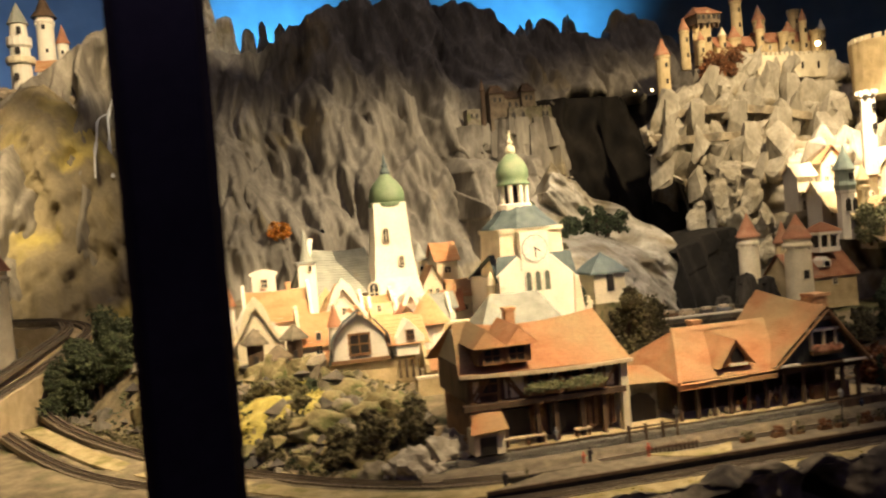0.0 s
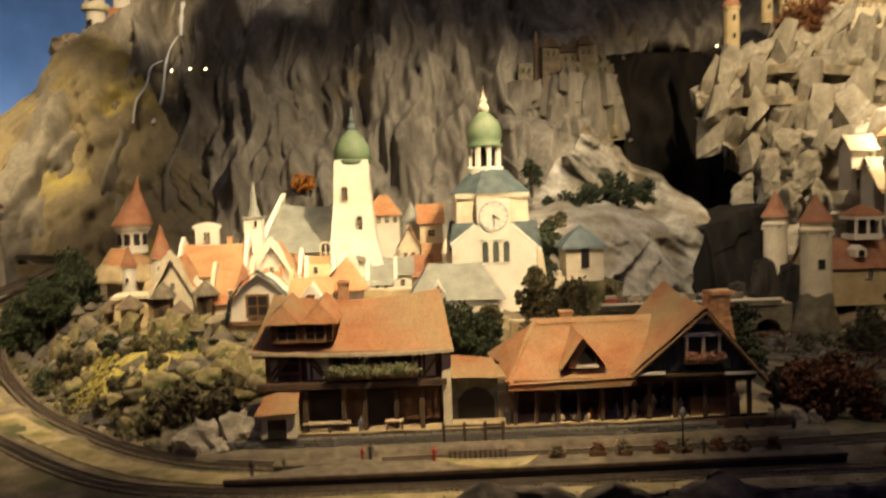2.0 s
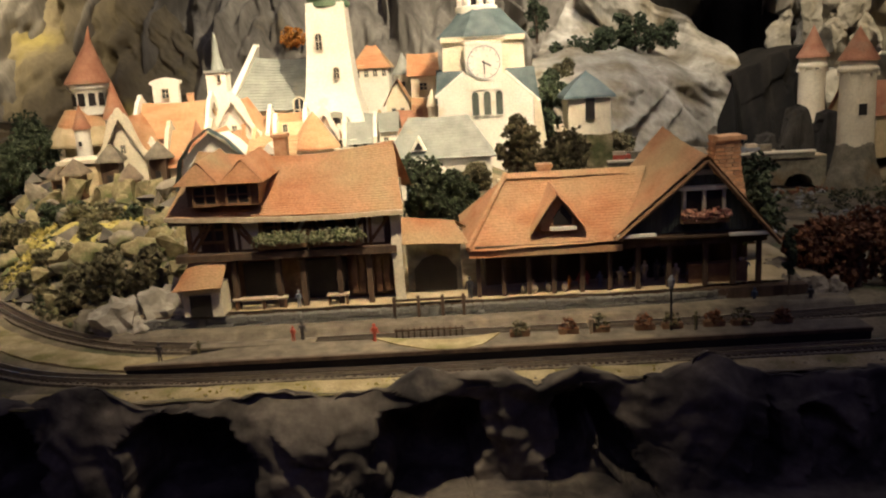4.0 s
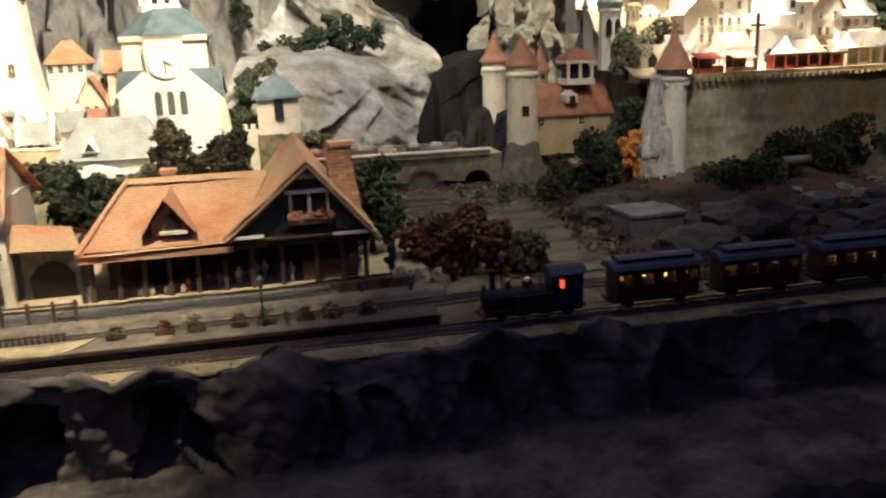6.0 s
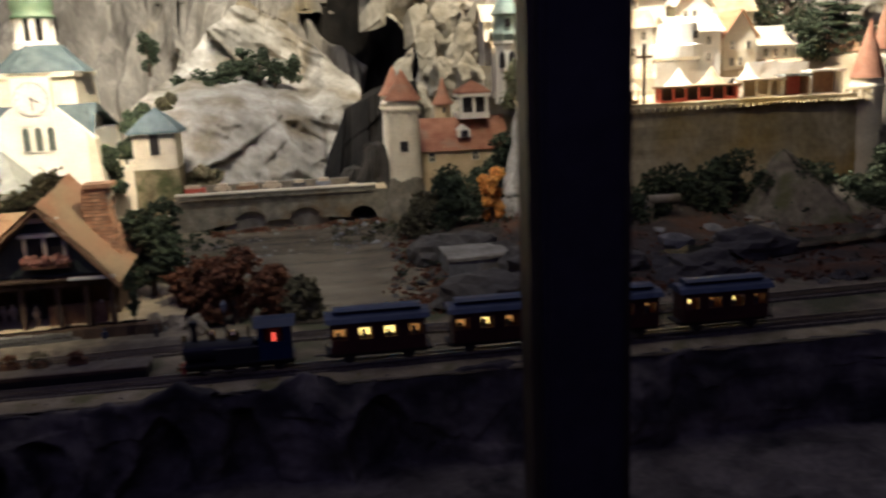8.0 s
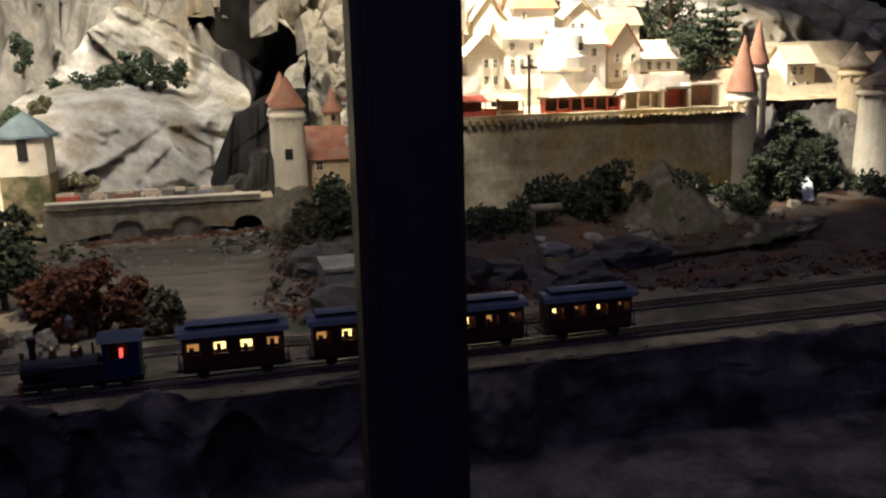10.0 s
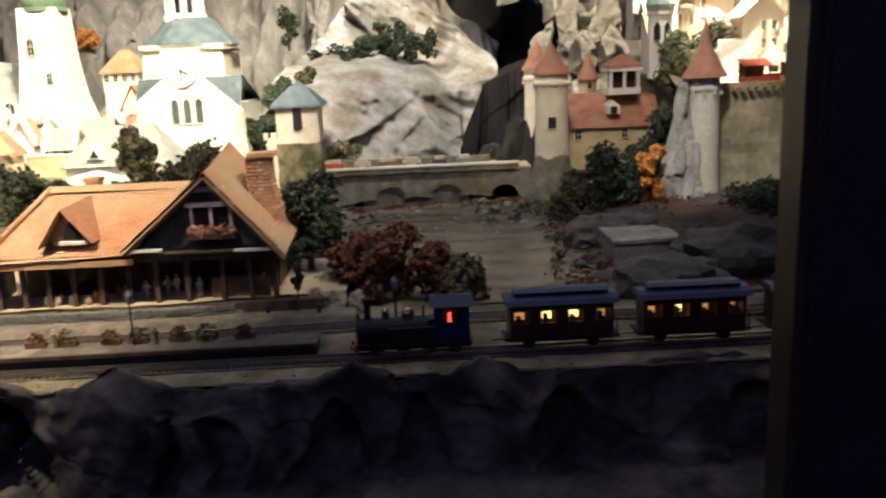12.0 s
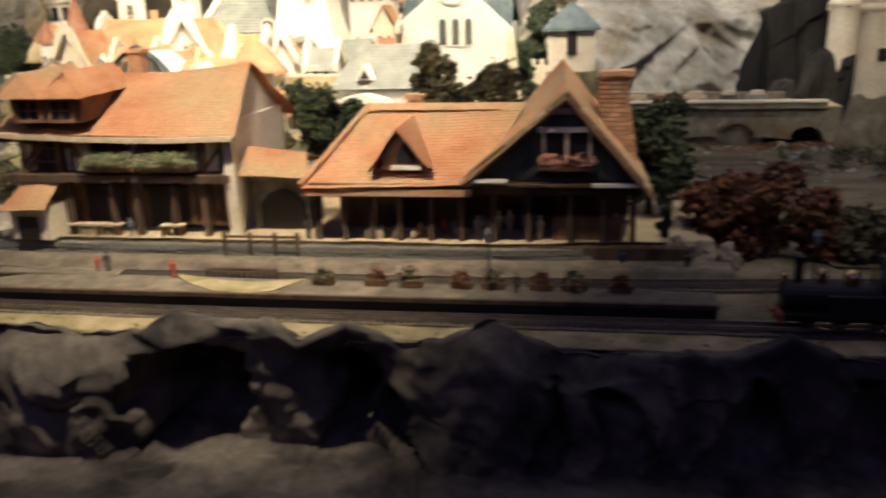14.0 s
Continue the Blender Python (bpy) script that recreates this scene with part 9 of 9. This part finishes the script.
# ---- station people figures, kept as plain painted dolls ----
def doll(x, y, z, h, mt, label, seed):
    k = random.Random(seed)
    bm = lathe(bmesh.new(), x, y, [(h * 0.09, z + h * 0.40), (h * 0.11, z + h * 0.55), (h * 0.14, z + h * 0.76), (h * 0.05, z + h * 0.82), (h * 0.045, z + h * 0.84), (h * 0.075, z + h * 0.88), (h * 0.075, z + h * 0.95), (h * 0.03, z + h)], 8)
    for d in (-1, 1):
        limb(bm, (x + d * h * k.uniform(0.04, 0.09), y + h * k.uniform(-0.08, 0.05), z), (x + d * h * 0.045, y, z + h * 0.46), h * 0.04, h * 0.055, 5)
        limb(bm, (x + d * h * 0.13, y, z + h * 0.76), (x + d * h * k.uniform(0.13, 0.24), y - h * k.uniform(0.0, 0.14), z + h * k.uniform(0.42, 0.58)), h * 0.04, h * 0.028, 5)
    return solo("figurine", bm, mt, (x, y, z), label, "figurine", "station figurines")


for i, (x, y, z, h, mt) in enumerate((
        (0.690, 1.815, 0.985, 0.036, M_GREY), (0.715, 1.690, 0.965, 0.036, M_DCLOTH), (0.700, 1.688, 0.965, 0.028, M_RED), (0.838, 1.66, 0.966, 0.034, M_RED), (0.500, 1.62, 0.966, 0.034, M_DCLOTH), (0.555, 1.645, 0.966, 0.026, M_OLIVE),
        (1.505, 1.832, 0.985, 0.040, M_GREY), (1.305, 1.838, 0.985, 0.042, M_TAN), (1.322, 1.84, 0.985, 0.044, M_TAN), (1.345, 1.842, 0.985, 0.046, M_DCLOTH), (1.362, 1.842, 0.985, 0.040, M_DCLOTH), (1.262, 1.835, 0.985, 0.036, M_DCLOTH), (1.280, 1.838, 0.985, 0.034, M_GREY),
        (0.998, 1.82, 0.985, 0.044, M_DCLOTH), (1.185, 1.64, 0.967, 0.036, M_TAN), (1.350, 1.635, 0.967, 0.034, M_OLIVE), (1.50, 1.80, 0.95, 0.036, M_BLUE), (1.595, 1.79, 0.95, 0.038, M_DCLOTH), (1.215, 1.832, 0.985, 0.030, M_RED),
        (1.115, 1.815, 0.985, 0.022, M_TAN), (1.137, 1.815, 0.985, 0.020, M_GREY), (1.198, 1.812, 0.985, 0.032, M_RED), (1.179, 1.812, 0.985, 0.028, M_ORANGE), (1.235, 1.812, 0.985, 0.034, M_GREY), (1.273, 1.815, 0.985, 0.040, M_TAN), (1.292, 1.817, 0.985, 0.036, M_BROWN), (1.372, 1.812, 0.985, 0.042, M_TAN), (1.40, 1.815, 0.985, 0.036, M_GREY), (1.49, 1.818, 0.985, 0.046, M_TAN))):
    doll(x, y + (0.030 if y > 1.806 and x > 1.01 else 0.0), z, h * 0.92, mt, ("dark painted", "grey painted", "red painted", "tan painted")[i % 4] + " standing station figurine", i)


# platform planters, fence, lamps, tables
for i in range(8):
    x = 1.085 + 0.058 * i + rngp.uniform(-0.014, 0.014)
    pb = thing("platform_planter", (x, 1.650, 0.967), "low brown planter with dry shrubs on the platform", "planter", "platform planters")
    part("trough", gridbox(x - 0.016, x + 0.016, 1.644, 1.656, 0.967, 0.976, 0.02, 0.0008, x), M_BROWN, pb)
    lv = bmesh.new()
    leaves(lv, (x, 1.650, 0.980), rngp.uniform(0.010, 0.017), 60, 0.0032, rngp)
    part("foliage", lv, M_RUST if i % 2 else M_OLIVE, pb)
fn = thing("rail_fence", (0.90, 1.80, 0.984), "dark low rail fence round the terrace steps", "fence")
for x in (0.862, 0.905, 0.948, 0.985):
    part("post", boxes((x - 0.0028, x + 0.0028, 1.795, 1.801, 0.955, 1.000)), M_TIMBER, fn)
part("rail", boxes((0.858, 0.99, 1.7965, 1.7995, 0.991, 0.995)), M_TIMBER, fn)
fn = thing("rail_fence", (0.92, 1.70, 0.95), "dark lattice fence beside the crossing", "fence")
for x in np.linspace(0.87, 0.98, 12):
    part("post", boxes((x - 0.0012, x + 0.0012, 1.704, 1.707, 0.945, 0.972)), M_TIMBER, fn)
part("rail", boxes((0.866, 0.984, 1.7035, 1.7075, 0.966, 0.969)), M_TIMBER, fn)
for i, x in enumerate((1.312, 1.738)):
    lp = thing("platform_lamp", (x, 1.64 if i == 0 else 1.655, 0.945), "thin dark lamp post beside the track", "lamp post", "platform lamps")
    yy = 1.64 if i == 0 else 1.655
    part("post", turned(x, yy, [(0.004, 0.945), (0.0018, 0.955), (0.0016, 1.035)], 8), M_BLACK, lp)
    part("lantern", turned(x, yy, [(0.002, 1.034), (0.005, 1.040), (0.006, 1.050), (0.002, 1.056), (0, 1.058)], 8), M_GREY, lp)
for i, (x, w) in enumerate(((0.60, 0.03), (0.645, 0.024), (0.76, 0.02))):
    tb = thing("terrace_table", (x, 1.825, 0.984), "small pale wooden table on the inn's terrace", "table", "terrace tables")
    part("tabletop", gridbox(x - w, x + w, 1.816, 1.834, 1.002, 1.005, 0.02, 0.0006, x), M_TAN, tb)
    for dx in (-w * 0.8, w * 0.8):
        part("leg", boxes((x + dx - 0.0015, x + dx + 0.0015, 1.818, 1.821, 0.984, 1.002)), M_BROWN, tb)
        part("leg", boxes((x + dx - 0.0015, x + dx + 0.0015, 1.829, 1.832, 0.984, 1.002)), M_BROWN, tb)
for i, x in enumerate((1.095, 1.115, 1.14, 1.17, 1.20)):
    gs = bmesh.new()
    lathe(gs, x, 1.83, [(0.004, 0.985), (0.006, 0.992), (0.004, 1.0), (0, 1.004)], 8)
    solo("milk_churn", gs, M_PAVE if i % 2 == 0 else M_TAN, (x, 1.83, 0.985), "small pale churn on the station porch", "churn", "porch churns")
pipe = thing("stone_culvert", (2.86, 2.45, 1.03), "pale pipe jutting from the wall's brambles", "pipe")
b = turned(0, 0, [(0.012, 0), (0.012, 0.09), (0.009, 0.09), (0.009, 0)], 12)
bmesh.ops.rotate(b, cent=(0, 0, 0), matrix=Matrix.Rotation(math.pi / 2, 3, "Y"), verts=b.verts)
bmesh.ops.translate(b, vec=(2.80, 2.38, 1.055), verts=b.verts)
part("barrel", b, M_PALE, pipe)
part("stand", gridbox(2.795, 2.812, 2.37, 2.39, 0.97, 1.05, 0.02, 0.003), M_PALE, pipe)


# ---- loose stones, tufts and litter on the ground ----
def pebbles(name, spots, low, high, mt, label, seed, lift=None):
    k = random.Random(seed)
    vs, fs = [], []
    octa = ((1, 0, 0), (0, 1, 0), (-1, 0, 0), (0, -1, 0), (0, 0, 1), (0, 0, -0.6))
    tri = ((0, 1, 4), (1, 2, 4), (2, 3, 4), (3, 0, 4), (1, 0, 5), (2, 1, 5), (3, 2, 5), (0, 3, 5))
    for x, y, z in spots:
        r = low + (high - low) * k.random() ** 2.2
        b = len(vs)
        e = Euler((k.uniform(-0.5, 0.5), k.uniform(-0.5, 0.5), k.random() * 6.3)).to_matrix()
        for o in octa:
            v = e @ Vector((o[0] * r * k.uniform(0.7, 1.3), o[1] * r * k.uniform(0.6, 1.2), o[2] * r * k.uniform(0.5, 0.95)))
            vs.append((x + v.x, y + v.y, z + v.z + r * 0.2))
        fs += [tuple(b + j for j in f) for f in tri]
    me = bpy.data.meshes.new(name)
    me.from_pydata(vs, [], fs)
    me.materials.append(mt)
    return tagged(new(name, me), label, "stones", kind="stuff")


def strewn(count, x0, x1, y0, y1, seed, keep=lambda x, y: True):
    k = random.Random(seed)
    out = []
    while len(out) < count:
        x, y = k.uniform(x0, x1), k.uniform(y0, y1)
        if keep(x, y):
            out.append((x, y, ground_z(x, y)))
    return out


def tufts(name, spots, size, mt, label, seed, r=0.012, n=9):
    k = random.Random(seed)
    bm = bmesh.new()
    for x, y, z in spots:
        leaves(bm, (x, y, z + r * 0.3), r * k.uniform(0.5, 1.5), n, size, k, 0.7)
    return tagged(new(name, mesh_of(name, bm, mt)), label, "plants", kind="stuff")


REAR_WAY = [(1.728, 0.55), (1.83, 0.26), (2.05, 0.02), (2.38, -0.25), (2.85, -0.55), (3.4, -0.8)]
off_track = lambda x, y: x > table_at(y, REAR_WAY) + 0.045
off_river = lambda x, y: abs(x - (1.80 + 0.10 * math.sin((y - 1.84) / 1.14 * 3.0))) > 0.2 or y > 3.0
pebbles("garden_stones", strewn(520, -0.4, 0.5, 1.85, 2.5, 1, off_track), 0.004, 0.022, M_BROWNSTONE, "grey and brown stones of the garden slope", 1)
pebbles("pale_garden_stones", strewn(70, -0.2, 0.5, 1.82, 2.3, 2, off_track), 0.004, 0.020, M_PALE, "pale stones of the garden slope", 2)
pebbles("bank_stones", strewn(420, 1.5, 3.4, 1.83, 2.55, 3, off_river), 0.004, 0.022, M_FRONT, "dark stones on the river banks", 3)
pebbles("bank_pebbles", strewn(90, 1.55, 3.4, 1.83, 2.55, 4, off_river), 0.003, 0.012, M_BROWNSTONE, "brown pebbles on the river banks", 4)
pebbles("trackside_stones", strewn(170, 0.1, 3.2, 1.51, 1.545, 5), 0.0015, 0.005, M_FRONT, "small stones along the front edge", 5)
tufts("garden_tufts", strewn(420, -0.35, 0.48, 1.88, 2.6, 6, off_track), 0.0045, M_OLIVE, "olive moss tufts on the garden slope", 6)
tufts("dark_tufts", strewn(200, -0.8, 0.30, 1.88, 2.9, 7, off_track), 0.005, M_LEAF, "dark green tufts on the garden slope", 7, 0.016)
tufts("bank_tufts", strewn(900, 1.5, 3.6, 1.84, 2.6, 8, off_river), 0.005, M_RUST, "dry brown tufts on the river bank", 8, 0.014)
tufts("green_bank_tufts", strewn(260, 1.5, 3.4, 1.95, 2.95, 9, off_river), 0.005, M_LEAF, "dark green tufts on the river bank", 9, 0.018)
tufts("arch_weeds", strewn(90, 1.56, 2.16, 2.90, 2.965, 14), 0.005, M_RUST, "rusty weeds along the bridge foot", 14, 0.016)
tufts("bridge_tufts", strewn(120, 1.95, 2.5, 2.6, 2.95, 10), 0.005, M_OLIVE, "olive tufts beside the bridge", 10, 0.018)
tufts("verge_grass", strewn(110, 0.2, 2.4, 1.515, 1.545, 11), 0.0022, M_YELLOW, "dry yellow grass along the track's verge", 11, 0.005, 6)
moss_spots = [p for p in strewn(520, -0.08, 0.22, 2.22, 2.46, 21, off_track) if noise.noise(Vector((p[0] * 6, p[1] * 7, 2))) > -0.06]
tufts("yellow_moss", moss_spots, 0.006, M_YELLOW, "bright yellow moss on the garden slope", 12, 0.012, 12)
pebbles("ochre_rubble", strewn(240, -0.45, 0.5, 1.86, 2.55, 22, off_track), 0.008, 0.034, M_MOSS, "brown and ochre rubble of the garden slope", 22)
pebbles("dark_rubble", strewn(200, -0.9, 0.3, 2.0, 3.2, 23, off_track), 0.010, 0.045, M_FRONT, "dark rubble inside the track curve", 23)
pebbles("river_bed_stones", strewn(160, 1.6, 2.1, 2.5, 2.98, 24), 0.004, 0.020, M_STONE, "stones in the shallow water by the bridge", 24)

tufts("verge_tufts", strewn(160, -0.9, 0.2, 1.95, 3.2, 11, lambda x, y: table_at(y, REAR_WAY) + 0.03 < x < table_at(y, REAR_WAY) + 0.13), 0.005, M_OLIVE, "mossy clumps on the sandy verge of the bend", 11, 0.02)

sd = prisms(([(0.835, 1.672), (0.872, 1.636), (0.92, 1.606), (0.955, 1.5995), (0.985, 1.5995), (1.01, 1.613), (1.03, 1.645), (1.042, 1.668), (1.005, 1.655), (0.965, 1.645), (0.915, 1.652), (0.87, 1.666)], "y", 0, 1))
for v in sd.verts:
    v.co = Vector((v.co.x, v.co.z, 0.9655 if v.co.y < 0.5 else 0.9690))
solo("sand_drift", sd, M_SANDMOSS, (0.94, 1.63, 0.967), "pale sandy ramp across the island platform", "path")


def patch_at(u, v):
    a = 2 * math.pi * u
    edge = 1 + 0.45 * noise.noise(Vector((math.cos(a) * 1.3, math.sin(a) * 1.3, 5)))
    x, y = 0.10 + 0.17 * v * edge * math.cos(a), 2.28 + 0.12 * v * edge * math.sin(a)
    lump = 0.020 + 0.018 * noise.noise(Vector((x * 28, y * 28, 1)))
    return (x, y, ground_z(x, y) + lump * (1 - v ** 4) - 0.004 * v)


solo("yellow_moss_patch", sheet(patch_at, 64, 18), M_YELLOW, (0.155, 2.28, 1.0), "bright yellow moss patch on the garden slope", "moss", kind="stuff", smooth=True)
rngw = random.Random(55)
for i in range(7):
    x = -0.24 + 0.072 * i
    y = 2.40 + rngw.uniform(-0.05, 0.01) + max(0.0, -x) * 0.4
    tree("wall_shrub", (x, y, ground_z(x, y) - 0.004), rngw.uniform(0.035, 0.075), rngw.uniform(0.05, 0.09), (M_LEAF, M_OLIVE, M_OLIVE)[i % 3], ("dark green", "olive", "dry olive")[i % 3] + " undergrowth below the lowest houses", 500 + i, 6, "wall shrubs", low=0.1, count=70)


def verge_at(u, v):
    x = 0.30 + 2.9 * u
    y = 1.500 + 0.046 * v + 0.004 * noise.noise(Vector((x * 20, v, 0)))
    return (x, y, 0.9485 + 0.003 * noise.noise(Vector((x * 25, y * 40, 3))) - 0.006 * (1 - v) ** 3)


solo("sandy_verge", sheet(verge_at, 160, 6), M_SANDMOSS, (1.7, 1.52, 0.945), "tan sandy verge along the front track", "verge", kind="structure", smooth=True)
